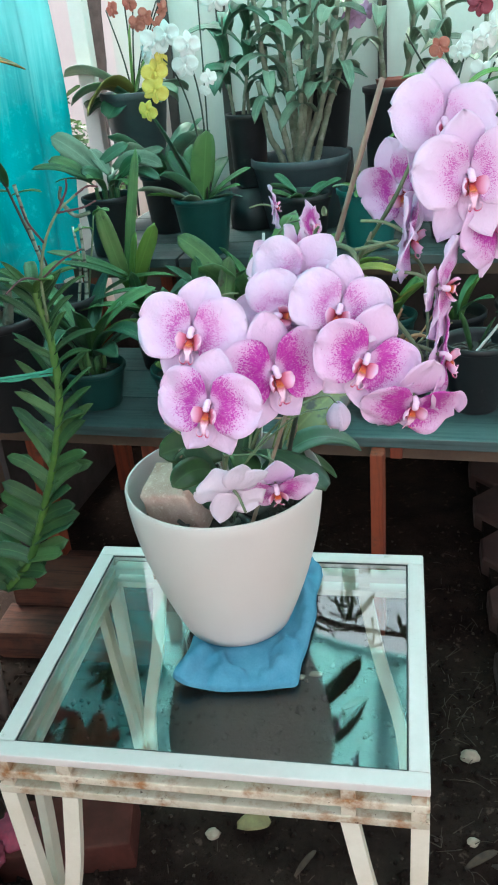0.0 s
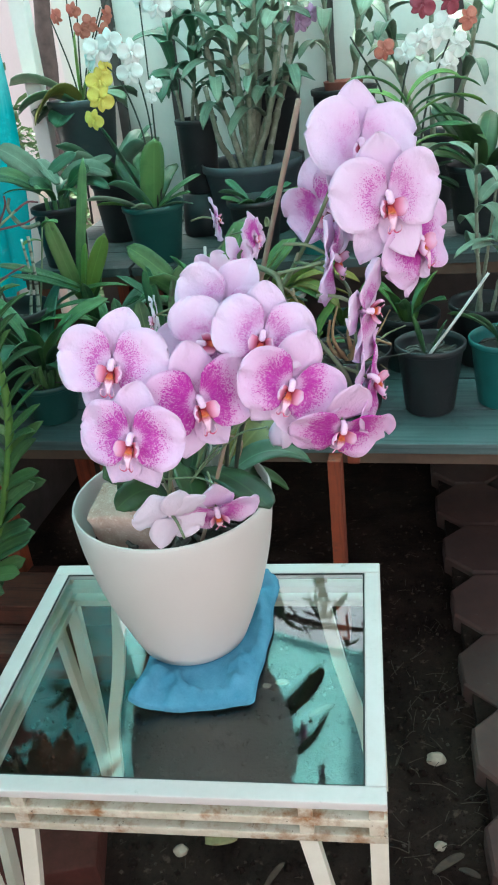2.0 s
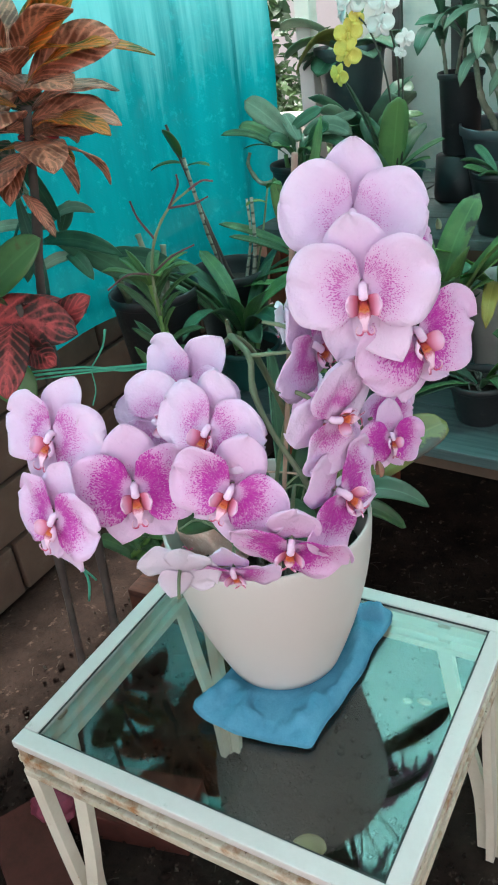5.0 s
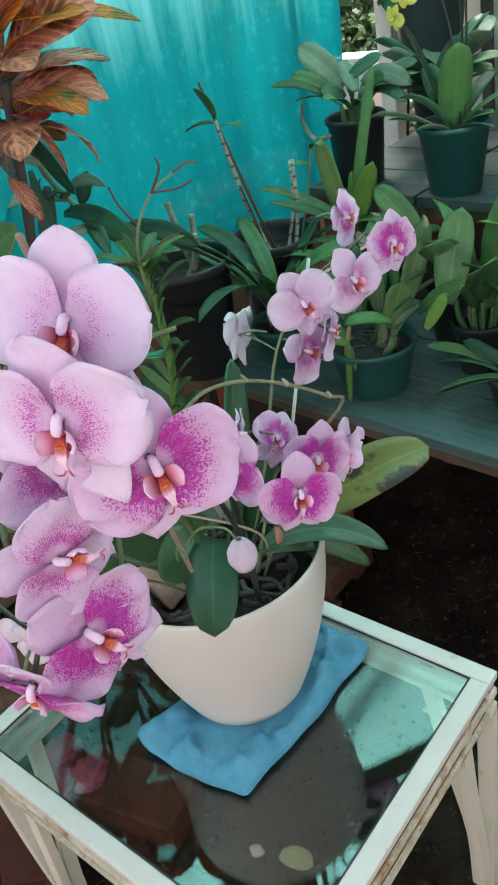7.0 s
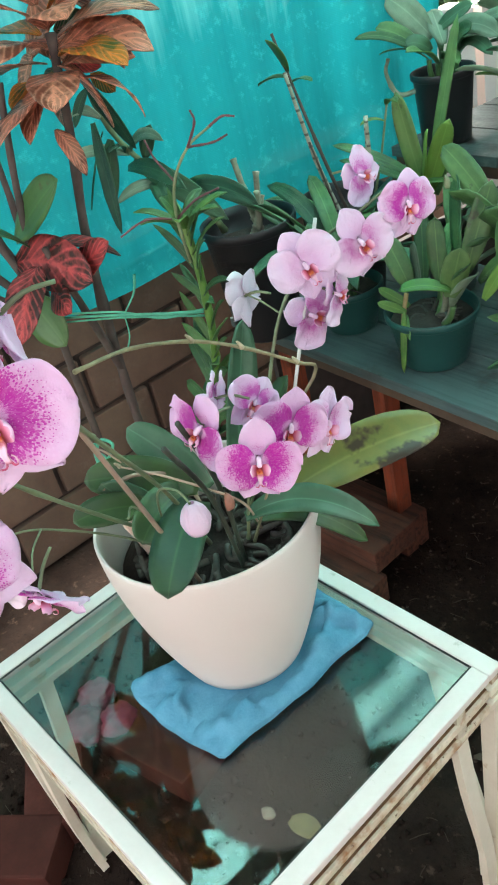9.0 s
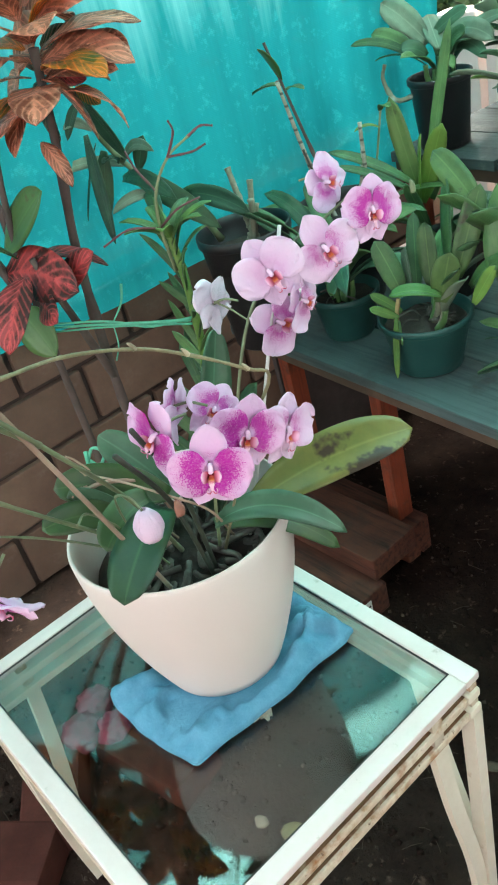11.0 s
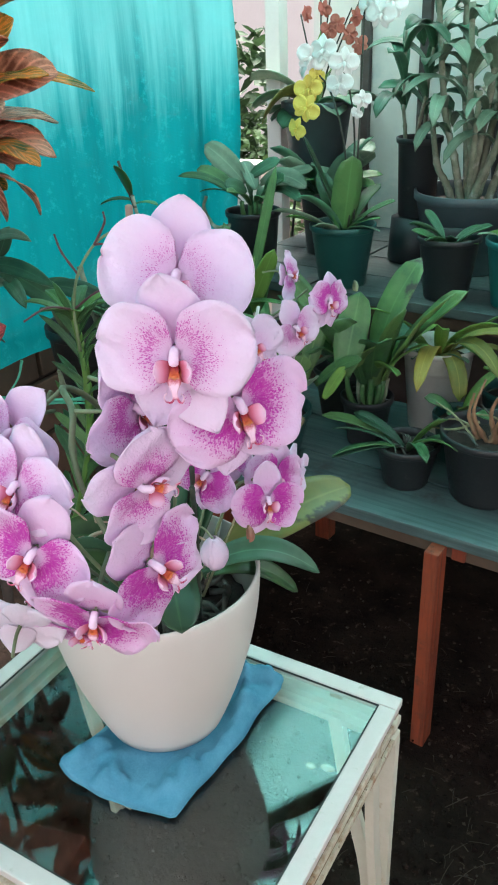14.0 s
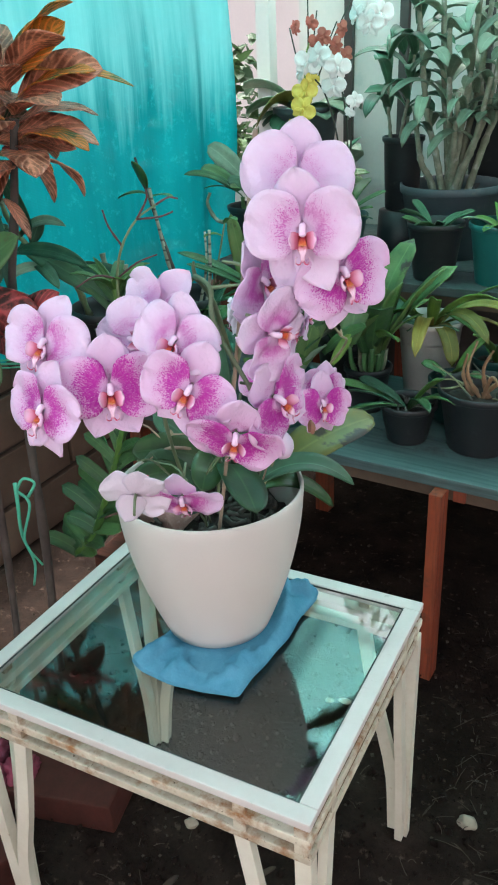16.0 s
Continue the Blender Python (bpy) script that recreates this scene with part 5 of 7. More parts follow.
    # leaves
    for mt, base, tip_at, w, lift, label, kw in (
        (L_ORCHID_OLD, (0.062, 0.110, 0.690), (0.146, 0.275, 0.714), 0.060, 0.12, "broad yellow-green leaf with a dark scar", dict(tilt=28, tip=0.55)),
        (L_ORCHID_TEAL, (0.065, 0.055, 0.700), (0.168, 0.139, 0.677), 0.031, 0.44, "blue-green leaf hanging over the rim", dict(fold=0.35, tip=0.55, sharp=0.7, face=(0.3, -0.3, 0.9))),
        (L_ORCHID, (0.055, 0.070, 0.680), (0.133, 0.153, 0.628), 0.026, 0.42, "", dict(face=(0.3, -0.3, 0.9))),
        (L_ORCHID, (0.050, 0.012, 0.745), (0.143, -0.094, 0.755), 0.047, 0.14, "dark green leaf bent over the rim", dict(fold=0.12, root=0.6, tip=0.6, face=(0.6, -0.5, 0.6))),
        (L_ORCHID, (0.010, 0.042, 0.725), (-0.045, -0.052, 0.772), 0.045, 0.16, "broad olive green leaf", dict(tip=0.5, face=(0.6, -0.5, 0.6))),
        (L_ORCHID, (0.000, -0.010, 0.730), (-0.024, -0.086, 0.752), 0.032, 0.20, "", dict(face=(0.6, -0.5, 0.6))),
        (L_ORCHID, (0.030, 0.010, 0.750), (0.055, -0.060, 0.745), 0.040, 0.22, "", dict(root=0.6, face=(0.6, -0.5, 0.6))),
        (L_ORCHID_TEAL, (0.010, 0.055, 0.715), (-0.060, 0.020, 0.790), 0.040, 0.10, "", dict(face=(0.6, -0.5, 0.6))),
        (L_ORCHID_TEAL, (-0.009, 0.017, 0.724), (-0.041, -0.016, 0.738), 0.023, 0.15, "", dict(face=(0.6, -0.5, 0.6))),
        (L_ORCHID_TEAL, (0.000, 0.010, 0.665), (-0.022, -0.045, 0.775), 0.048, 0.02, "upright blue-green leaf beside the brick", dict(tilt=62)),
        (L_ORCHID_TEAL, (0.000, 0.090, 0.665), (-0.060, 0.200, 0.830), 0.050, 0.05, "upright pale green leaf", dict(tilt=70)),
        (L_ORCHID, (0.040, 0.095, 0.665), (0.125, 0.120, 0.705), 0.030, 0.28, "", dict(tilt=15)),
        (L_ORCHID, (0.010, 0.095, 0.665), (0.035, 0.170, 0.800), 0.044, 0.05, "", {}),
    ):
        leaf_to(t, mt, base, tip_at, w, lift, label=label, nu=21, nv=7, **kw)
    rnd = random.Random(5)
    for k in range(70):
        a, r = rnd.uniform(0, 6.28), rnd.uniform(0.015, 0.095)
        p = PC + Vector((r * math.cos(a), r * math.sin(a), 0.640))
        pts = [p]
        for _ in range(4):
            a += rnd.uniform(-1.0, 1.0)
            p = p + Vector((0.022 * math.cos(a), 0.022 * math.sin(a), rnd.uniform(-0.006, 0.010)))
            q = p - PC
            if math.hypot(q.x, q.y) > 0.090:
                p = PC + Vector((q.x, q.y, 0)).normalized() * 0.082 + Vector((0, 0, p.z))
            p.z = max(0.636, min(0.683, p.z))
            pts.append(p)
        part("root", tube(pts, (0.0038, 0.0028), 7, 12, None, 0, 0.25), M_ROOT, t)


orchid()


def stake(name, a, b, r, material, label):
    return tagged(part(name, tube([a, (Vector(a) + Vector(b)) / 2 + Vector((0.002, 0, 0)), b], r, 8, 10, None, 0, 0.08), material), label, "stake")


stake("bamboo_stake", (0.025, 0.01, 0.60), (0.207, -0.189, 1.150), (0.0024, 0.0021), M_STICK, "thin brown bamboo stake leaning out of the planter")
stake("plant_stake", (0.03, 0.10, 0.60), (0.041, 0.241, 0.946), (0.0021, 0.0019), M_WHITESTICK, "pale upright stake behind the orchid")


# ---------------- benches ----------------
def bench(name, label, x0, x1, y0, y1, z, planks, legs, rail_x=None):
    t = thing(name, label, "bench")
    t.matrix_basis = Matrix.Translation((0, 0.615, 0)) @ pose(0, 0, 0, 0, 0, -4.6) @ Matrix.Translation((0, -0.615, 0))
    wide = (y1 - y0) / planks
    for k in range(planks):
        a, b = y0 + k * wide, y0 + (k + 1) * wide - 0.005
        bm = boxed((x0, a, z - 0.022), (x1, b, z), 0.002)
        part("plank", bm, M_STAND if name == "plant_stand" else M_BENCH, t, "", False)
    part("front_rail", boxed((x0, y0 + 0.012, z - 0.050), (x1, y0 + 0.034, z - 0.0225), 0.002), M_BOARD_EDGE, t, "weathered brown rail under the front plank", False)
    for lx, ly, w in legs:
        part("leg", boxed((lx - w / 2, ly - 0.02, -0.01), (lx + w / 2, ly + 0.02, z - 0.0225), 0.002), M_LEG, t, "rough orange-red timber leg", False)
    return t


b1 = bench("plant_bench", "low bench of teal-painted planks on orange-red timber legs, crowded with pots", -0.735, 1.5, 0.612, 1.075, 0.46, 3,
           [(0.176, 0.600, 0.026), (-0.325, 0.668, 0.032), (0.93, 0.600, 0.036), (-0.60, 0.66, 0.034), (0.93, 1.04, 0.036)])
part("bracket", boxed((0.198, 0.617, 0.412), (0.222, 0.64, 0.4375), 0.002), M_LEG, b1, "", False)
bench("plant_stand", "raised grey-green plank stand at the back of the bench", -0.66, -0.372, 1.085, 1.72, 0.69, 4, [(-0.62, 1.12, 0.04), (-0.62, 1.66, 0.04)])
bench("plant_stand", "tall grey-green plank stand holding the rear pots", -0.365, 1.5, 1.085, 1.72, 0.69, 4, [(-0.33, 1.12, 0.04), (0.62, 1.12, 0.04), (0.95, 1.12, 0.04), (-0.33, 1.68, 0.04), (0.95, 1.68, 0.04)])


# ---------------- pots ----------------
def pot(at, r, h, material, label, name="plant_pot", foot=0.74, rim=0.014):
    t = thing(name, label, "plant pot", at, "pots on the benches")
    prof = [(0, 0.004), (r * foot - 0.006, 0.004), (r * foot - 0.002, 0.0), (r * foot, 0.003), (r * 0.975, h - rim - 0.003), (r + 0.001, h - rim), (r + 0.0035, h - rim + 0.002), (r + 0.004, h - 0.002),
            (r + 0.002, h), (r - 0.001, h - 0.001), (r - 0.003, h - rim), (r * 0.93, h * 0.72), (0, h * 0.72)]
    part("body", lathe(prof, 36), material, t)
    bm = bmesh.new()
    rings = []
    for i in range(5):
        q = (r * 0.95 - 0.003) * i / 4
        rings.append([bm.verts.new((q * math.cos(a), q * math.sin(a), h * 0.80 + 0.006 * noise.noise(Vector((at[0] * 9 + q * 60 * math.cos(a), q * 60 * math.sin(a), at[1]))))) for a in (6.2832 * k / 20 for k in range(20))] if i else [bm.verts.new((0, 0, h * 0.82))])
    for a, b in zip(rings, rings[1:]):
        for k in range(20):
            bm.faces.new(list(dict.fromkeys((a[k % len(a)], b[k], b[(k + 1) % 20], a[(k + 1) % len(a)]))))
    part("potting_mix", bm, M_MULCH, t, "dark bark mix")
    return Vector(at) + Vector((0, 0, h * 0.82))


def strap_plant(base, label, specs, seed, name="orchid_plant", spread=0.02, bulbs=0, bulb_h=0.08, roots=6):
    """A pot orchid: leaves by (material, count, length, width, rise, droop, az from, az to), with pseudobulbs if asked for."""
    rnd = random.Random(seed)
    t = thing(name, label, "orchid", base, "orchids on the benches")
    for mt, count, length, width, rise, droop, a0, a1 in specs:
        for k in range(count):
            az = a0 + (a1 - a0) * (k + rnd.uniform(0.1, 0.9)) / count
            off = aim(az) * rnd.uniform(0.2, 1.0) * spread
            z = 0.0
            if bulbs:
                z = bulb_h * rnd.uniform(0.7, 1.15)
                foot = Vector((off.x * 0.9, off.y * 0.9, -0.005))
                tip_ = Vector((off.x * 1.5, off.y * 1.5, z))
                mid = (foot + tip_) / 2 + aim(az) * 0.004
                part("pseudobulb", tube([foot, mid, tip_], (0.007, 0.0045), 8, 8, None, 1), M_CANE if rnd.random() < 0.15 else L_STRAP, t)
                off = tip_.copy()
            L = length * rnd.uniform(0.75, 1.15)
            leaf(t, mt, (off.x, off.y, z), az + rnd.uniform(-12, 12), L, width * rnd.uniform(0.8, 1.15), rise=rise + rnd.uniform(-14, 10), droop=droop * rnd.uniform(0.6, 1.25),
                 fold=rnd.uniform(0.15, 0.4), tip=rnd.uniform(0.50, 0.74), twist=rnd.uniform(-45, 45), wave=rnd.uniform(0.0, 0.03))
    for k in range(roots):
        a = rnd.uniform(0, 6.28)
        p = Vector((0.012 * math.cos(a), 0.012 * math.sin(a), 0.004))
        part("root", tube([p, p + Vector((0.02 * math.cos(a), 0.02 * math.sin(a), rnd.uniform(0.002, 0.012))), p + Vector((0.042 * math.cos(a + 0.5), 0.042 * math.sin(a + 0.5), rnd.uniform(-0.004, 0.006)))], 0.0018, 5, 8), M_ROOT, t)
    return t


def cane_plant(base, label, canes, seed, name="dendrobium", leaf_mat=None, leaf_len=0.15, leaf_w=0.028, leaves=7, knots=9, leafy_part=0.45, radius=0.008):
    """A cane orchid: banded canes by (x, y, z of the top, from base), leaves in two ranks along the upper part."""
    rnd = random.Random(seed)
    t = thing(name, label, "orchid", base, "orchids on the benches")
    for dx, dy, top, bare in canes:
        foot = Vector((dx * 0.18 + rnd.uniform(-0.02, 0.02), dy * 0.18 + rnd.uniform(-0.02, 0.02), -0.01))
        tip_ = Vector((dx, dy, top))
        mid = (foot + tip_) / 2 + Vector((dx * 0.12, dy * 0.12, -0.01))
        line = [foot, foot * 0.75 + tip_ * 0.25 + Vector((dx * 0.05, dy * 0.05, 0)), mid, tip_]
        part("cane", tube(line, (radius, radius * 0.6), 9, 30, None, knots, 0.15), M_CANE, t)
        if bare:
            continue
        pts = spline(line, 40)
        for k in range(leaves):
            s = 1 - leafy_part * (1 - (k + 0.5) / leaves)
            p = pts[min(40, int(s * 40))]
            az = (0 if k % 2 else 180) + math.degrees(math.atan2(dx, -dy)) + 90 + rnd.uniform(-40, 40)
            leaf(t, leaf_mat or L_GREY, tuple(p), az, leaf_len * rnd.uniform(0.7, 1.2), leaf_w * rnd.uniform(0.8, 1.2), rise=rnd.uniform(35, 65), droop=rnd.uniform(70, 125), fold=0.3, tip=0.55, twist=rnd.uniform(-40, 40), nu=9, nv=5)
    return t


MINI = {}


def mini_flower(parent, at, az, el, size, material, roll=0.0):
    """A small far orchid bloom: five petals and a lip, one mesh."""
    key = material.name
    if key not in MINI:
        bm = bmesh.new()
        for ang, L, W, sh in ((8, 0.043, 0.046, "round"), (172, 0.043, 0.046, "round"), (90, 0.04, 0.03, "oval"), (-58, 0.038, 0.026, "oval"), (-122, 0.038, 0.026, "oval")):
            me = blade(ang, 0.002, L, W, 0.12, -0.12, sh, 7, 5)
            bm.from_mesh(me)
            bpy.data.meshes.remove(me)
        tube([(0, 0, 0), (0, -0.008, 0.009), (0, -0.016, 0.006)], (0.005, 0.002), 6, 6, bm)
        MINI[key] = mesh_of("flower", bm)
    ob = part("flower", MINI[key], material, parent)
    n = aim(az, el)
    side = Vector((0, 0, 1)).cross(n).normalized()
    up = n.cross(side)
    r = radians(roll)
    y_ax = up * math.cos(r) + side * math.sin(r)
    ob.matrix_basis = Matrix.Translation(at) @ Matrix((y_ax.cross(n), y_ax, n)).transposed().to_4x4() @ Matrix.Scale(size / 0.088, 4)
    return ob


Z1, Z2, Z3 = 0.4605, 0.6905, 0.6905
# pots along the front of the low bench
s = pot((-0.448, 0.765, Z1), 0.066, 0.094, M_GREENPOT, "dark green plastic pot at the front of the bench")
strap_plant(s, "strap-leaved orchid with broad dark green leaves", [(L_STRAP, 7, 0.22, 0.040, 68, 55, -140, 140), (L_ORCHID_TEAL, 3, 0.19, 0.036, 50, 60, 40, 130), (L_DARK, 5, 0.26, 0.034, 60, 75, -180, 60)], 11, bulbs=1, bulb_h=0.05)
s = pot((-0.223, 0.735, Z1), 0.080, 0.102, M_GREENPOT, "dark green plastic pot standing near the bench edge")
t = strap_plant(s, "clump of upright leathery orchid leaves with pale bulbs", [(L_STRAP, 4, 0.12, 0.036, 66, 30, 60, 200), (L_GREY, 2, 0.11, 0.034, 60, 30, 30, 170)], 12, spread=0.055, bulbs=1, bulb_h=0.05, roots=14)
for mt, a, b, w, up, face in (
        (L_SCAR, (0.077, 0.000, 0.095), (0.096, 0.055, 0.232), 0.039, 0.02, (0.6, -0.6, 0.5)),
        (L_STRAP, (0.053, 0.015, 0.096), (0.023, 0.065, 0.232), 0.039, 0.02, (-0.5, -0.7, 0.5)),
        (L_SCAR, (0.087, 0.065, 0.182), (-0.016, 0.085, 0.269), 0.043, 0.10, (0.2, -0.8, 0.5)),
        (L_STRAP, (0.164, -0.015, 0.115), (0.172, 0.035, 0.261), 0.059, 0.02, (0.2, -0.8, 0.5)),
        (L_STRAP, (-0.012, -0.035, 0.062), (-0.051, -0.045, 0.161), 0.038, 0.08, (0.6, -0.6, 0.5)),
        (L_GREY, (0.001, -0.025, 0.065), (-0.013, -0.015, 0.142), 0.035, 0.03, (-0.5, -0.7, 0.5)),
        (L_SCAR, (0.026, -0.005, 0.072), (0.010, 0.015, 0.177), 0.034, 0.02, (0.2, -0.8, 0.5)),
        (L_SCAR, (0.068, -0.035, 0.065), (0.088, -0.025, 0.150), 0.044, 0.05, (0.6, -0.6, 0.5)),
        (L_BRIGHT, (0.078, -0.045, 0.082), (0.012, -0.095, 0.093), 0.033, 0.22, (0, -0.2, 1)),
        (L_BRIGHT, (-0.002, -0.070, 0.039), (0.000, -0.090, -0.071), 0.012, 0.12, (0.2, -0.8, 0.5)),
        (L_STRAP, (-0.002, -0.065, 0.030), (0.017, -0.085, -0.004), 0.013, 0.20, (-0.5, -0.7, 0.5)),
        (L_BRIGHT, (0.134, -0.035, 0.074), (0.171, -0.025, 0.140), 0.022, 0.02, (0.2, -0.8, 0.5)),
        (L_STRAP, (-0.024, 0.015, 0.042), (-0.056, 0.065, 0.169), 0.029, 0.04, (0.2, -0.8, 0.5)),
        (L_STRAP, (0.099, 0.005, 0.080), (0.208, -0.035, 0.163), 0.024, 0.15, (0.2, -0.8, 0.5)),
        (L_BRIGHT, (-0.011, -0.045, 0.037), (-0.050, -0.075, 0.077), 0.018, 0.05, (0.2, -0.8, 0.5)),
        (L_BRIGHT, (-0.011, -0.055, 0.030), (-0.047, -0.085, 0.055), 0.016, 0.04, (0.2, -0.8, 0.5))):
    leaf_to(t, mt, a, b, w, up, face=face, tip=0.6, root=0.4)
part("sheath", tube([(-0.028, -0.045, 0.0), (-0.020, -0.050, 0.03), (-0.012, -0.048, 0.062)], (0.0055, 0.004), 7, 8), M_DRYLEAF, t, "dry brown sheath")
s = pot((0.062, 0.742, Z1), 0.056, 0.085, M_BLACK, "small black plastic pot at the bench edge")
strap_plant(s, "small orchid with long spreading leaves", [(L_STRAP, 5, 0.16, 0.024, 40, 60, -110, 130), (L_DARK, 3, 0.13, 0.022, 30, 40, -90, -40), (L_BRIGHT, 2, 0.12, 0.022, 75, 40, 60, 120)], 13, roots=16)
s = pot((0.205, 0.762, Z1), 0.084, 0.130, M_BLACK, "wide black plastic pot with dry stems")
t = thing("dry_orchid", "leafless reddish-brown dry orchid stems", "dead plant", s)
for a, b, c in (((0.0, 0.0, -0.01), (-0.03, -0.01, 0.05), (-0.02, 0.01, 0.11)), ((0.0, 0.0, -0.01), (0.02, -0.02, 0.05), (0.05, -0.04, 0.02)), ((-0.02, 0.0, 0.0), (-0.04, 0.0, 0.04), (-0.035, 0.0, 0.085)), ((0.01, 0.0, 0.0), (0.0, -0.01, 0.06), (0.015, -0.01, 0.10)), ((0.0, 0.01, 0.0), (0.04, 0.0, 0.04), (0.085, -0.02, 0.035))):
    part("stem", tube([a, b, c], (0.0055, 0.002), 7, 16, None, 5, 0.5), M_DRYSTEM, t)
rnd = random.Random(62)
for k in range(11):
    a = Vector((rnd.uniform(-0.04, 0.04), rnd.uniform(-0.05, 0.03), rnd.uniform(0.0, 0.02)))
    d = aim(rnd.uniform(40, 140) * rnd.choice((-1, 1)), rnd.uniform(-5, 50)) * rnd.uniform(0.06, 0.12)
    part("twig", tube([a, a + d * 0.5 + Vector((0, 0, rnd.uniform(-0.01, 0.02))), a + d], (0.0022, 0.0012), 5, 8, None, 4, 0.4), rnd.choice((M_ROOT, M_OLDSTEM, M_DRYSTEM)), t)
s = pot((0.365, 0.742, Z1), 0.066, 0.145, M_BLACK, "black plastic pot with a leaning cane")
strap_plant(s, "leafless orchid stubs and wiry roots", [(L_STRAP, 2, 0.10, 0.014, 80, 10, -60, 60)], 14, roots=18)
stake("plant_stake", (s.x - 0.01, s.y - 0.03, s.z), (s.x + 0.11, s.y + 0.02, s.z + 0.15), 0.0028, M_WHITESTICK, "thin pale stake leaning in a black pot")
s = pot((0.515, 0.765, Z1), 0.070, 0.140, M_TEALPOT, "teal green plastic pot near the bench edge")
strap_plant(s, "small orchid with narrow leaves", [(L_STRAP, 5, 0.13, 0.02, 70, 50, -150, 150)], 15)
s = pot((0.70, 0.80, Z1), 0.075, 0.14, M_BLACK, "black plastic pot on the bench")
strap_plant(s, "dark green strap-leaved orchid in a pot", [(L_DARK, 8, 0.2, 0.03, 65, 60, -180, 180)], 16)
# second row of the low bench
s = pot((0.032, 0.995, Z1), 0.072, 0.185, M_WHITEPOT, "stained white plastic pot")
strap_plant(s, "orchid with long yellowing leaves hanging over the pot", [(L_YELLOW, 5, 0.20, 0.030, 55, 120, 0, 110), (L_BRIGHT, 5, 0.20, 0.026, 55, 60, -60, 130), (L_ORCHID_TEAL, 3, 0.10, 0.03, 40, 40, -90, 60)], 17)
s = pot((0.335, 0.965, Z1), 0.066, 0.13, M_BLACK, "black plastic pot in the second row")
strap_plant(s, "orchid with a few bright leaves", [(L_BRIGHT, 4, 0.14, 0.030, 70, 40, -120, 120), (L_STRAP, 3, 0.16, 0.03, 60, 60, -60, 160)], 18)
s = pot((0.50, 0.985, Z1), 0.075, 0.14, M_BLACK, "black plastic pot in the second row")
cane_plant(s, "thin-caned orchid with grey-green leaves", [(0.05, -0.05, 0.30, 0), (-0.03, -0.02, 0.36, 0), (0.02, 0.03, 0.26, 1)], 19, radius=0.005)
s = pot((0.19, 0.985, Z1), 0.06, 0.12, M_GREENPOT, "dark green plastic pot in the second row")
strap_plant(s, "bright green leafy orchid in a pot", [(L_BRIGHT, 5, 0.15, 0.03, 70, 50, -140, 140), (L_YELLOW, 1, 0.15, 0.03, 80, 40, 20, 60)], 20)
s = pot((-0.36, 0.985, Z1), 0.06, 0.13, M_BLACK, "black plastic pot in the second row")
t = strap_plant(s, "orchid with one very long upright leaf among light green ones", [(L_STRAP, 5, 0.17, 0.03, 60, 70, -160, 160), (L_GREY, 2, 0.15, 0.040, 66, 45, 60, 130)], 21)
for mt, a, b, w, up, face in (
        (L_STRAP, (-0.080, 0.045, 0.075), (-0.025, 0.098, 0.394), 0.024, 0.02, (0.2, -0.8, 0.5)),
        (L_SCAR, (-0.061, 0.005, 0.092), (-0.102, -0.005, 0.287), 0.039, -0.06, (0.2, -0.8, 0.5)),
        (L_BRIGHT, (-0.049, -0.005, 0.084), (0.033, -0.025, 0.245), 0.039, 0.03, (0.6, -0.6, 0.5)),
        (L_BRIGHT, (-0.045, -0.015, 0.088), (-0.010, -0.035, 0.229), 0.029, 0.03, (-0.5, -0.7, 0.5)),
        (L_STRAP, (-0.020, -0.025, 0.029), (-0.017, -0.085, 0.153), 0.027, 0.05, (0.2, -0.8, 0.5)),
        (L_STRAP, (-0.048, -0.025, 0.129), (-0.208, -0.085, 0.205), 0.025, 0.10, (0, -0.4, 1)),
        (L_STRAP, (-0.049, -0.035, 0.120), (-0.166, -0.115, 0.187), 0.022, 0.10, (0, -0.4, 1)),
        (L_STRAP, (-0.031, 0.005, 0.088), (-0.004, 0.005, 0.181), 0.030, 0.03, (0.2, -0.8, 0.5))):
    leaf_to(t, mt, a, b, w, up, face=face, tip=0.62)
s = pot((-0.17, 0.965, Z1), 0.058, 0.115, M_BLACK, "black plastic pot in the second row")
strap_plant(s, "dark green strap-leaved orchid in a pot", [(L_DARK, 6, 0.19, 0.032, 65, 55, -150, 150), (L_GREY, 3, 0.16, 0.036, 75, 30, -60, 60)], 22)
s = pot((-0.068, 0.862, Z1), 0.050, 0.105, M_BLACK, "small black plastic pot between the rows")
strap_plant(s, "orchid with tall broad scarred leaves", [(L_SCAR, 6, 0.22, 0.066, 70, 28, -20, 160), (L_STRAP, 5, 0.20, 0.060, 66, 40, -130, 60), (L_BRIGHT, 3, 0.16, 0.034, 60, 50, 20, 150)], 41, spread=0.03, bulbs=1, bulb_h=0.07)
s = pot((0.118, 0.868, Z1), 0.046, 0.10, M_GREENPOT, "small green plastic pot between the rows")
strap_plant(s, "orchid with long light green leaves", [(L_STRAP, 4, 0.10, 0.026, 66, 55, -90, 150), (L_BRIGHT, 2, 0.12, 0.024, 70, 50, 20, 160)], 42, spread=0.025)
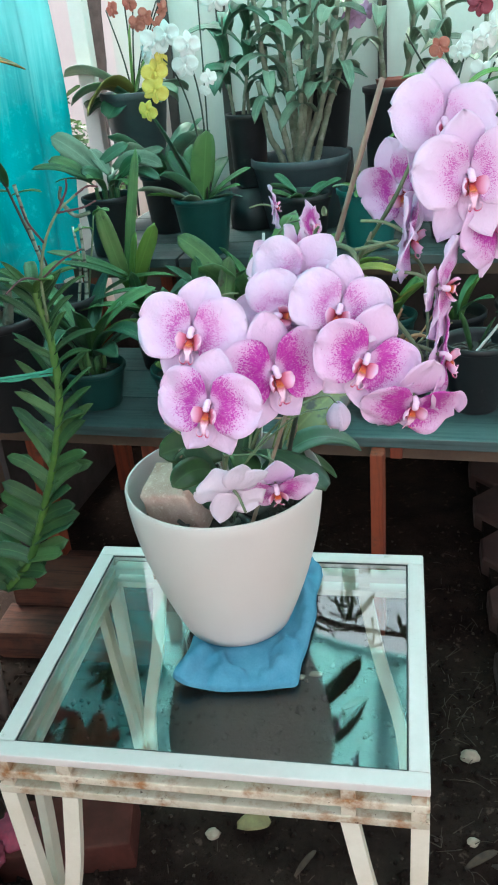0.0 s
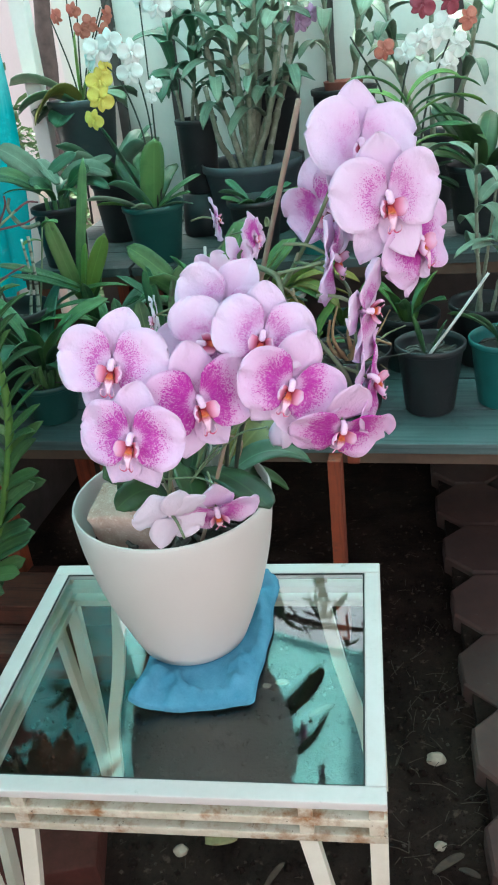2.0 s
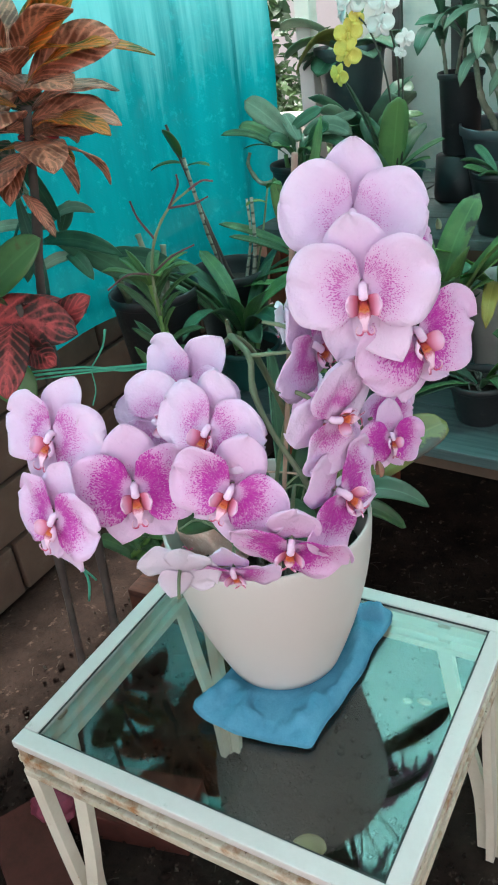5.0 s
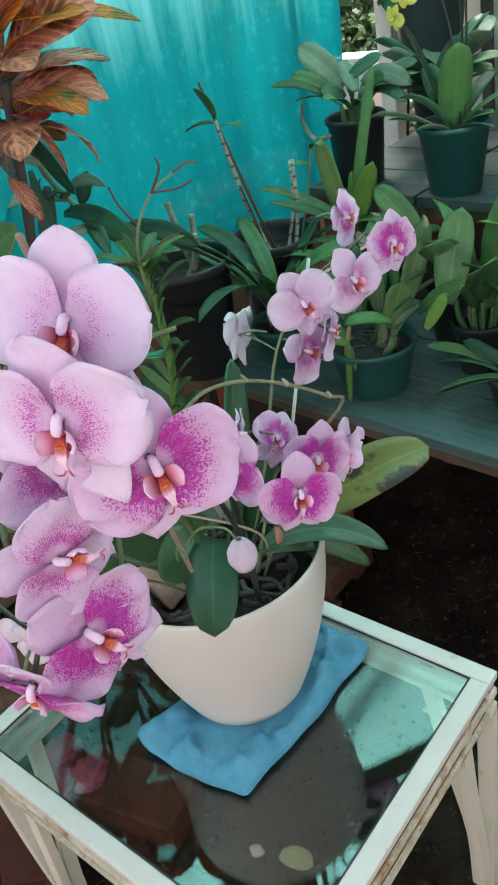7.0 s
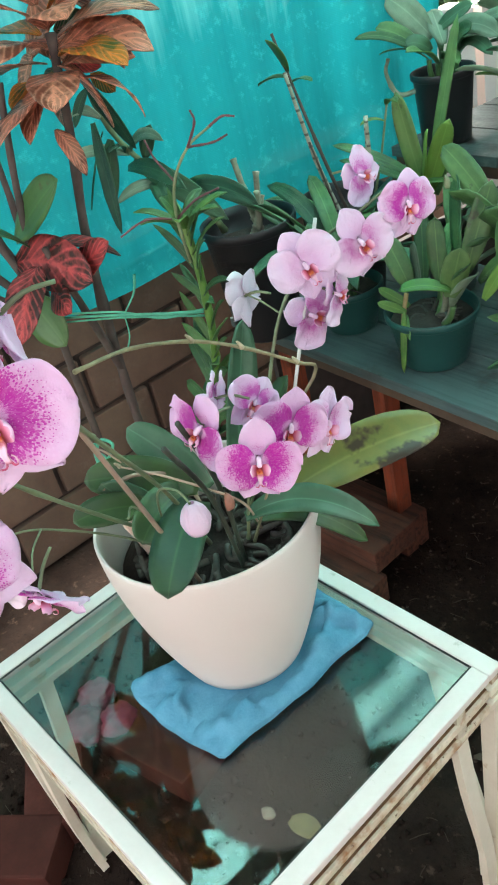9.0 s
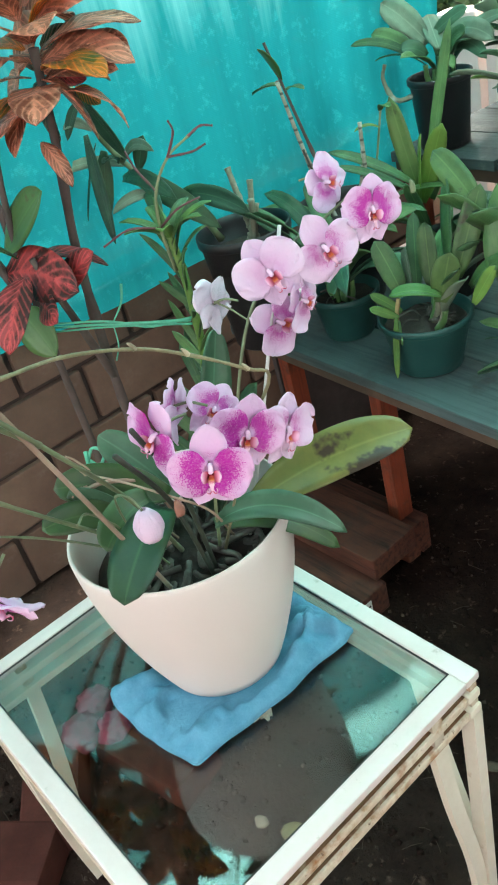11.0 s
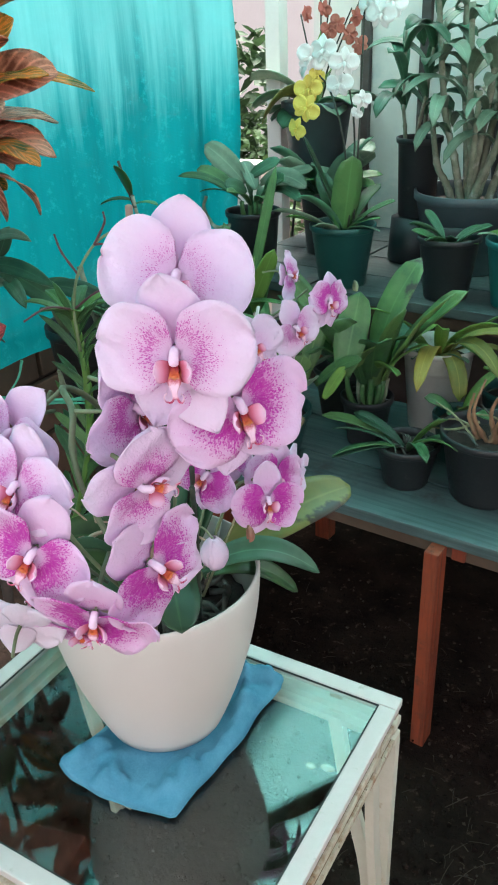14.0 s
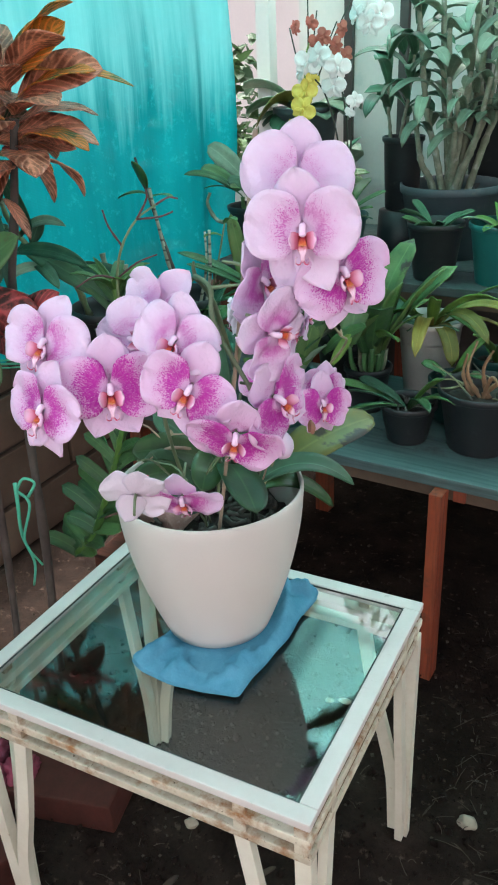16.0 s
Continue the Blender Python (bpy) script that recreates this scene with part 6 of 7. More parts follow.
# big black pot with stubs and a leaning leafy cane
s = pot((-0.606, 0.676, Z1), 0.092, 0.243, M_BLACK, "large tall black plastic pot against the net", rim=0.02)
t = cane_plant(s, "cane orchid stubs with papery banded canes", [(-0.03, 0.02, 0.15, 1), (0.03, 0.02, 0.13, 1), (0.045, 0.0, 0.10, 1), (0.02, 0.03, 0.08, 1)], 23, radius=0.009, knots=5)
t = thing("leaning_orchid", "drooping dark green orchid leaning out of the black pot", "orchid", (s.x, s.y, s.z))
part("stem", tube([(-0.058, -0.016, 0.017), (-0.044, -0.076, 0.114), (-0.088, -0.136, 0.188), (-0.097, -0.186, 0.269), (-0.058, -0.236, 0.376)], (0.007, 0.004), 8, 24, None, 8), M_STEM, t)
for mt, a, b, w, up, face in (
        (L_DARK, (-0.095, -0.216, 0.288), (-0.041, -0.256, 0.108), 0.029, 0.00, (0.2, -0.8, 0.5)),
        (L_DARK, (-0.103, -0.186, 0.250), (-0.139, -0.206, 0.121), 0.035, 0.05, (0.6, -0.6, 0.5)),
        (L_DARK, (-0.052, -0.236, 0.367), (-0.045, -0.176, 0.233), 0.029, 0.05, (0.2, -0.8, 0.5)),
        (L_GREY, (-0.104, -0.156, 0.214), (-0.223, -0.236, 0.212), 0.022, 0.22, (0.2, -0.8, 0.5)),
        (L_DARK, (-0.111, -0.146, 0.197), (0.066, -0.096, 0.085), 0.043, 0.06, (0.2, -0.8, 0.5)),
        (L_DARK, (-0.004, -0.096, 0.145), (0.133, -0.076, 0.113), 0.037, 0.14, (0.2, -0.8, 0.5)),
        (L_ORCHID_TEAL, (-0.087, -0.136, 0.201), (-0.057, -0.126, 0.259), 0.029, 0.02, (0.6, -0.6, 0.5)),
        (L_GREY, (-0.104, -0.156, 0.214), (0.043, -0.176, 0.251), 0.021, 0.30, (0.2, -0.8, 0.5)),
        (L_GREY, (-0.067, -0.216, 0.297), (-0.092, -0.256, 0.310), 0.018, 0.50, (0.2, -0.8, 0.5)),
        (L_DARK, (-0.089, -0.206, 0.269), (-0.177, -0.226, 0.126), 0.017, 0.10, (-0.5, -0.7, 0.5)),
        (L_DARK, (-0.120, -0.156, 0.186), (0.102, -0.196, 0.181), 0.031, 0.15, (0.2, -0.8, 0.5)),
        (L_GREY, (-0.074, -0.126, 0.151), (-0.110, -0.206, 0.138), 0.024, 0.25, (0.2, -0.8, 0.5)),
        (L_DARK, (-0.095, -0.126, 0.157), (0.004, -0.176, 0.124), 0.029, 0.20, (0.6, -0.6, 0.5)),
        (L_DARK, (-0.041, -0.106, 0.133), (0.055, -0.076, 0.142), 0.026, 0.20, (0.2, -0.8, 0.5)),
        (L_DARK, (-0.100, -0.156, 0.220), (-0.089, -0.206, 0.232), 0.026, 0.35, (0.2, -0.8, 0.5)),
        (L_DARK, (-0.065, -0.226, 0.347), (-0.090, -0.256, 0.292), 0.018, 0.20, (0.6, -0.6, 0.5))):
    leaf_to(t, mt, a, b, w, up, face=face, tip=0.5, sharp=0.7)
# thin canes against the net
s = pot((-0.555, 0.895, Z1), 0.090, 0.215, M_BLACK, "black plastic pot beside the net", rim=0.02)
t = thing("bare_orchid", "nearly bare orchid with thin pale and dark canes", "orchid", s)
for a, b, c, r, mt in (((0.02, -0.03, 0), (-0.0, -0.06, 0.13), (-0.01, -0.095, 0.30), 0.0055, M_RINGCANE), ((0.01, 0.0, 0), (-0.02, -0.03, 0.15), (-0.065, -0.06, 0.36), 0.004, M_BARK), ((0.04, 0.0, 0), (0.05, 0.03, 0.10), (0.04, 0.05, 0.18), 0.004, M_RINGCANE),
                         ((0.05, 0.03, 0), (0.07, 0.05, 0.10), (0.09, 0.06, 0.20), 0.003, M_STEM), ((0.01, -0.03, 0.0), (0.02, -0.06, 0.08), (0.01, -0.08, 0.17), 0.003, M_BARK), ((0.06, 0.0, 0), (0.065, 0.02, 0.09), (0.07, 0.02, 0.19), 0.0055, M_RINGCANE)):
    part("cane", tube([a, b, c], (r, r * 0.6), 8, 16, None, 6, 0.15), mt, t)
for base, az, L, w, rise, droop, mt in (((-0.05, -0.05, 0.29), -10, 0.075, 0.030, 70, 20, L_ORCHID), ((-0.05, -0.05, 0.28), -70, 0.07, 0.028, 10, 40, L_ORCHID), ((-0.045, -0.045, 0.27), 70, 0.09, 0.016, 20, 30, L_STRAP), ((0.09, 0.06, 0.2), 60, 0.06, 0.02, 40, 60, L_BRIGHT), ((0.085, 0.055, 0.17), -40, 0.05, 0.018, 30, 60, L_BRIGHT),
                                         ((0.05, -0.03, 0.0), 95, 0.20, 0.03, 35, 50, L_STRAP), ((0.04, -0.04, 0.0), 80, 0.18, 0.032, 25, 40, L_STRAP), ((-0.03, -0.02, 0.0), -60, 0.16, 0.03, 40, 60, L_STRAP), ((0.06, 0.02, 0.0), 110, 0.22, 0.03, 40, 60, L_STRAP)):
    leaf(t, mt, base, az, L, w, rise=rise, droop=droop)
# raised left stand
s = pot((-0.511, 1.195, Z2), 0.064, 0.148, M_BLACK, "tall narrow black plastic pot on the raised stand", foot=0.82)
t = strap_plant(s, "orchid with broad arching grey-green leaves and bare old bulbs", [(L_STRAP, 5, 0.11, 0.028, 50, 70, -170, 170), (L_ORCHID_TEAL, 3, 0.11, 0.030, 62, 80, 60, 220)], 25, bulbs=1, bulb_h=0.05, roots=10)
for mt, a, b, w, up, face in (
        (L_GREY, (-0.016, -0.005, 0.087), (-0.112, -0.025, 0.174), 0.053, 0.12, (0.2, -0.8, 0.5)),
        (L_ORCHID_TEAL, (-0.031, -0.005, 0.063), (-0.099, -0.015, 0.136), 0.043, 0.10, (0.6, -0.6, 0.5)),
        (L_STRAP, (-0.031, -0.025, 0.069), (-0.113, -0.065, 0.123), 0.036, 0.18, (0.2, -0.8, 0.5)),
        (L_GREY, (0.028, -0.005, 0.090), (0.163, -0.035, 0.090), 0.039, 0.32, (0.2, -0.8, 0.5)),
        (L_ORCHID_TEAL, (-0.014, 0.005, 0.096), (0.064, 0.025, 0.140), 0.030, 0.10, (0.2, -0.8, 0.5)),
        (L_STRAP, (-0.023, -0.035, 0.065), (-0.147, -0.095, 0.111), 0.017, 0.25, (0.2, -0.8, 0.5)),
        (L_GREY, (0.051, 0.005, 0.086), (0.159, 0.005, 0.127), 0.026, 0.12, (0.2, -0.8, 0.5)),
        (L_STRAP, (0.049, -0.025, 0.071), (0.120, -0.065, 0.111), 0.036, 0.25, (0.2, -0.8, 0.5)),
        (L_DARK, (0.002, -0.035, 0.070), (-0.031, -0.075, 0.091), 0.032, 0.30, (0.2, -0.8, 0.5)),
        (L_GREY, (0.018, -0.015, 0.076), (-0.037, 0.025, 0.134), 0.038, 0.05, (0.6, -0.6, 0.5)),
        (L_ORCHID_TEAL, (0.041, 0.005, 0.069), (0.158, -0.055, 0.063), 0.027, 0.30, (0.2, -0.8, 0.5))):
    leaf_to(t, mt, a, b, w, up, face=face, tip=0.6)
part("old_bulb", tube([(-0.02, -0.04, 0.0), (-0.07, -0.06, -0.01), (-0.105, -0.055, 0.03), (-0.10, -0.05, 0.06)], (0.006, 0.0035), 7, 14, None, 4), M_CANE, t)
s = pot((-0.425, 1.42, Z2), 0.062, 0.160, M_BLACK, "black plastic pot behind the strap-leaved orchid")
strap_plant(s, "leafy orchid with broad grey-green leaves", [(L_GREY, 6, 0.18, 0.060, 60, 55, -170, 170), (L_ORCHID_TEAL, 5, 0.17, 0.056, 68, 45, -120, 120), (L_STRAP, 5, 0.17, 0.034, 45, 60, -150, 150), (L_DARK, 5, 0.15, 0.04, 30, 50, -170, 170)], 51, spread=0.03)
# tall stand
s = pot((-0.262, 1.168, Z3), 0.072, 0.140, M_GREENPOT, "dark green plastic pot holding white and yellow orchids")
t = strap_plant(s, "white-flowered moth orchid with broad upright leaves", [(L_ORCHID, 3, 0.17, 0.055, 60, 40, 120, 240), (L_GREY, 3, 0.15, 0.030, 30, 45, -110, 120)], 26, roots=14)
for mt, tip_at, w, up, tl in ((L_STRAP, (0.035, -0.035, 0.175), 0.068, 0.02, 0), (L_ORCHID, (-0.10, -0.01, 0.215), 0.060, 0.04, 15), (L_STRAP, (0.13, -0.02, 0.085), 0.030, 0.12, 20), (L_STRAP, (0.105, -0.04, 0.05), 0.026, 0.15, 10), (L_BRIGHT, (-0.13, -0.03, 0.035), 0.034, 0.12, 20), (L_ORCHID_TEAL, (-0.085, -0.06, 0.085), 0.05, 0.3, 20)):
    leaf_to(t, mt, Vector((0, 0, 0)), Vector(tip_at), w, up, tilt=tl, tip=0.6)
for pts in ([(0, 0, 0), (0.005, 0.0, 0.16), (-0.03, -0.01, 0.30), (-0.09, -0.02, 0.36)], [(0.012, 0.0, 0), (0.02, 0.01, 0.20), (0.0, 0.0, 0.33), (-0.05, 0.0, 0.37)], [(0.02, 0.01, 0), (0.03, 0.01, 0.22), (0.035, 0.01, 0.45)]):
    part("flower_stem", tube(pts, (0.0026, 0.0018), 6, 16), M_DARKSTEM, t)
for (x, y, z), sz, mt, az in (((-0.105, -0.03, 0.365), 0.062, P_WHITE, 20), ((-0.075, -0.035, 0.38), 0.060, P_WHITE, -10), ((-0.13, -0.02, 0.345), 0.052, P_WHITE, -50), ((-0.030, -0.03, 0.355), 0.060, P_WHITE, 30), ((-0.040, -0.03, 0.315), 0.058, P_WHITE, 0), ((0.012, -0.03, 0.285), 0.040, P_WHITE, 40), ((0.000, -0.03, 0.26), 0.026, P_WHITE, 0),
                               ((-0.112, -0.03, 0.305), 0.058, P_YELLOW, 20), ((-0.115, -0.035, 0.268), 0.060, P_YELLOW, 10), ((-0.140, -0.03, 0.225), 0.050, P_YELLOW, -20), ((-0.095, -0.02, 0.33), 0.04, P_YELLOW, 60),
                               ((0.02, 0.02, 0.47), 0.07, P_WHITE, 10), ((0.05, 0.02, 0.46), 0.065, P_WHITE, 40), ((0.035, 0.0, 0.44), 0.06, P_WHITE, 0), ((0.0, 0.01, 0.455), 0.055, P_WHITE, -30)):
    mini_flower(t, (x + 0.04, y, z), az, 0, sz * 1.05, mt, random.Random(int(x * 1000)).uniform(-40, 40))
s = pot((-0.012, 1.160, Z3), 0.064, 0.135, M_BLACK, "black plastic pot on the tall stand")
strap_plant(s, "small orchid with short leaves", [(L_DARK, 5, 0.09, 0.024, 50, 50, -160, 160), (L_STRAP, 3, 0.08, 0.03, 40, 40, -90, 90)], 27, roots=12)
s = pot((0.142, 1.165, Z3), 0.074, 0.140, M_TEALPOT, "teal plastic pot on the tall stand")
strap_plant(s, "bright green orchid with a drooping pale stem", [(L_BRIGHT, 6, 0.11, 0.028, 55, 60, -160, 160), (L_GREY, 3, 0.12, 0.026, 60, 50, -90, 120)], 28)
s = pot((-0.045, 1.415, Z3), 0.128, 0.185, M_GREYPOT, "wide grey-black tub of cane orchids on the tall stand", rim=0.022)
cane_plant(s, "tall cane orchid with thick papery canes and arching grey-green leaves", [(-0.10, -0.03, 0.46, 0), (-0.06, 0.02, 0.62, 0), (-0.02, -0.04, 0.42, 0), (0.05, -0.02, 0.52, 0), (0.12, -0.02, 0.44, 0), (0.16, 0.03, 0.56, 0), (-0.09, -0.06, 0.22, 1), (0.02, -0.07, 0.25, 1), (0.09, -0.05, 0.28, 1), (0.07, 0.05, 0.60, 0)], 29, leaf_len=0.18, leaf_w=0.030, leaves=8, radius=0.0095, leafy_part=0.6)
t = thing("plant_stand", "small black wire plant stand under a pot", "plant stand", (-0.533, 1.60, Z2))
for k in range(4):
    a = radians(45 + 90 * k)
    part("leg", tube([(0.075 * math.cos(a), 0.075 * math.sin(a), 0.0), (0.06 * math.cos(a), 0.06 * math.sin(a), 0.166)], 0.004, 6), M_BLACK, t)
part("ring", tube([(0.063 * math.cos(radians(30 * k)), 0.063 * math.sin(radians(30 * k)), 0.166) for k in range(13)], 0.004, 6, 36), M_BLACK, t)
s = pot((-0.533, 1.60, Z2 + 0.1705), 0.094, 0.188, M_GREYPOT, "dark grey pot of flowering orchids on a wire stand", rim=0.02)
t = strap_plant(s, "orange-flowered moth orchid with broad grey-green leaves", [(L_GREY, 3, 0.17, 0.080, 42, 85, 20, 170), (L_DARK, 3, 0.15, 0.070, 20, 70, -160, -20)], 30)
for mt, tip_at, w, up, tl in ((L_GREY, (-0.19, -0.03, 0.085), 0.085, 0.35, 20), (L_ORCHID_TEAL, (-0.17, -0.06, 0.01), 0.085, 0.45, 15), (L_YELLOW, (-0.10, -0.13, -0.015), 0.085, 0.75, 25), (L_DARK, (-0.15, 0.02, -0.03), 0.07, 0.35, 0), (L_BRIGHT, (0.02, -0.02, 0.20), 0.05, 0.05, 60), (L_BRIGHT, (0.06, -0.04, 0.11), 0.05, 0.25, 40), (L_ORCHID_TEAL, (0.14, -0.05, 0.02), 0.07, 0.4, 0)):
    leaf_to(t, mt, Vector((0, 0, 0)), Vector(tip_at), w, up, tilt=tl, tip=0.6)
for dx, dy, hh in ((-0.03, 0, 0.24), (0.02, 0.01, 0.28), (0.06, 0.0, 0.25), (0.0, 0.02, 0.32), (0.08, 0.02, 0.3)):
    part("flower_stem", tube([(0, 0, 0), (dx * 0.6, dy, hh * 0.5), (dx * 1.6, dy, hh)], (0.0028, 0.002), 6, 12), M_DARKSTEM, t)
for x, y, z, az in ((0.04, -0.02, 0.20, 0), (0.065, -0.02, 0.215, 20), (0.10, -0.02, 0.19, 40), (0.02, 0.0, 0.25, -20), (0.11, 0.0, 0.23, 60), (-0.03, 0.0, 0.24, -30), (0.125, -0.01, 0.165, 30)):
    mini_flower(t, (x, y, z), az, -10, 0.048, P_ORANGE, x * 900)
s = pot((-0.185, 1.44, 0.80), 0.052, 0.185, M_BLACK, "square-shouldered black pot with long leaves", foot=0.85)
tagged(part("upturned_pot", lathe([(0.062, 0), (0.066, 0.008), (0.06, 0.106), (0.0, 0.1085)], 24), M_BLACK), "upturned black pot used as a riser", "plant pot").location = (-0.185, 1.44, Z3)
cane_plant(s, "orchid with arching dark leaves", [(-0.04, -0.02, 0.26, 0), (0.03, 0.0, 0.32, 0), (0.0, 0.03, 0.22, 0)], 31, leaf_len=0.17, leaf_w=0.034, radius=0.005, leaf_mat=L_ORCHID_TEAL)
s = pot((0.01, 1.60, 0.86), 0.075, 0.20, M_BLACK, "dark grey pot at the back of the stand")
tagged(part("upturned_pot", lathe([(0.075, 0), (0.079, 0.008), (0.07, 0.166), (0.0, 0.1685)], 24), M_BLACK), "upturned black pot used as a riser", "plant pot").location = (0.01, 1.60, Z3)
cane_plant(s, "tall dendrobium with grey-green leaves", [(-0.06, 0.0, 0.34, 0), (0.02, 0.02, 0.42, 0), (0.08, -0.02, 0.36, 0)], 32, leaf_len=0.18, leaf_w=0.036, radius=0.008)
s = pot((0.20, 1.50, Z3), 0.082, 0.33, M_BLACK, "tall black pot with a reddish inner pot", foot=0.85)
tagged(part("clay_pot", lathe([(0.04, 0), (0.05, 0.07), (0.052, 0.075), (0.045, 0.075), (0.04, 0.03), (0, 0.03)], 24), M_REDPOT), "small terracotta pot set in a black pot", "plant pot").location = (s.x, s.y, s.z)
t = cane_plant(s, "cane orchid with a lilac flower", [(0.05, -0.02, 0.30, 0), (-0.04, 0.0, 0.36, 0)], 33, leaf_len=0.16, leaf_w=0.032)
mini_flower(t, (-0.10, -0.06, 0.22), 0, 0, 0.06, P_LILAC)
mini_flower(t, (-0.07, -0.06, 0.235), 20, 0, 0.05, P_LILAC)
# right end of the tall stand
s = pot((0.345, 1.22, Z3), 0.075, 0.15, M_BLACK, "black plastic pot on the tall stand")
t = strap_plant(s, "white-flowered orchid with arching strap leaves over dark ones", [(L_ORCHID, 7, 0.13, 0.046, 20, 70, -170, 170), (L_DARK, 5, 0.12, 0.040, 50, 60, -120, 170)], 34)
rnd = random.Random(61)
part("stem", tube([(0, 0, 0), (0.004, -0.005, 0.09), (0.0, -0.01, 0.18)], (0.007, 0.005), 8, 12, None, 8), M_CANE, t)
for k in range(16):
    az = (78 if k % 2 else 258) + rnd.uniform(-38, 38)
    leaf(t, L_STRAP if k % 3 else L_BRIGHT, (0.002, -0.006, 0.05 + 0.009 * k), az, rnd.uniform(0.15, 0.21), 0.023, rise=30 + 2.2 * k, droop=rnd.uniform(70, 120), fold=0.35, tip=0.5, twist=rnd.uniform(-30, 30))
for pts in ([(0, 0, 0), (-0.01, 0.03, 0.18), (0.03, 0.08, 0.33)], [(0.02, 0, 0), (0.05, 0.03, 0.18), (0.12, 0.1, 0.34)], [(0.01, 0, 0), (-0.05, 0.02, 0.2), (-0.12, 0.0, 0.33)]):
    part("flower_stem", tube(pts, (0.003, 0.002), 6, 14), M_DARKSTEM, t)
for x, y, z, az, mt, sz in ((0.03, 0.06, 0.30, 0, P_WHITE, 0.06), (0.06, 0.06, 0.31, 30, P_WHITE, 0.06), (0.0, 0.06, 0.28, -30, P_WHITE, 0.055), (0.05, 0.06, 0.235, 0, P_WHITE, 0.06), (0.10, 0.06, 0.25, 30, P_WHITE, 0.06), (0.085, 0.06, 0.33, 0, P_WHITE, 0.06), (0.12, 0.06, 0.29, 10, P_WHITE, 0.055),
                            (0.04, 0.06, 0.375, 0, P_CRIMSON, 0.06), (0.10, 0.06, 0.38, 20, P_CRIMSON, 0.06), (-0.045, 0.04, 0.295, -10, P_ORANGE, 0.05), (0.14, 0.06, 0.34, 20, P_ORANGE, 0.05)):
    mini_flower(t, (x, y, z), az, 0, sz, mt, x * 800)
s = pot((0.52, 1.25, Z3), 0.08, 0.16, M_BLACK, "black plastic pot on the tall stand")
strap_plant(s, "leafy orchid with broad dark leaves", [(L_ORCHID, 8, 0.20, 0.06, 60, 50, -180, 180), (L_STRAP, 4, 0.2, 0.04, 70, 50, -100, 100)], 35)
s = pot((0.72, 1.3, Z3), 0.08, 0.16, M_BLACK, "black plastic pot on the tall stand")
cane_plant(s, "cane orchid with grey-green leaves", [(-0.08, 0.0, 0.4, 0), (0.02, 0.02, 0.5, 0), (0.06, -0.04, 0.36, 0)], 36)
s = pot((0.42, 1.52, Z3), 0.085, 0.2, M_BLACK, "black plastic pot by the wall")
cane_plant(s, "arching cane orchid with long leaves", [(-0.12, -0.04, 0.42, 0), (0.0, 0.02, 0.5, 0), (0.12, -0.05, 0.42, 0)], 37, leaf_len=0.2, leaf_w=0.04)


# ---------------- left side: vanda, croton, ties ----------------
def vanda():
    t = thing("vanda_orchid", "upright vanda orchid with two ranks of short strap leaves", "orchid")
    line = [(-0.352, 0.355, 0.845), (-0.340, 0.352, 0.77), (-0.345, 0.35, 0.66), (-0.375, 0.35, 0.55), (-0.42, 0.35, 0.435), (-0.48, 0.355, 0.31), (-0.535, 0.36, 0.25)]
    part("stem", tube(line, (0.006, 0.008), 9, 60, None, 34), L_BRIGHT, t)
    pts = spline(line, 104)
    rnd = random.Random(3)
    for k in range(3, 104, 4):
        p = pts[k]
        s = k / 104
        L = 0.078 + 0.022 * math.sin(s * 3.1) + rnd.uniform(-0.006, 0.006)
        for az, tl in ((78, 52), (258, -52)):
            d = aim(az + rnd.uniform(-24, 24), 44 - 20 * s + rnd.uniform(-14, 12))
            foot = p + Vector((0, 0, rnd.uniform(-0.006, 0.006)))
            leaf_to(t, L_VANDA if rnd.random() < 0.75 else L_STRAP, foot, foot + d * L * rnd.uniform(0.8, 1.15), 0.012 + 0.018 * min(1.0, max(0.0, 1.9 * s - 0.5)), rnd.uniform(0.04, 0.2), tilt=tl + rnd.uniform(-28, 22), fold=0.35, tip=0.35 + 0.35 * min(1.0, 1.5 * s), root=0.85, nu=9, sharp=0.9 if s < 0.5 else 0.55)
    for k in range(7):
        leaf(t, L_BRIGHT if k % 2 else L_VANDA, (-0.352, 0.355, 0.835), 51 * k, 0.085, 0.021, rise=50, droop=50, fold=0.4, tip=0.6, nu=8)
    spike = [(-0.33, 0.335, 0.80), (-0.322, 0.325, 0.87), (-0.305, 0.325, 0.925), (-0.285, 0.345, 0.965), (-0.262, 0.37, 0.985)]
    part("spent_flower_stem", tube(spike, (0.0026, 0.0016), 7, 20, None, 6), M_STEM, t, "spent flower stem with reddish stubs")
    for a, b, c in ((spike[3], (-0.268, 0.352, 0.995), (-0.262, 0.345, 1.012)), (spike[3], (-0.25, 0.36, 0.968), (-0.232, 0.372, 0.975)), (spike[2], (-0.318, 0.312, 0.958), (-0.322, 0.306, 0.985)), (spike[1], (-0.29, 0.34, 0.895), (-0.265, 0.365, 0.905)), (spike[1], (-0.33, 0.28, 0.885), (-0.34, 0.24, 0.875)), (spike[4], (-0.245, 0.38, 0.995), (-0.232, 0.39, 0.992))):
        part("stub", tube([a, b, c], (0.0017, 0.0012), 6, 8, None, 4), M_CRIMSONSTEM, t)


M_CRIMSONSTEM = surface("reddish_stub", (0.16, 0.05, 0.055), (0.09, 0.035, 0.04), 0.6, 40.0, 220.0, 0.3)
vanda()


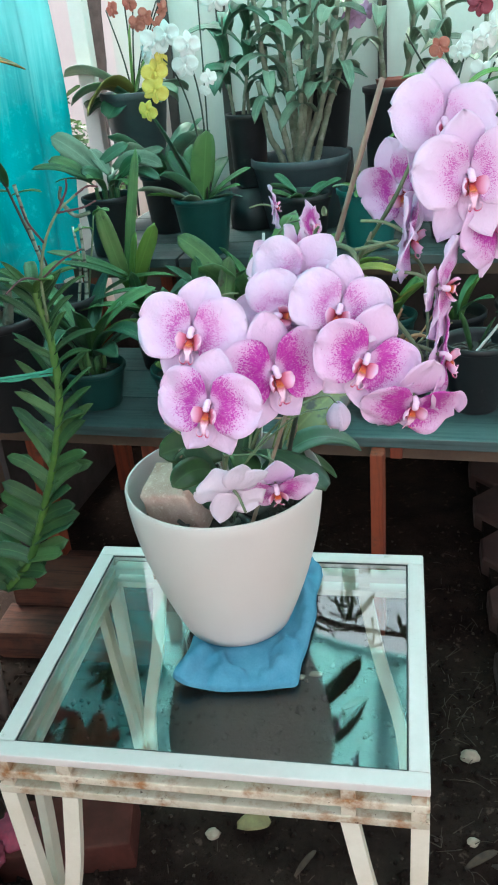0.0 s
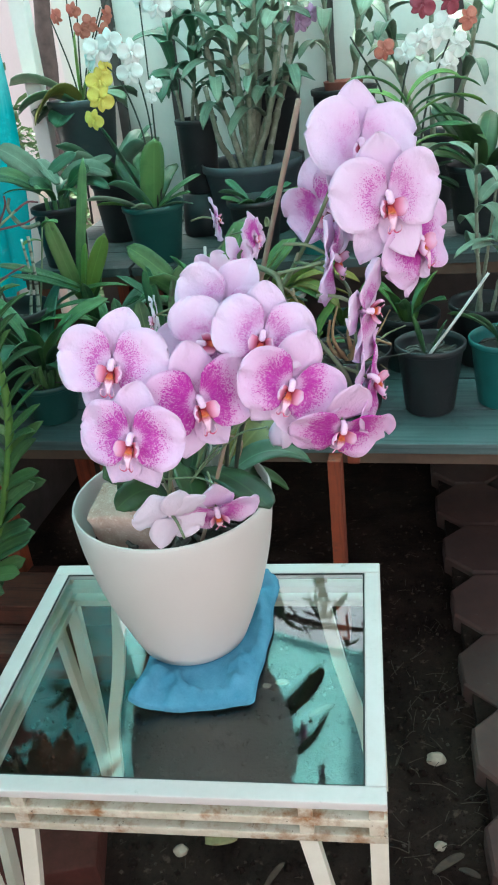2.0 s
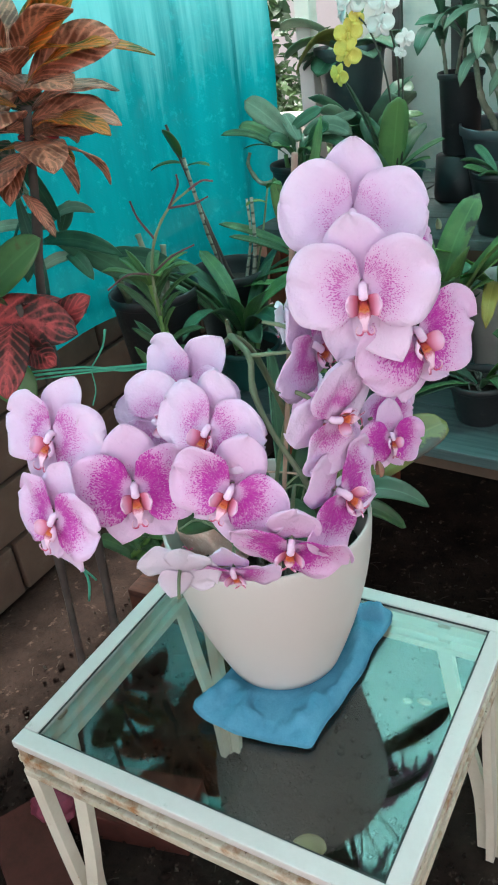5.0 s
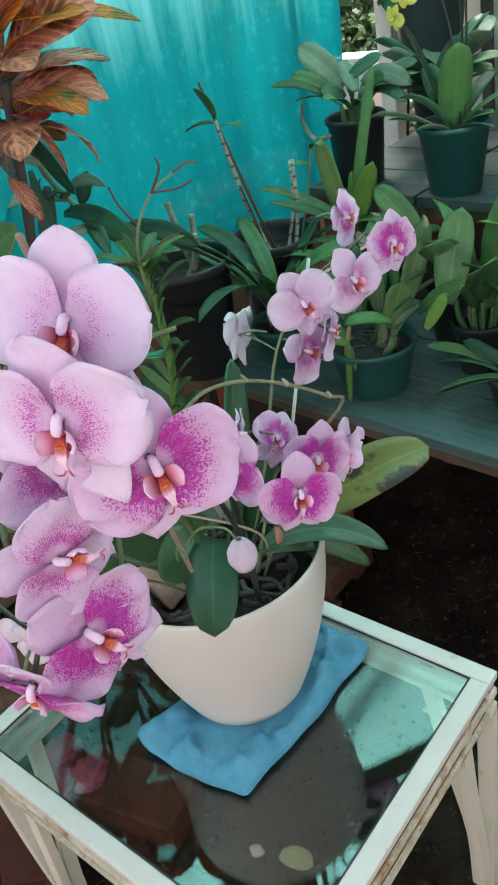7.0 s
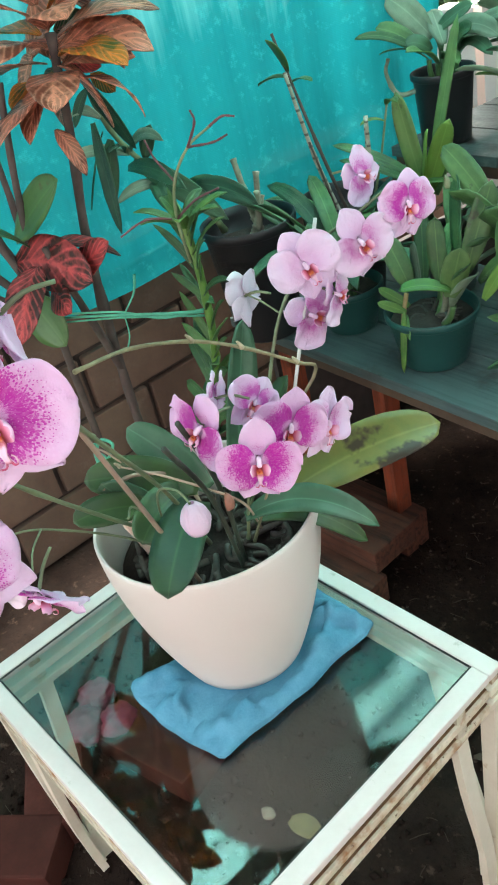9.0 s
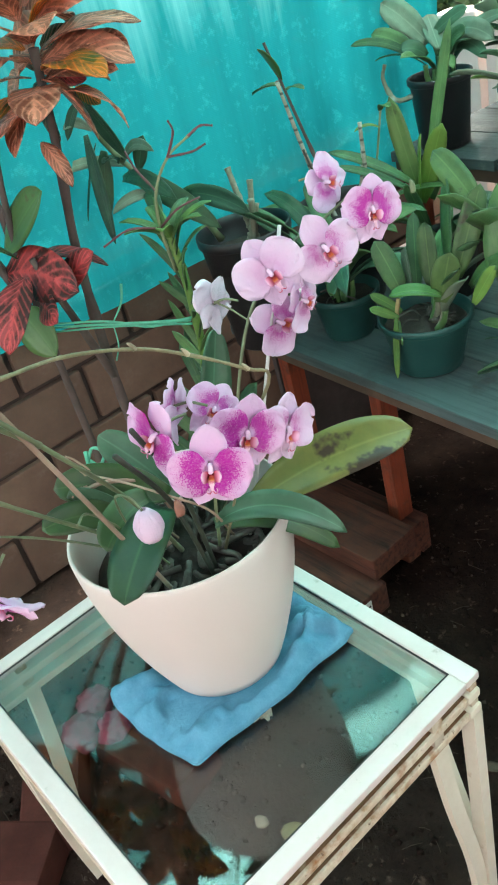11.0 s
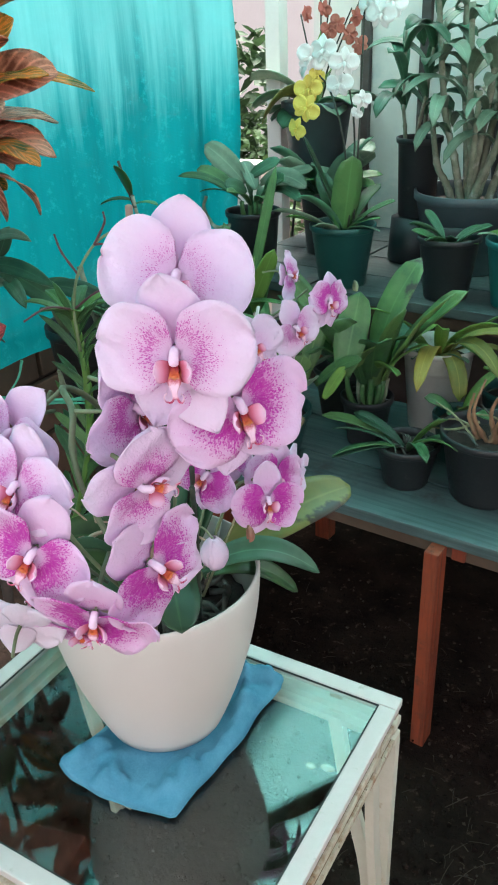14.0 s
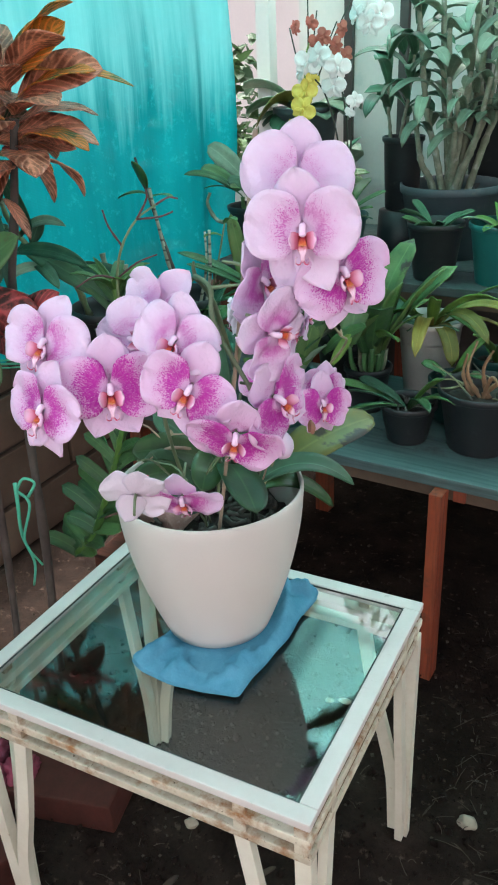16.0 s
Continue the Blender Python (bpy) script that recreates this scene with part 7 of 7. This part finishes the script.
def croton():
    t = thing("croton", "croton shrub with bronze, orange and red patterned leaves", "shrub")
    part("trunk", tube([(-0.56, 0.27, -0.01), (-0.545, 0.28, 0.3), (-0.53, 0.275, 0.6), (-0.525, 0.285, 0.82), (-0.50, 0.30, 0.98), (-0.475, 0.305, 1.12)], (0.010, 0.006), 9, 30, None, 4, 0.15), M_BARK, t)
    part("branch", tube([(-0.60, 0.20, -0.01), (-0.58, 0.21, 0.35), (-0.555, 0.20, 0.7), (-0.53, 0.20, 0.9), (-0.50, 0.22, 1.08)], (0.008, 0.005), 8, 30, None, 4, 0.15), M_BARK, t)
    part("branch", tube([(-0.53, 0.275, 0.6), (-0.50, 0.23, 0.74), (-0.475, 0.19, 0.86)], (0.008, 0.005), 8, 14), M_BARK, t)
    rnd = random.Random(8)
    C = Vector((-0.475, 0.30, 1.10))
    mats = (L_CROTON, L_CROTON, L_CROTON_O, L_CROTON)
    for k in range(24):
        az = k * 137.5
        z = -0.05 + 0.17 * k / 24
        leaf(t, mats[k % 4], tuple(C + Vector((0, 0, z)) + aim(az) * 0.012), az, rnd.uniform(0.12, 0.155), rnd.uniform(0.052, 0.074), rise=5 + 60 * k / 24, droop=rnd.uniform(50, 95), fold=0.06, tip=0.5, root=0.15, twist=rnd.uniform(-25, 25), wave=0.03, sharp=0.85, nu=15, nv=7)
    leaf_to(t, L_CROTON_O, (-0.47, 0.32, 1.19), (-0.337, 0.447, 1.158), 0.048, 0.12, tilt=15, root=0.15, sharp=0.8, nu=17, nv=7)
    leaf_to(t, L_CROTON, (-0.47, 0.32, 1.15), (-0.36, 0.40, 1.185), 0.075, 0.2, tilt=50, root=0.15, sharp=0.8, nu=17, nv=7)
    leaf_to(t, L_CROTON_O, (-0.47, 0.31, 1.18), (-0.40, 0.37, 1.255), 0.078, 0.1, tilt=40, root=0.15, sharp=0.8, nu=17, nv=7)
    leaf_to(t, L_CROTON, (-0.475, 0.31, 1.10), (-0.385, 0.400, 1.072), 0.070, 0.25, tilt=25, root=0.15, sharp=0.8, nu=17, nv=7)
    leaf_to(t, L_CROTON, (-0.475, 0.31, 1.09), (-0.43, 0.42, 1.10), 0.05, 0.2, tilt=10, root=0.15, sharp=0.8, nu=17, nv=7)
    leaf_to(t, L_CROTON, (-0.475, 0.30, 1.08), (-0.45, 0.345, 0.985), 0.078, 0.35, tilt=0, root=0.15, sharp=0.8, nu=17, nv=7)
    leaf_to(t, L_CROTON, (-0.48, 0.28, 1.06), (-0.47, 0.22, 1.0), 0.05, 0.3, tilt=0, root=0.15, sharp=0.8, nu=17, nv=7)
    leaf_to(t, L_CROTON, (-0.50, 0.28, 1.00), (-0.46, 0.285, 0.935), 0.030, 0.2, tilt=0, root=0.15, sharp=0.8, label="small drooping leaf")
    for cx, cy, cz in ((-0.60, 0.02, 1.52), (-0.60, 0.25, 1.60), (-0.62, -0.20, 1.46), (-0.61, 0.10, 1.30), (-0.64, -0.10, 1.28), (-0.65, -0.34, 1.30)):
        part("branch", tube([(-0.553, 0.20, 0.72), (-0.60, (0.20 + cy) / 2, (0.72 + cz) / 2 - 0.02), (cx, cy, cz)], (0.006, 0.004), 8, 20, None, 5, 0.15), M_BARK, t)
        for k in range(15):
            az = k * 137.5
            leaf(t, mats[k % 4], (cx, cy, cz - 0.10 + 0.14 * k / 15), az, rnd.uniform(0.12, 0.165), rnd.uniform(0.055, 0.075), rise=5 + 55 * k / 15, droop=rnd.uniform(50, 90), fold=0.08, tip=0.5, root=0.15, twist=rnd.uniform(-25, 25), wave=0.03, sharp=0.85, nu=15, nv=7)
    for mt, a, b, w, up, face in (
            (L_CROTON, (-0.602, 0.330, 1.087), (-0.519, 0.360, 1.173), 0.064, 0.05, (0.2, -0.8, 0.5)),
            (L_CROTON, (-0.560, 0.340, 1.083), (-0.433, 0.400, 1.065), 0.035, 0.12, (0.2, -0.8, 0.5)),
            (L_CROTON, (-0.493, 0.380, 1.093), (-0.420, 0.420, 1.087), 0.052, 0.10, (0.2, -0.8, 0.5)),
            (L_CROTON_D, (-0.558, 0.340, 1.063), (-0.616, 0.360, 0.973), 0.078, 0.10, (0.2, -0.8, 0.5)),
            (L_CROTON_O, (-0.499, 0.360, 1.052), (-0.475, 0.380, 1.024), 0.024, 0.12, (0.2, -0.8, 0.5)),
            (L_CROTON, (-0.574, 0.320, 1.089), (-0.650, 0.320, 1.028), 0.044, 0.10, (0.2, -0.8, 0.5)),
            (L_CROTON_D, (-0.561, 0.360, 1.112), (-0.523, 0.400, 1.115), 0.040, 0.15, (0.2, -0.8, 0.5)),
            (L_CROTON_R, (-0.552, 0.350, 1.069), (-0.494, 0.380, 1.059), 0.027, 0.10, (0.2, -0.8, 0.5)),
            (L_CROTON_R, (-0.573, 0.180, 0.825), (-0.380, 0.200, 0.820), 0.080, 0.16, (0.2, -0.8, 0.5)),
            (L_CROTON_R, (-0.478, 0.200, 0.789), (-0.377, 0.240, 0.864), 0.049, 0.05, (0.2, -0.8, 0.5)),
            (L_CROTON_G, (-0.561, 0.190, 0.861), (-0.426, 0.220, 0.955), 0.063, 0.05, (0.2, -0.8, 0.5)),
            (L_CROTON_G, (-0.548, 0.170, 0.770), (-0.478, 0.170, 0.707), 0.069, 0.15, (0.2, -0.8, 0.5)),
            (L_CROTON_R, (-0.484, 0.180, 0.791), (-0.398, 0.160, 0.786), 0.045, 0.20, (0.2, -0.8, 0.5)),
            (L_CROTON_G, (-0.48, 0.17, 0.87), (-0.50, 0.09, 0.92), 0.07, 0.22, (0, 0, 1)), (L_CROTON_R, (-0.475, 0.17, 0.84), (-0.44, 0.09, 0.76), 0.07, 0.22, (0, 0, 1)), (L_CROTON_R, (-0.475, 0.20, 0.86), (-0.435, 0.285, 0.815), 0.062, 0.22, (0, 0, 1))):
        leaf_to(t, mt, a, b, w, up, root=0.2, fold=0.12, sharp=0.7, nu=17, nv=7, face=face)


croton()


def ties():
    t = thing("garden_tie", "green plastic tie strung between the croton and the vanda", "garden tie")
    part("band", tube([(-0.50, 0.19, 0.742), (-0.44, 0.24, 0.735), (-0.38, 0.30, 0.722), (-0.345, 0.345, 0.712)], (0.0022, 0.0032), 6, 16), M_TIE, t)
    part("band", tube([(-0.50, 0.185, 0.750), (-0.43, 0.25, 0.738), (-0.385, 0.295, 0.716), (-0.342, 0.348, 0.716)], (0.0018, 0.0022), 6, 16), M_TIE, t)
    part("band", tube([(-0.50, 0.19, 0.734), (-0.44, 0.245, 0.728), (-0.39, 0.29, 0.720), (-0.345, 0.345, 0.705)], (0.0015, 0.0022), 6, 16), M_TIE, t)
    part("loose_end", tube([(-0.425, 0.255, 0.733), (-0.405, 0.27, 0.765), (-0.395, 0.275, 0.795)], (0.0012, 0.0022), 6, 10), M_TIE, t)
    part("loose_end", tube([(-0.425, 0.255, 0.733), (-0.42, 0.25, 0.70), (-0.425, 0.24, 0.675)], (0.0010, 0.0014), 6, 10), M_TIE, t)
    t = thing("garden_tie", "knotted green plastic string hanging from a branch", "garden tie")
    part("strand", tube([(-0.455, 0.145, 0.545), (-0.452, 0.14, 0.51), (-0.458, 0.142, 0.44), (-0.448, 0.15, 0.38), (-0.455, 0.145, 0.33)], (0.004, 0.002), 6, 20), M_TIE, t)
    part("strand", tube([(-0.455, 0.145, 0.53), (-0.44, 0.155, 0.50), (-0.452, 0.14, 0.43), (-0.44, 0.16, 0.37)], (0.003, 0.002), 6, 20), M_TIE, t)
    part("loop", tube([(-0.455, 0.145, 0.53), (-0.445, 0.155, 0.55), (-0.43, 0.165, 0.54), (-0.44, 0.155, 0.515)], 0.0028, 6, 16), M_TIE, t)


ties()


# ---------------- under the bench and on the soil ----------------
def timbers():
    for k, (lo, hi, label) in enumerate((((-0.63, 0.515, 0.075), (-0.235, 0.64, 0.128), "red-brown timber beam lying under the bench"), ((-0.65, 0.43, 0.0), (-0.225, 0.53, 0.070), "dark red-brown timber beam lying on the soil"), ((-0.62, 0.645, 0.0), (-0.27, 0.72, 0.085), "weathered timber offcut under the bench"))):
        bm = boxed(lo, hi, 0.004)
        bmesh.ops.subdivide_edges(bm, edges=[e for e in bm.edges if e.calc_length() > 0.3], cuts=10, use_grid_fill=True)
        for v in bm.verts:
            v.co += Vector((0, noise.noise(v.co * 7) * 0.004, noise.noise(v.co * 9 + Vector((3, 0, 0))) * 0.003))
        ob = tagged(part("timber", bm, M_TIMBER, None, "", False), label, "timber")
        if k == 1:
            part("label", boxed((-0.2245, 0.452, 0.018), (-0.223, 0.482, 0.058)), M_LABEL, ob, "small white printed label", False)
            for i in range(3):
                part("print", boxed((-0.2229, 0.456, 0.026 + 0.009 * i), (-0.2222, 0.478, 0.030 + 0.009 * i)), M_INK, ob, "", False)


timbers()


def block_wall():
    wall = structure("wall_left", boxed((-1.10, -1.6, -0.02), (-0.962, 1.62, 0.63)), M_MORTAR, "low wall of brown blocks below the shade net", "wall")
    bw, bh, j = 0.30, 0.150, 0.014
    me = mesh_of("block", boxed((0, 0, 0), (0.02, bw - j, bh - j), 0.004))
    me.materials.append(M_BLOCK)
    for row in range(4):
        for k in range(12):
            ob = new("block", me)
            ob.parent = wall
            ob.location = (-0.966, -1.6 + k * bw + (bw / 2 if row % 2 else 0) - 0.1, 0.006 + row * bh)


block_wall()


def pavers():
    base = structure("pavement", boxed((0.42, -1.4, -0.02), (2.6, 2.0, 0.030)), M_SOIL, "sandy bed below the pavers", "pavement")
    r, h = 0.104, 0.045
    bm = bmesh.new()
    ring = [(r * math.cos(radians(22.5 + 45 * k)), r * math.sin(radians(22.5 + 45 * k))) for k in range(8)]
    lo = [bm.verts.new((x, y, 0)) for x, y in ring]
    mid = [bm.verts.new((x, y, h - 0.005)) for x, y in ring]
    up = [bm.verts.new((x * 0.95, y * 0.95, h)) for x, y in ring]
    for a, b in ((lo, mid), (mid, up)):
        for k in range(8):
            bm.faces.new((a[k], a[(k + 1) % 8], b[(k + 1) % 8], b[k]))
    bm.faces.new(up)
    bm.faces.new(lo[::-1])
    big = mesh_of("paver", bm)
    big.materials.append(M_PAVER)
    small = mesh_of("paver", boxed((-0.037, -0.037, 0), (0.037, 0.037, h - 0.002), 0.004))
    small.materials.append(M_PAVER)
    rnd = random.Random(2)
    step = 0.198
    for i in range(6):
        for k in range(12):
            x, y = 0.50 + i * step, -0.75 + k * step
            ob = new("paver", big)
            ob.parent = base
            ob.matrix_basis = pose(x + rnd.uniform(-0.003, 0.003), y + rnd.uniform(-0.003, 0.003), -0.003 + rnd.uniform(-0.004, 0.004), rnd.uniform(-1.2, 1.2), rnd.uniform(-1.2, 1.2), rnd.uniform(-2, 2))
            ob = new("paver", small)
            ob.parent = base
            ob.matrix_basis = pose(x + step / 2, y + step / 2, -0.003, rnd.uniform(-1, 1), rnd.uniform(-1, 1), 45)


pavers()


def scatter():
    rnd = random.Random(4)
    def stone(at, size, label, material=M_STONE):
        bm = bmesh.new()
        bmesh.ops.create_icosphere(bm, subdivisions=3, radius=1.0)
        for v in bm.verts:
            v.co *= 1 + 0.28 * noise.noise(v.co * 1.6 + Vector(at) * 20)
            v.co = Vector((v.co.x * size[0], v.co.y * size[1], v.co.z * size[2]))
        ob = tagged(part("stone", bm, material), label, "stone", "stones on the soil")
        ob.location = (at[0], at[1], size[2] * 0.45)
    stone((0.342, 0.245, 0), (0.017, 0.012, 0.012), "small pale angular stone on the soil")
    stone((0.335, 0.075, 0), (0.010, 0.008, 0.007), "small brown pebble on the soil")
    stone((0.325, -0.03, 0), (0.009, 0.008, 0.006), "small brown pebble on the soil")
    stone((-0.085, 0.045, 0), (0.012, 0.010, 0.008), "small brown stone below the table")
    stone((0.02, 0.42, 0), (0.009, 0.006, 0.005), "small pale pebble below the bench")
    stone((0.05, 0.43, 0), (0.013, 0.007, 0.006), "small pale pebble below the bench")
    for a, b, w, mt, label in (((-0.045, 0.058, 0.012), (0.010, 0.070, 0.014), 0.036, M_DRYLEAF, "yellow fallen leaf on the soil below the table"), ((0.32, 0.02, 0.012), (0.37, 0.05, 0.020), 0.014, M_LITTER, "curled dry leaf on the soil"), ((0.36, 0.03, 0.012), (0.39, 0.01, 0.022), 0.011, M_LITTER, "curled dry leaf on the soil"),
                                ((-0.06, -0.11, 0.012), (-0.045, -0.06, 0.022), 0.012, M_LITTER, "curled dry leaf on the soil"), ((0.11, 0.33, 0.01), (0.16, 0.36, 0.015), 0.018, M_LITTER, "curled dry leaf on the soil"), ((0.06, -0.02, 0.01), (0.09, 0.02, 0.022), 0.010, M_LITTER, "curled dry leaf on the soil")):
        ob = leaf_to(None, mt, a, b, w, 0.15, name="fallen_leaf", thick=0.001)
        tagged(ob, label, "leaf", "fallen leaves")
    bm = bmesh.new()
    for _ in range(420):
        x, y = rnd.uniform(-0.75, 0.6), rnd.uniform(-0.5, 0.9)
        a, L = rnd.uniform(0, 6.28), rnd.uniform(0.006, 0.035)
        z = 0.006 + rnd.uniform(0, 0.004)
        d = Vector((math.cos(a), math.sin(a), rnd.uniform(-0.1, 0.2))) * L
        p = Vector((x, y, z))
        tube([p, p + d * 0.5 + Vector((0, 0, rnd.uniform(0, 0.004))), p + d], (0.0008, 0.0005), 3, 2, bm)
    for _ in range(260):
        x, y = rnd.uniform(0.27, 0.62), rnd.uniform(-0.35, 0.5)
        a, L = rnd.uniform(0, 6.28), rnd.uniform(0.01, 0.05)
        p, d = Vector((x, y, 0.006 + rnd.uniform(0, 0.006))), Vector((math.cos(a), math.sin(a), rnd.uniform(-0.1, 0.25))) * L
        tube([p, p + d * 0.5 + Vector((rnd.uniform(-0.003, 0.003), rnd.uniform(-0.003, 0.003), rnd.uniform(0, 0.005))), p + d], (0.0010, 0.0005), 3, 3, bm)
    for _ in range(600):
        x, y = rnd.uniform(-0.75, 0.6), rnd.uniform(-0.5, 1.0)
        s = rnd.uniform(0.0015, 0.005)
        q = Euler((rnd.uniform(0, 3), rnd.uniform(0, 3), 0)).to_matrix()
        vs = [bm.verts.new(Vector((x, y, 0.005)) + q @ Vector(v) * s) for v in ((1, 0, 0), (0, 1, 0), (-1, 0, 0), (0, -0.8, 0.3), (0, 0, 1), (0, 0, -0.6))]
        for f in ((0, 1, 4), (1, 2, 4), (2, 3, 4), (3, 0, 4), (1, 0, 5), (2, 1, 5), (3, 2, 5), (0, 3, 5)):
            bm.faces.new([vs[k] for k in f])
    tagged(part("litter", bm, M_LITTER, None, "", False), "fine dry twigs, straw and crumbs on the soil", "litter", "", "stuff")
    bm = bmesh.new()
    for _ in range(2600):
        x, y = rnd.uniform(-0.7, 0.62), rnd.uniform(-0.55, 0.75)
        s = rnd.uniform(0.002, 0.009) * rnd.choice((0.6, 0.8, 1.0, 1.4))
        q = Euler((rnd.uniform(0, 3), rnd.uniform(0, 3), rnd.uniform(0, 3))).to_matrix()
        vs = [bm.verts.new(Vector((x, y, 0.002)) + q @ Vector(v) * s * rnd.uniform(0.7, 1.2)) for v in ((1, 0, 0), (0, 1, 0), (-1, 0, 0), (0, -1, 0), (0, 0, 0.8), (0, 0, -0.8))]
        for f in ((0, 1, 4), (1, 2, 4), (2, 3, 4), (3, 0, 4), (1, 0, 5), (2, 1, 5), (3, 2, 5), (0, 3, 5)):
            bm.faces.new([vs[k] for k in f])
    tagged(part("soil_clods", bm, M_SOIL, None, "", True), "small dark clods of damp soil", "soil", "", "stuff")
    for at, turn in (((-0.315, 0.0, 0.028), 12), ((-0.40, -0.16, 0.028), -30), ((-0.36, -0.30, 0.028), 40)):
        bm = boxed((-0.11, -0.052, -0.032), (0.11, 0.052, 0.032), 0.005)
        ob = tagged(part("brick", bm, M_REDBRICK, None, "", False), "dark red clay brick lying on the soil", "brick", "bricks on the soil")
        ob.matrix_basis = pose(*at, 2, -2, turn)
    for at, r in (((-0.435, -0.07, 0.0), 0.04), ((-0.395, -0.025, 0.0), 0.035), ((-0.475, -0.02, 0.0), 0.035)):
        t = thing("cockscomb", "dusty magenta cockscomb bloom low on the soil", "flower", at, "low magenta blooms")
        part("stalk", tube([(0, 0, -0.005), (0.002, 0, 0.02), (0, 0, 0.05)], 0.003, 6, 6), M_STEM, t)
        bm = bmesh.new()
        bmesh.ops.create_icosphere(bm, subdivisions=4, radius=r)
        for v in bm.verts:
            v.co *= 1 + 0.22 * noise.noise(v.co * 90) + 0.1 * noise.noise(v.co * 200)
            v.co.z = v.co.z * 0.7 + 0.055
        part("bloom", bm, M_PINKFLOWER, t)


scatter()
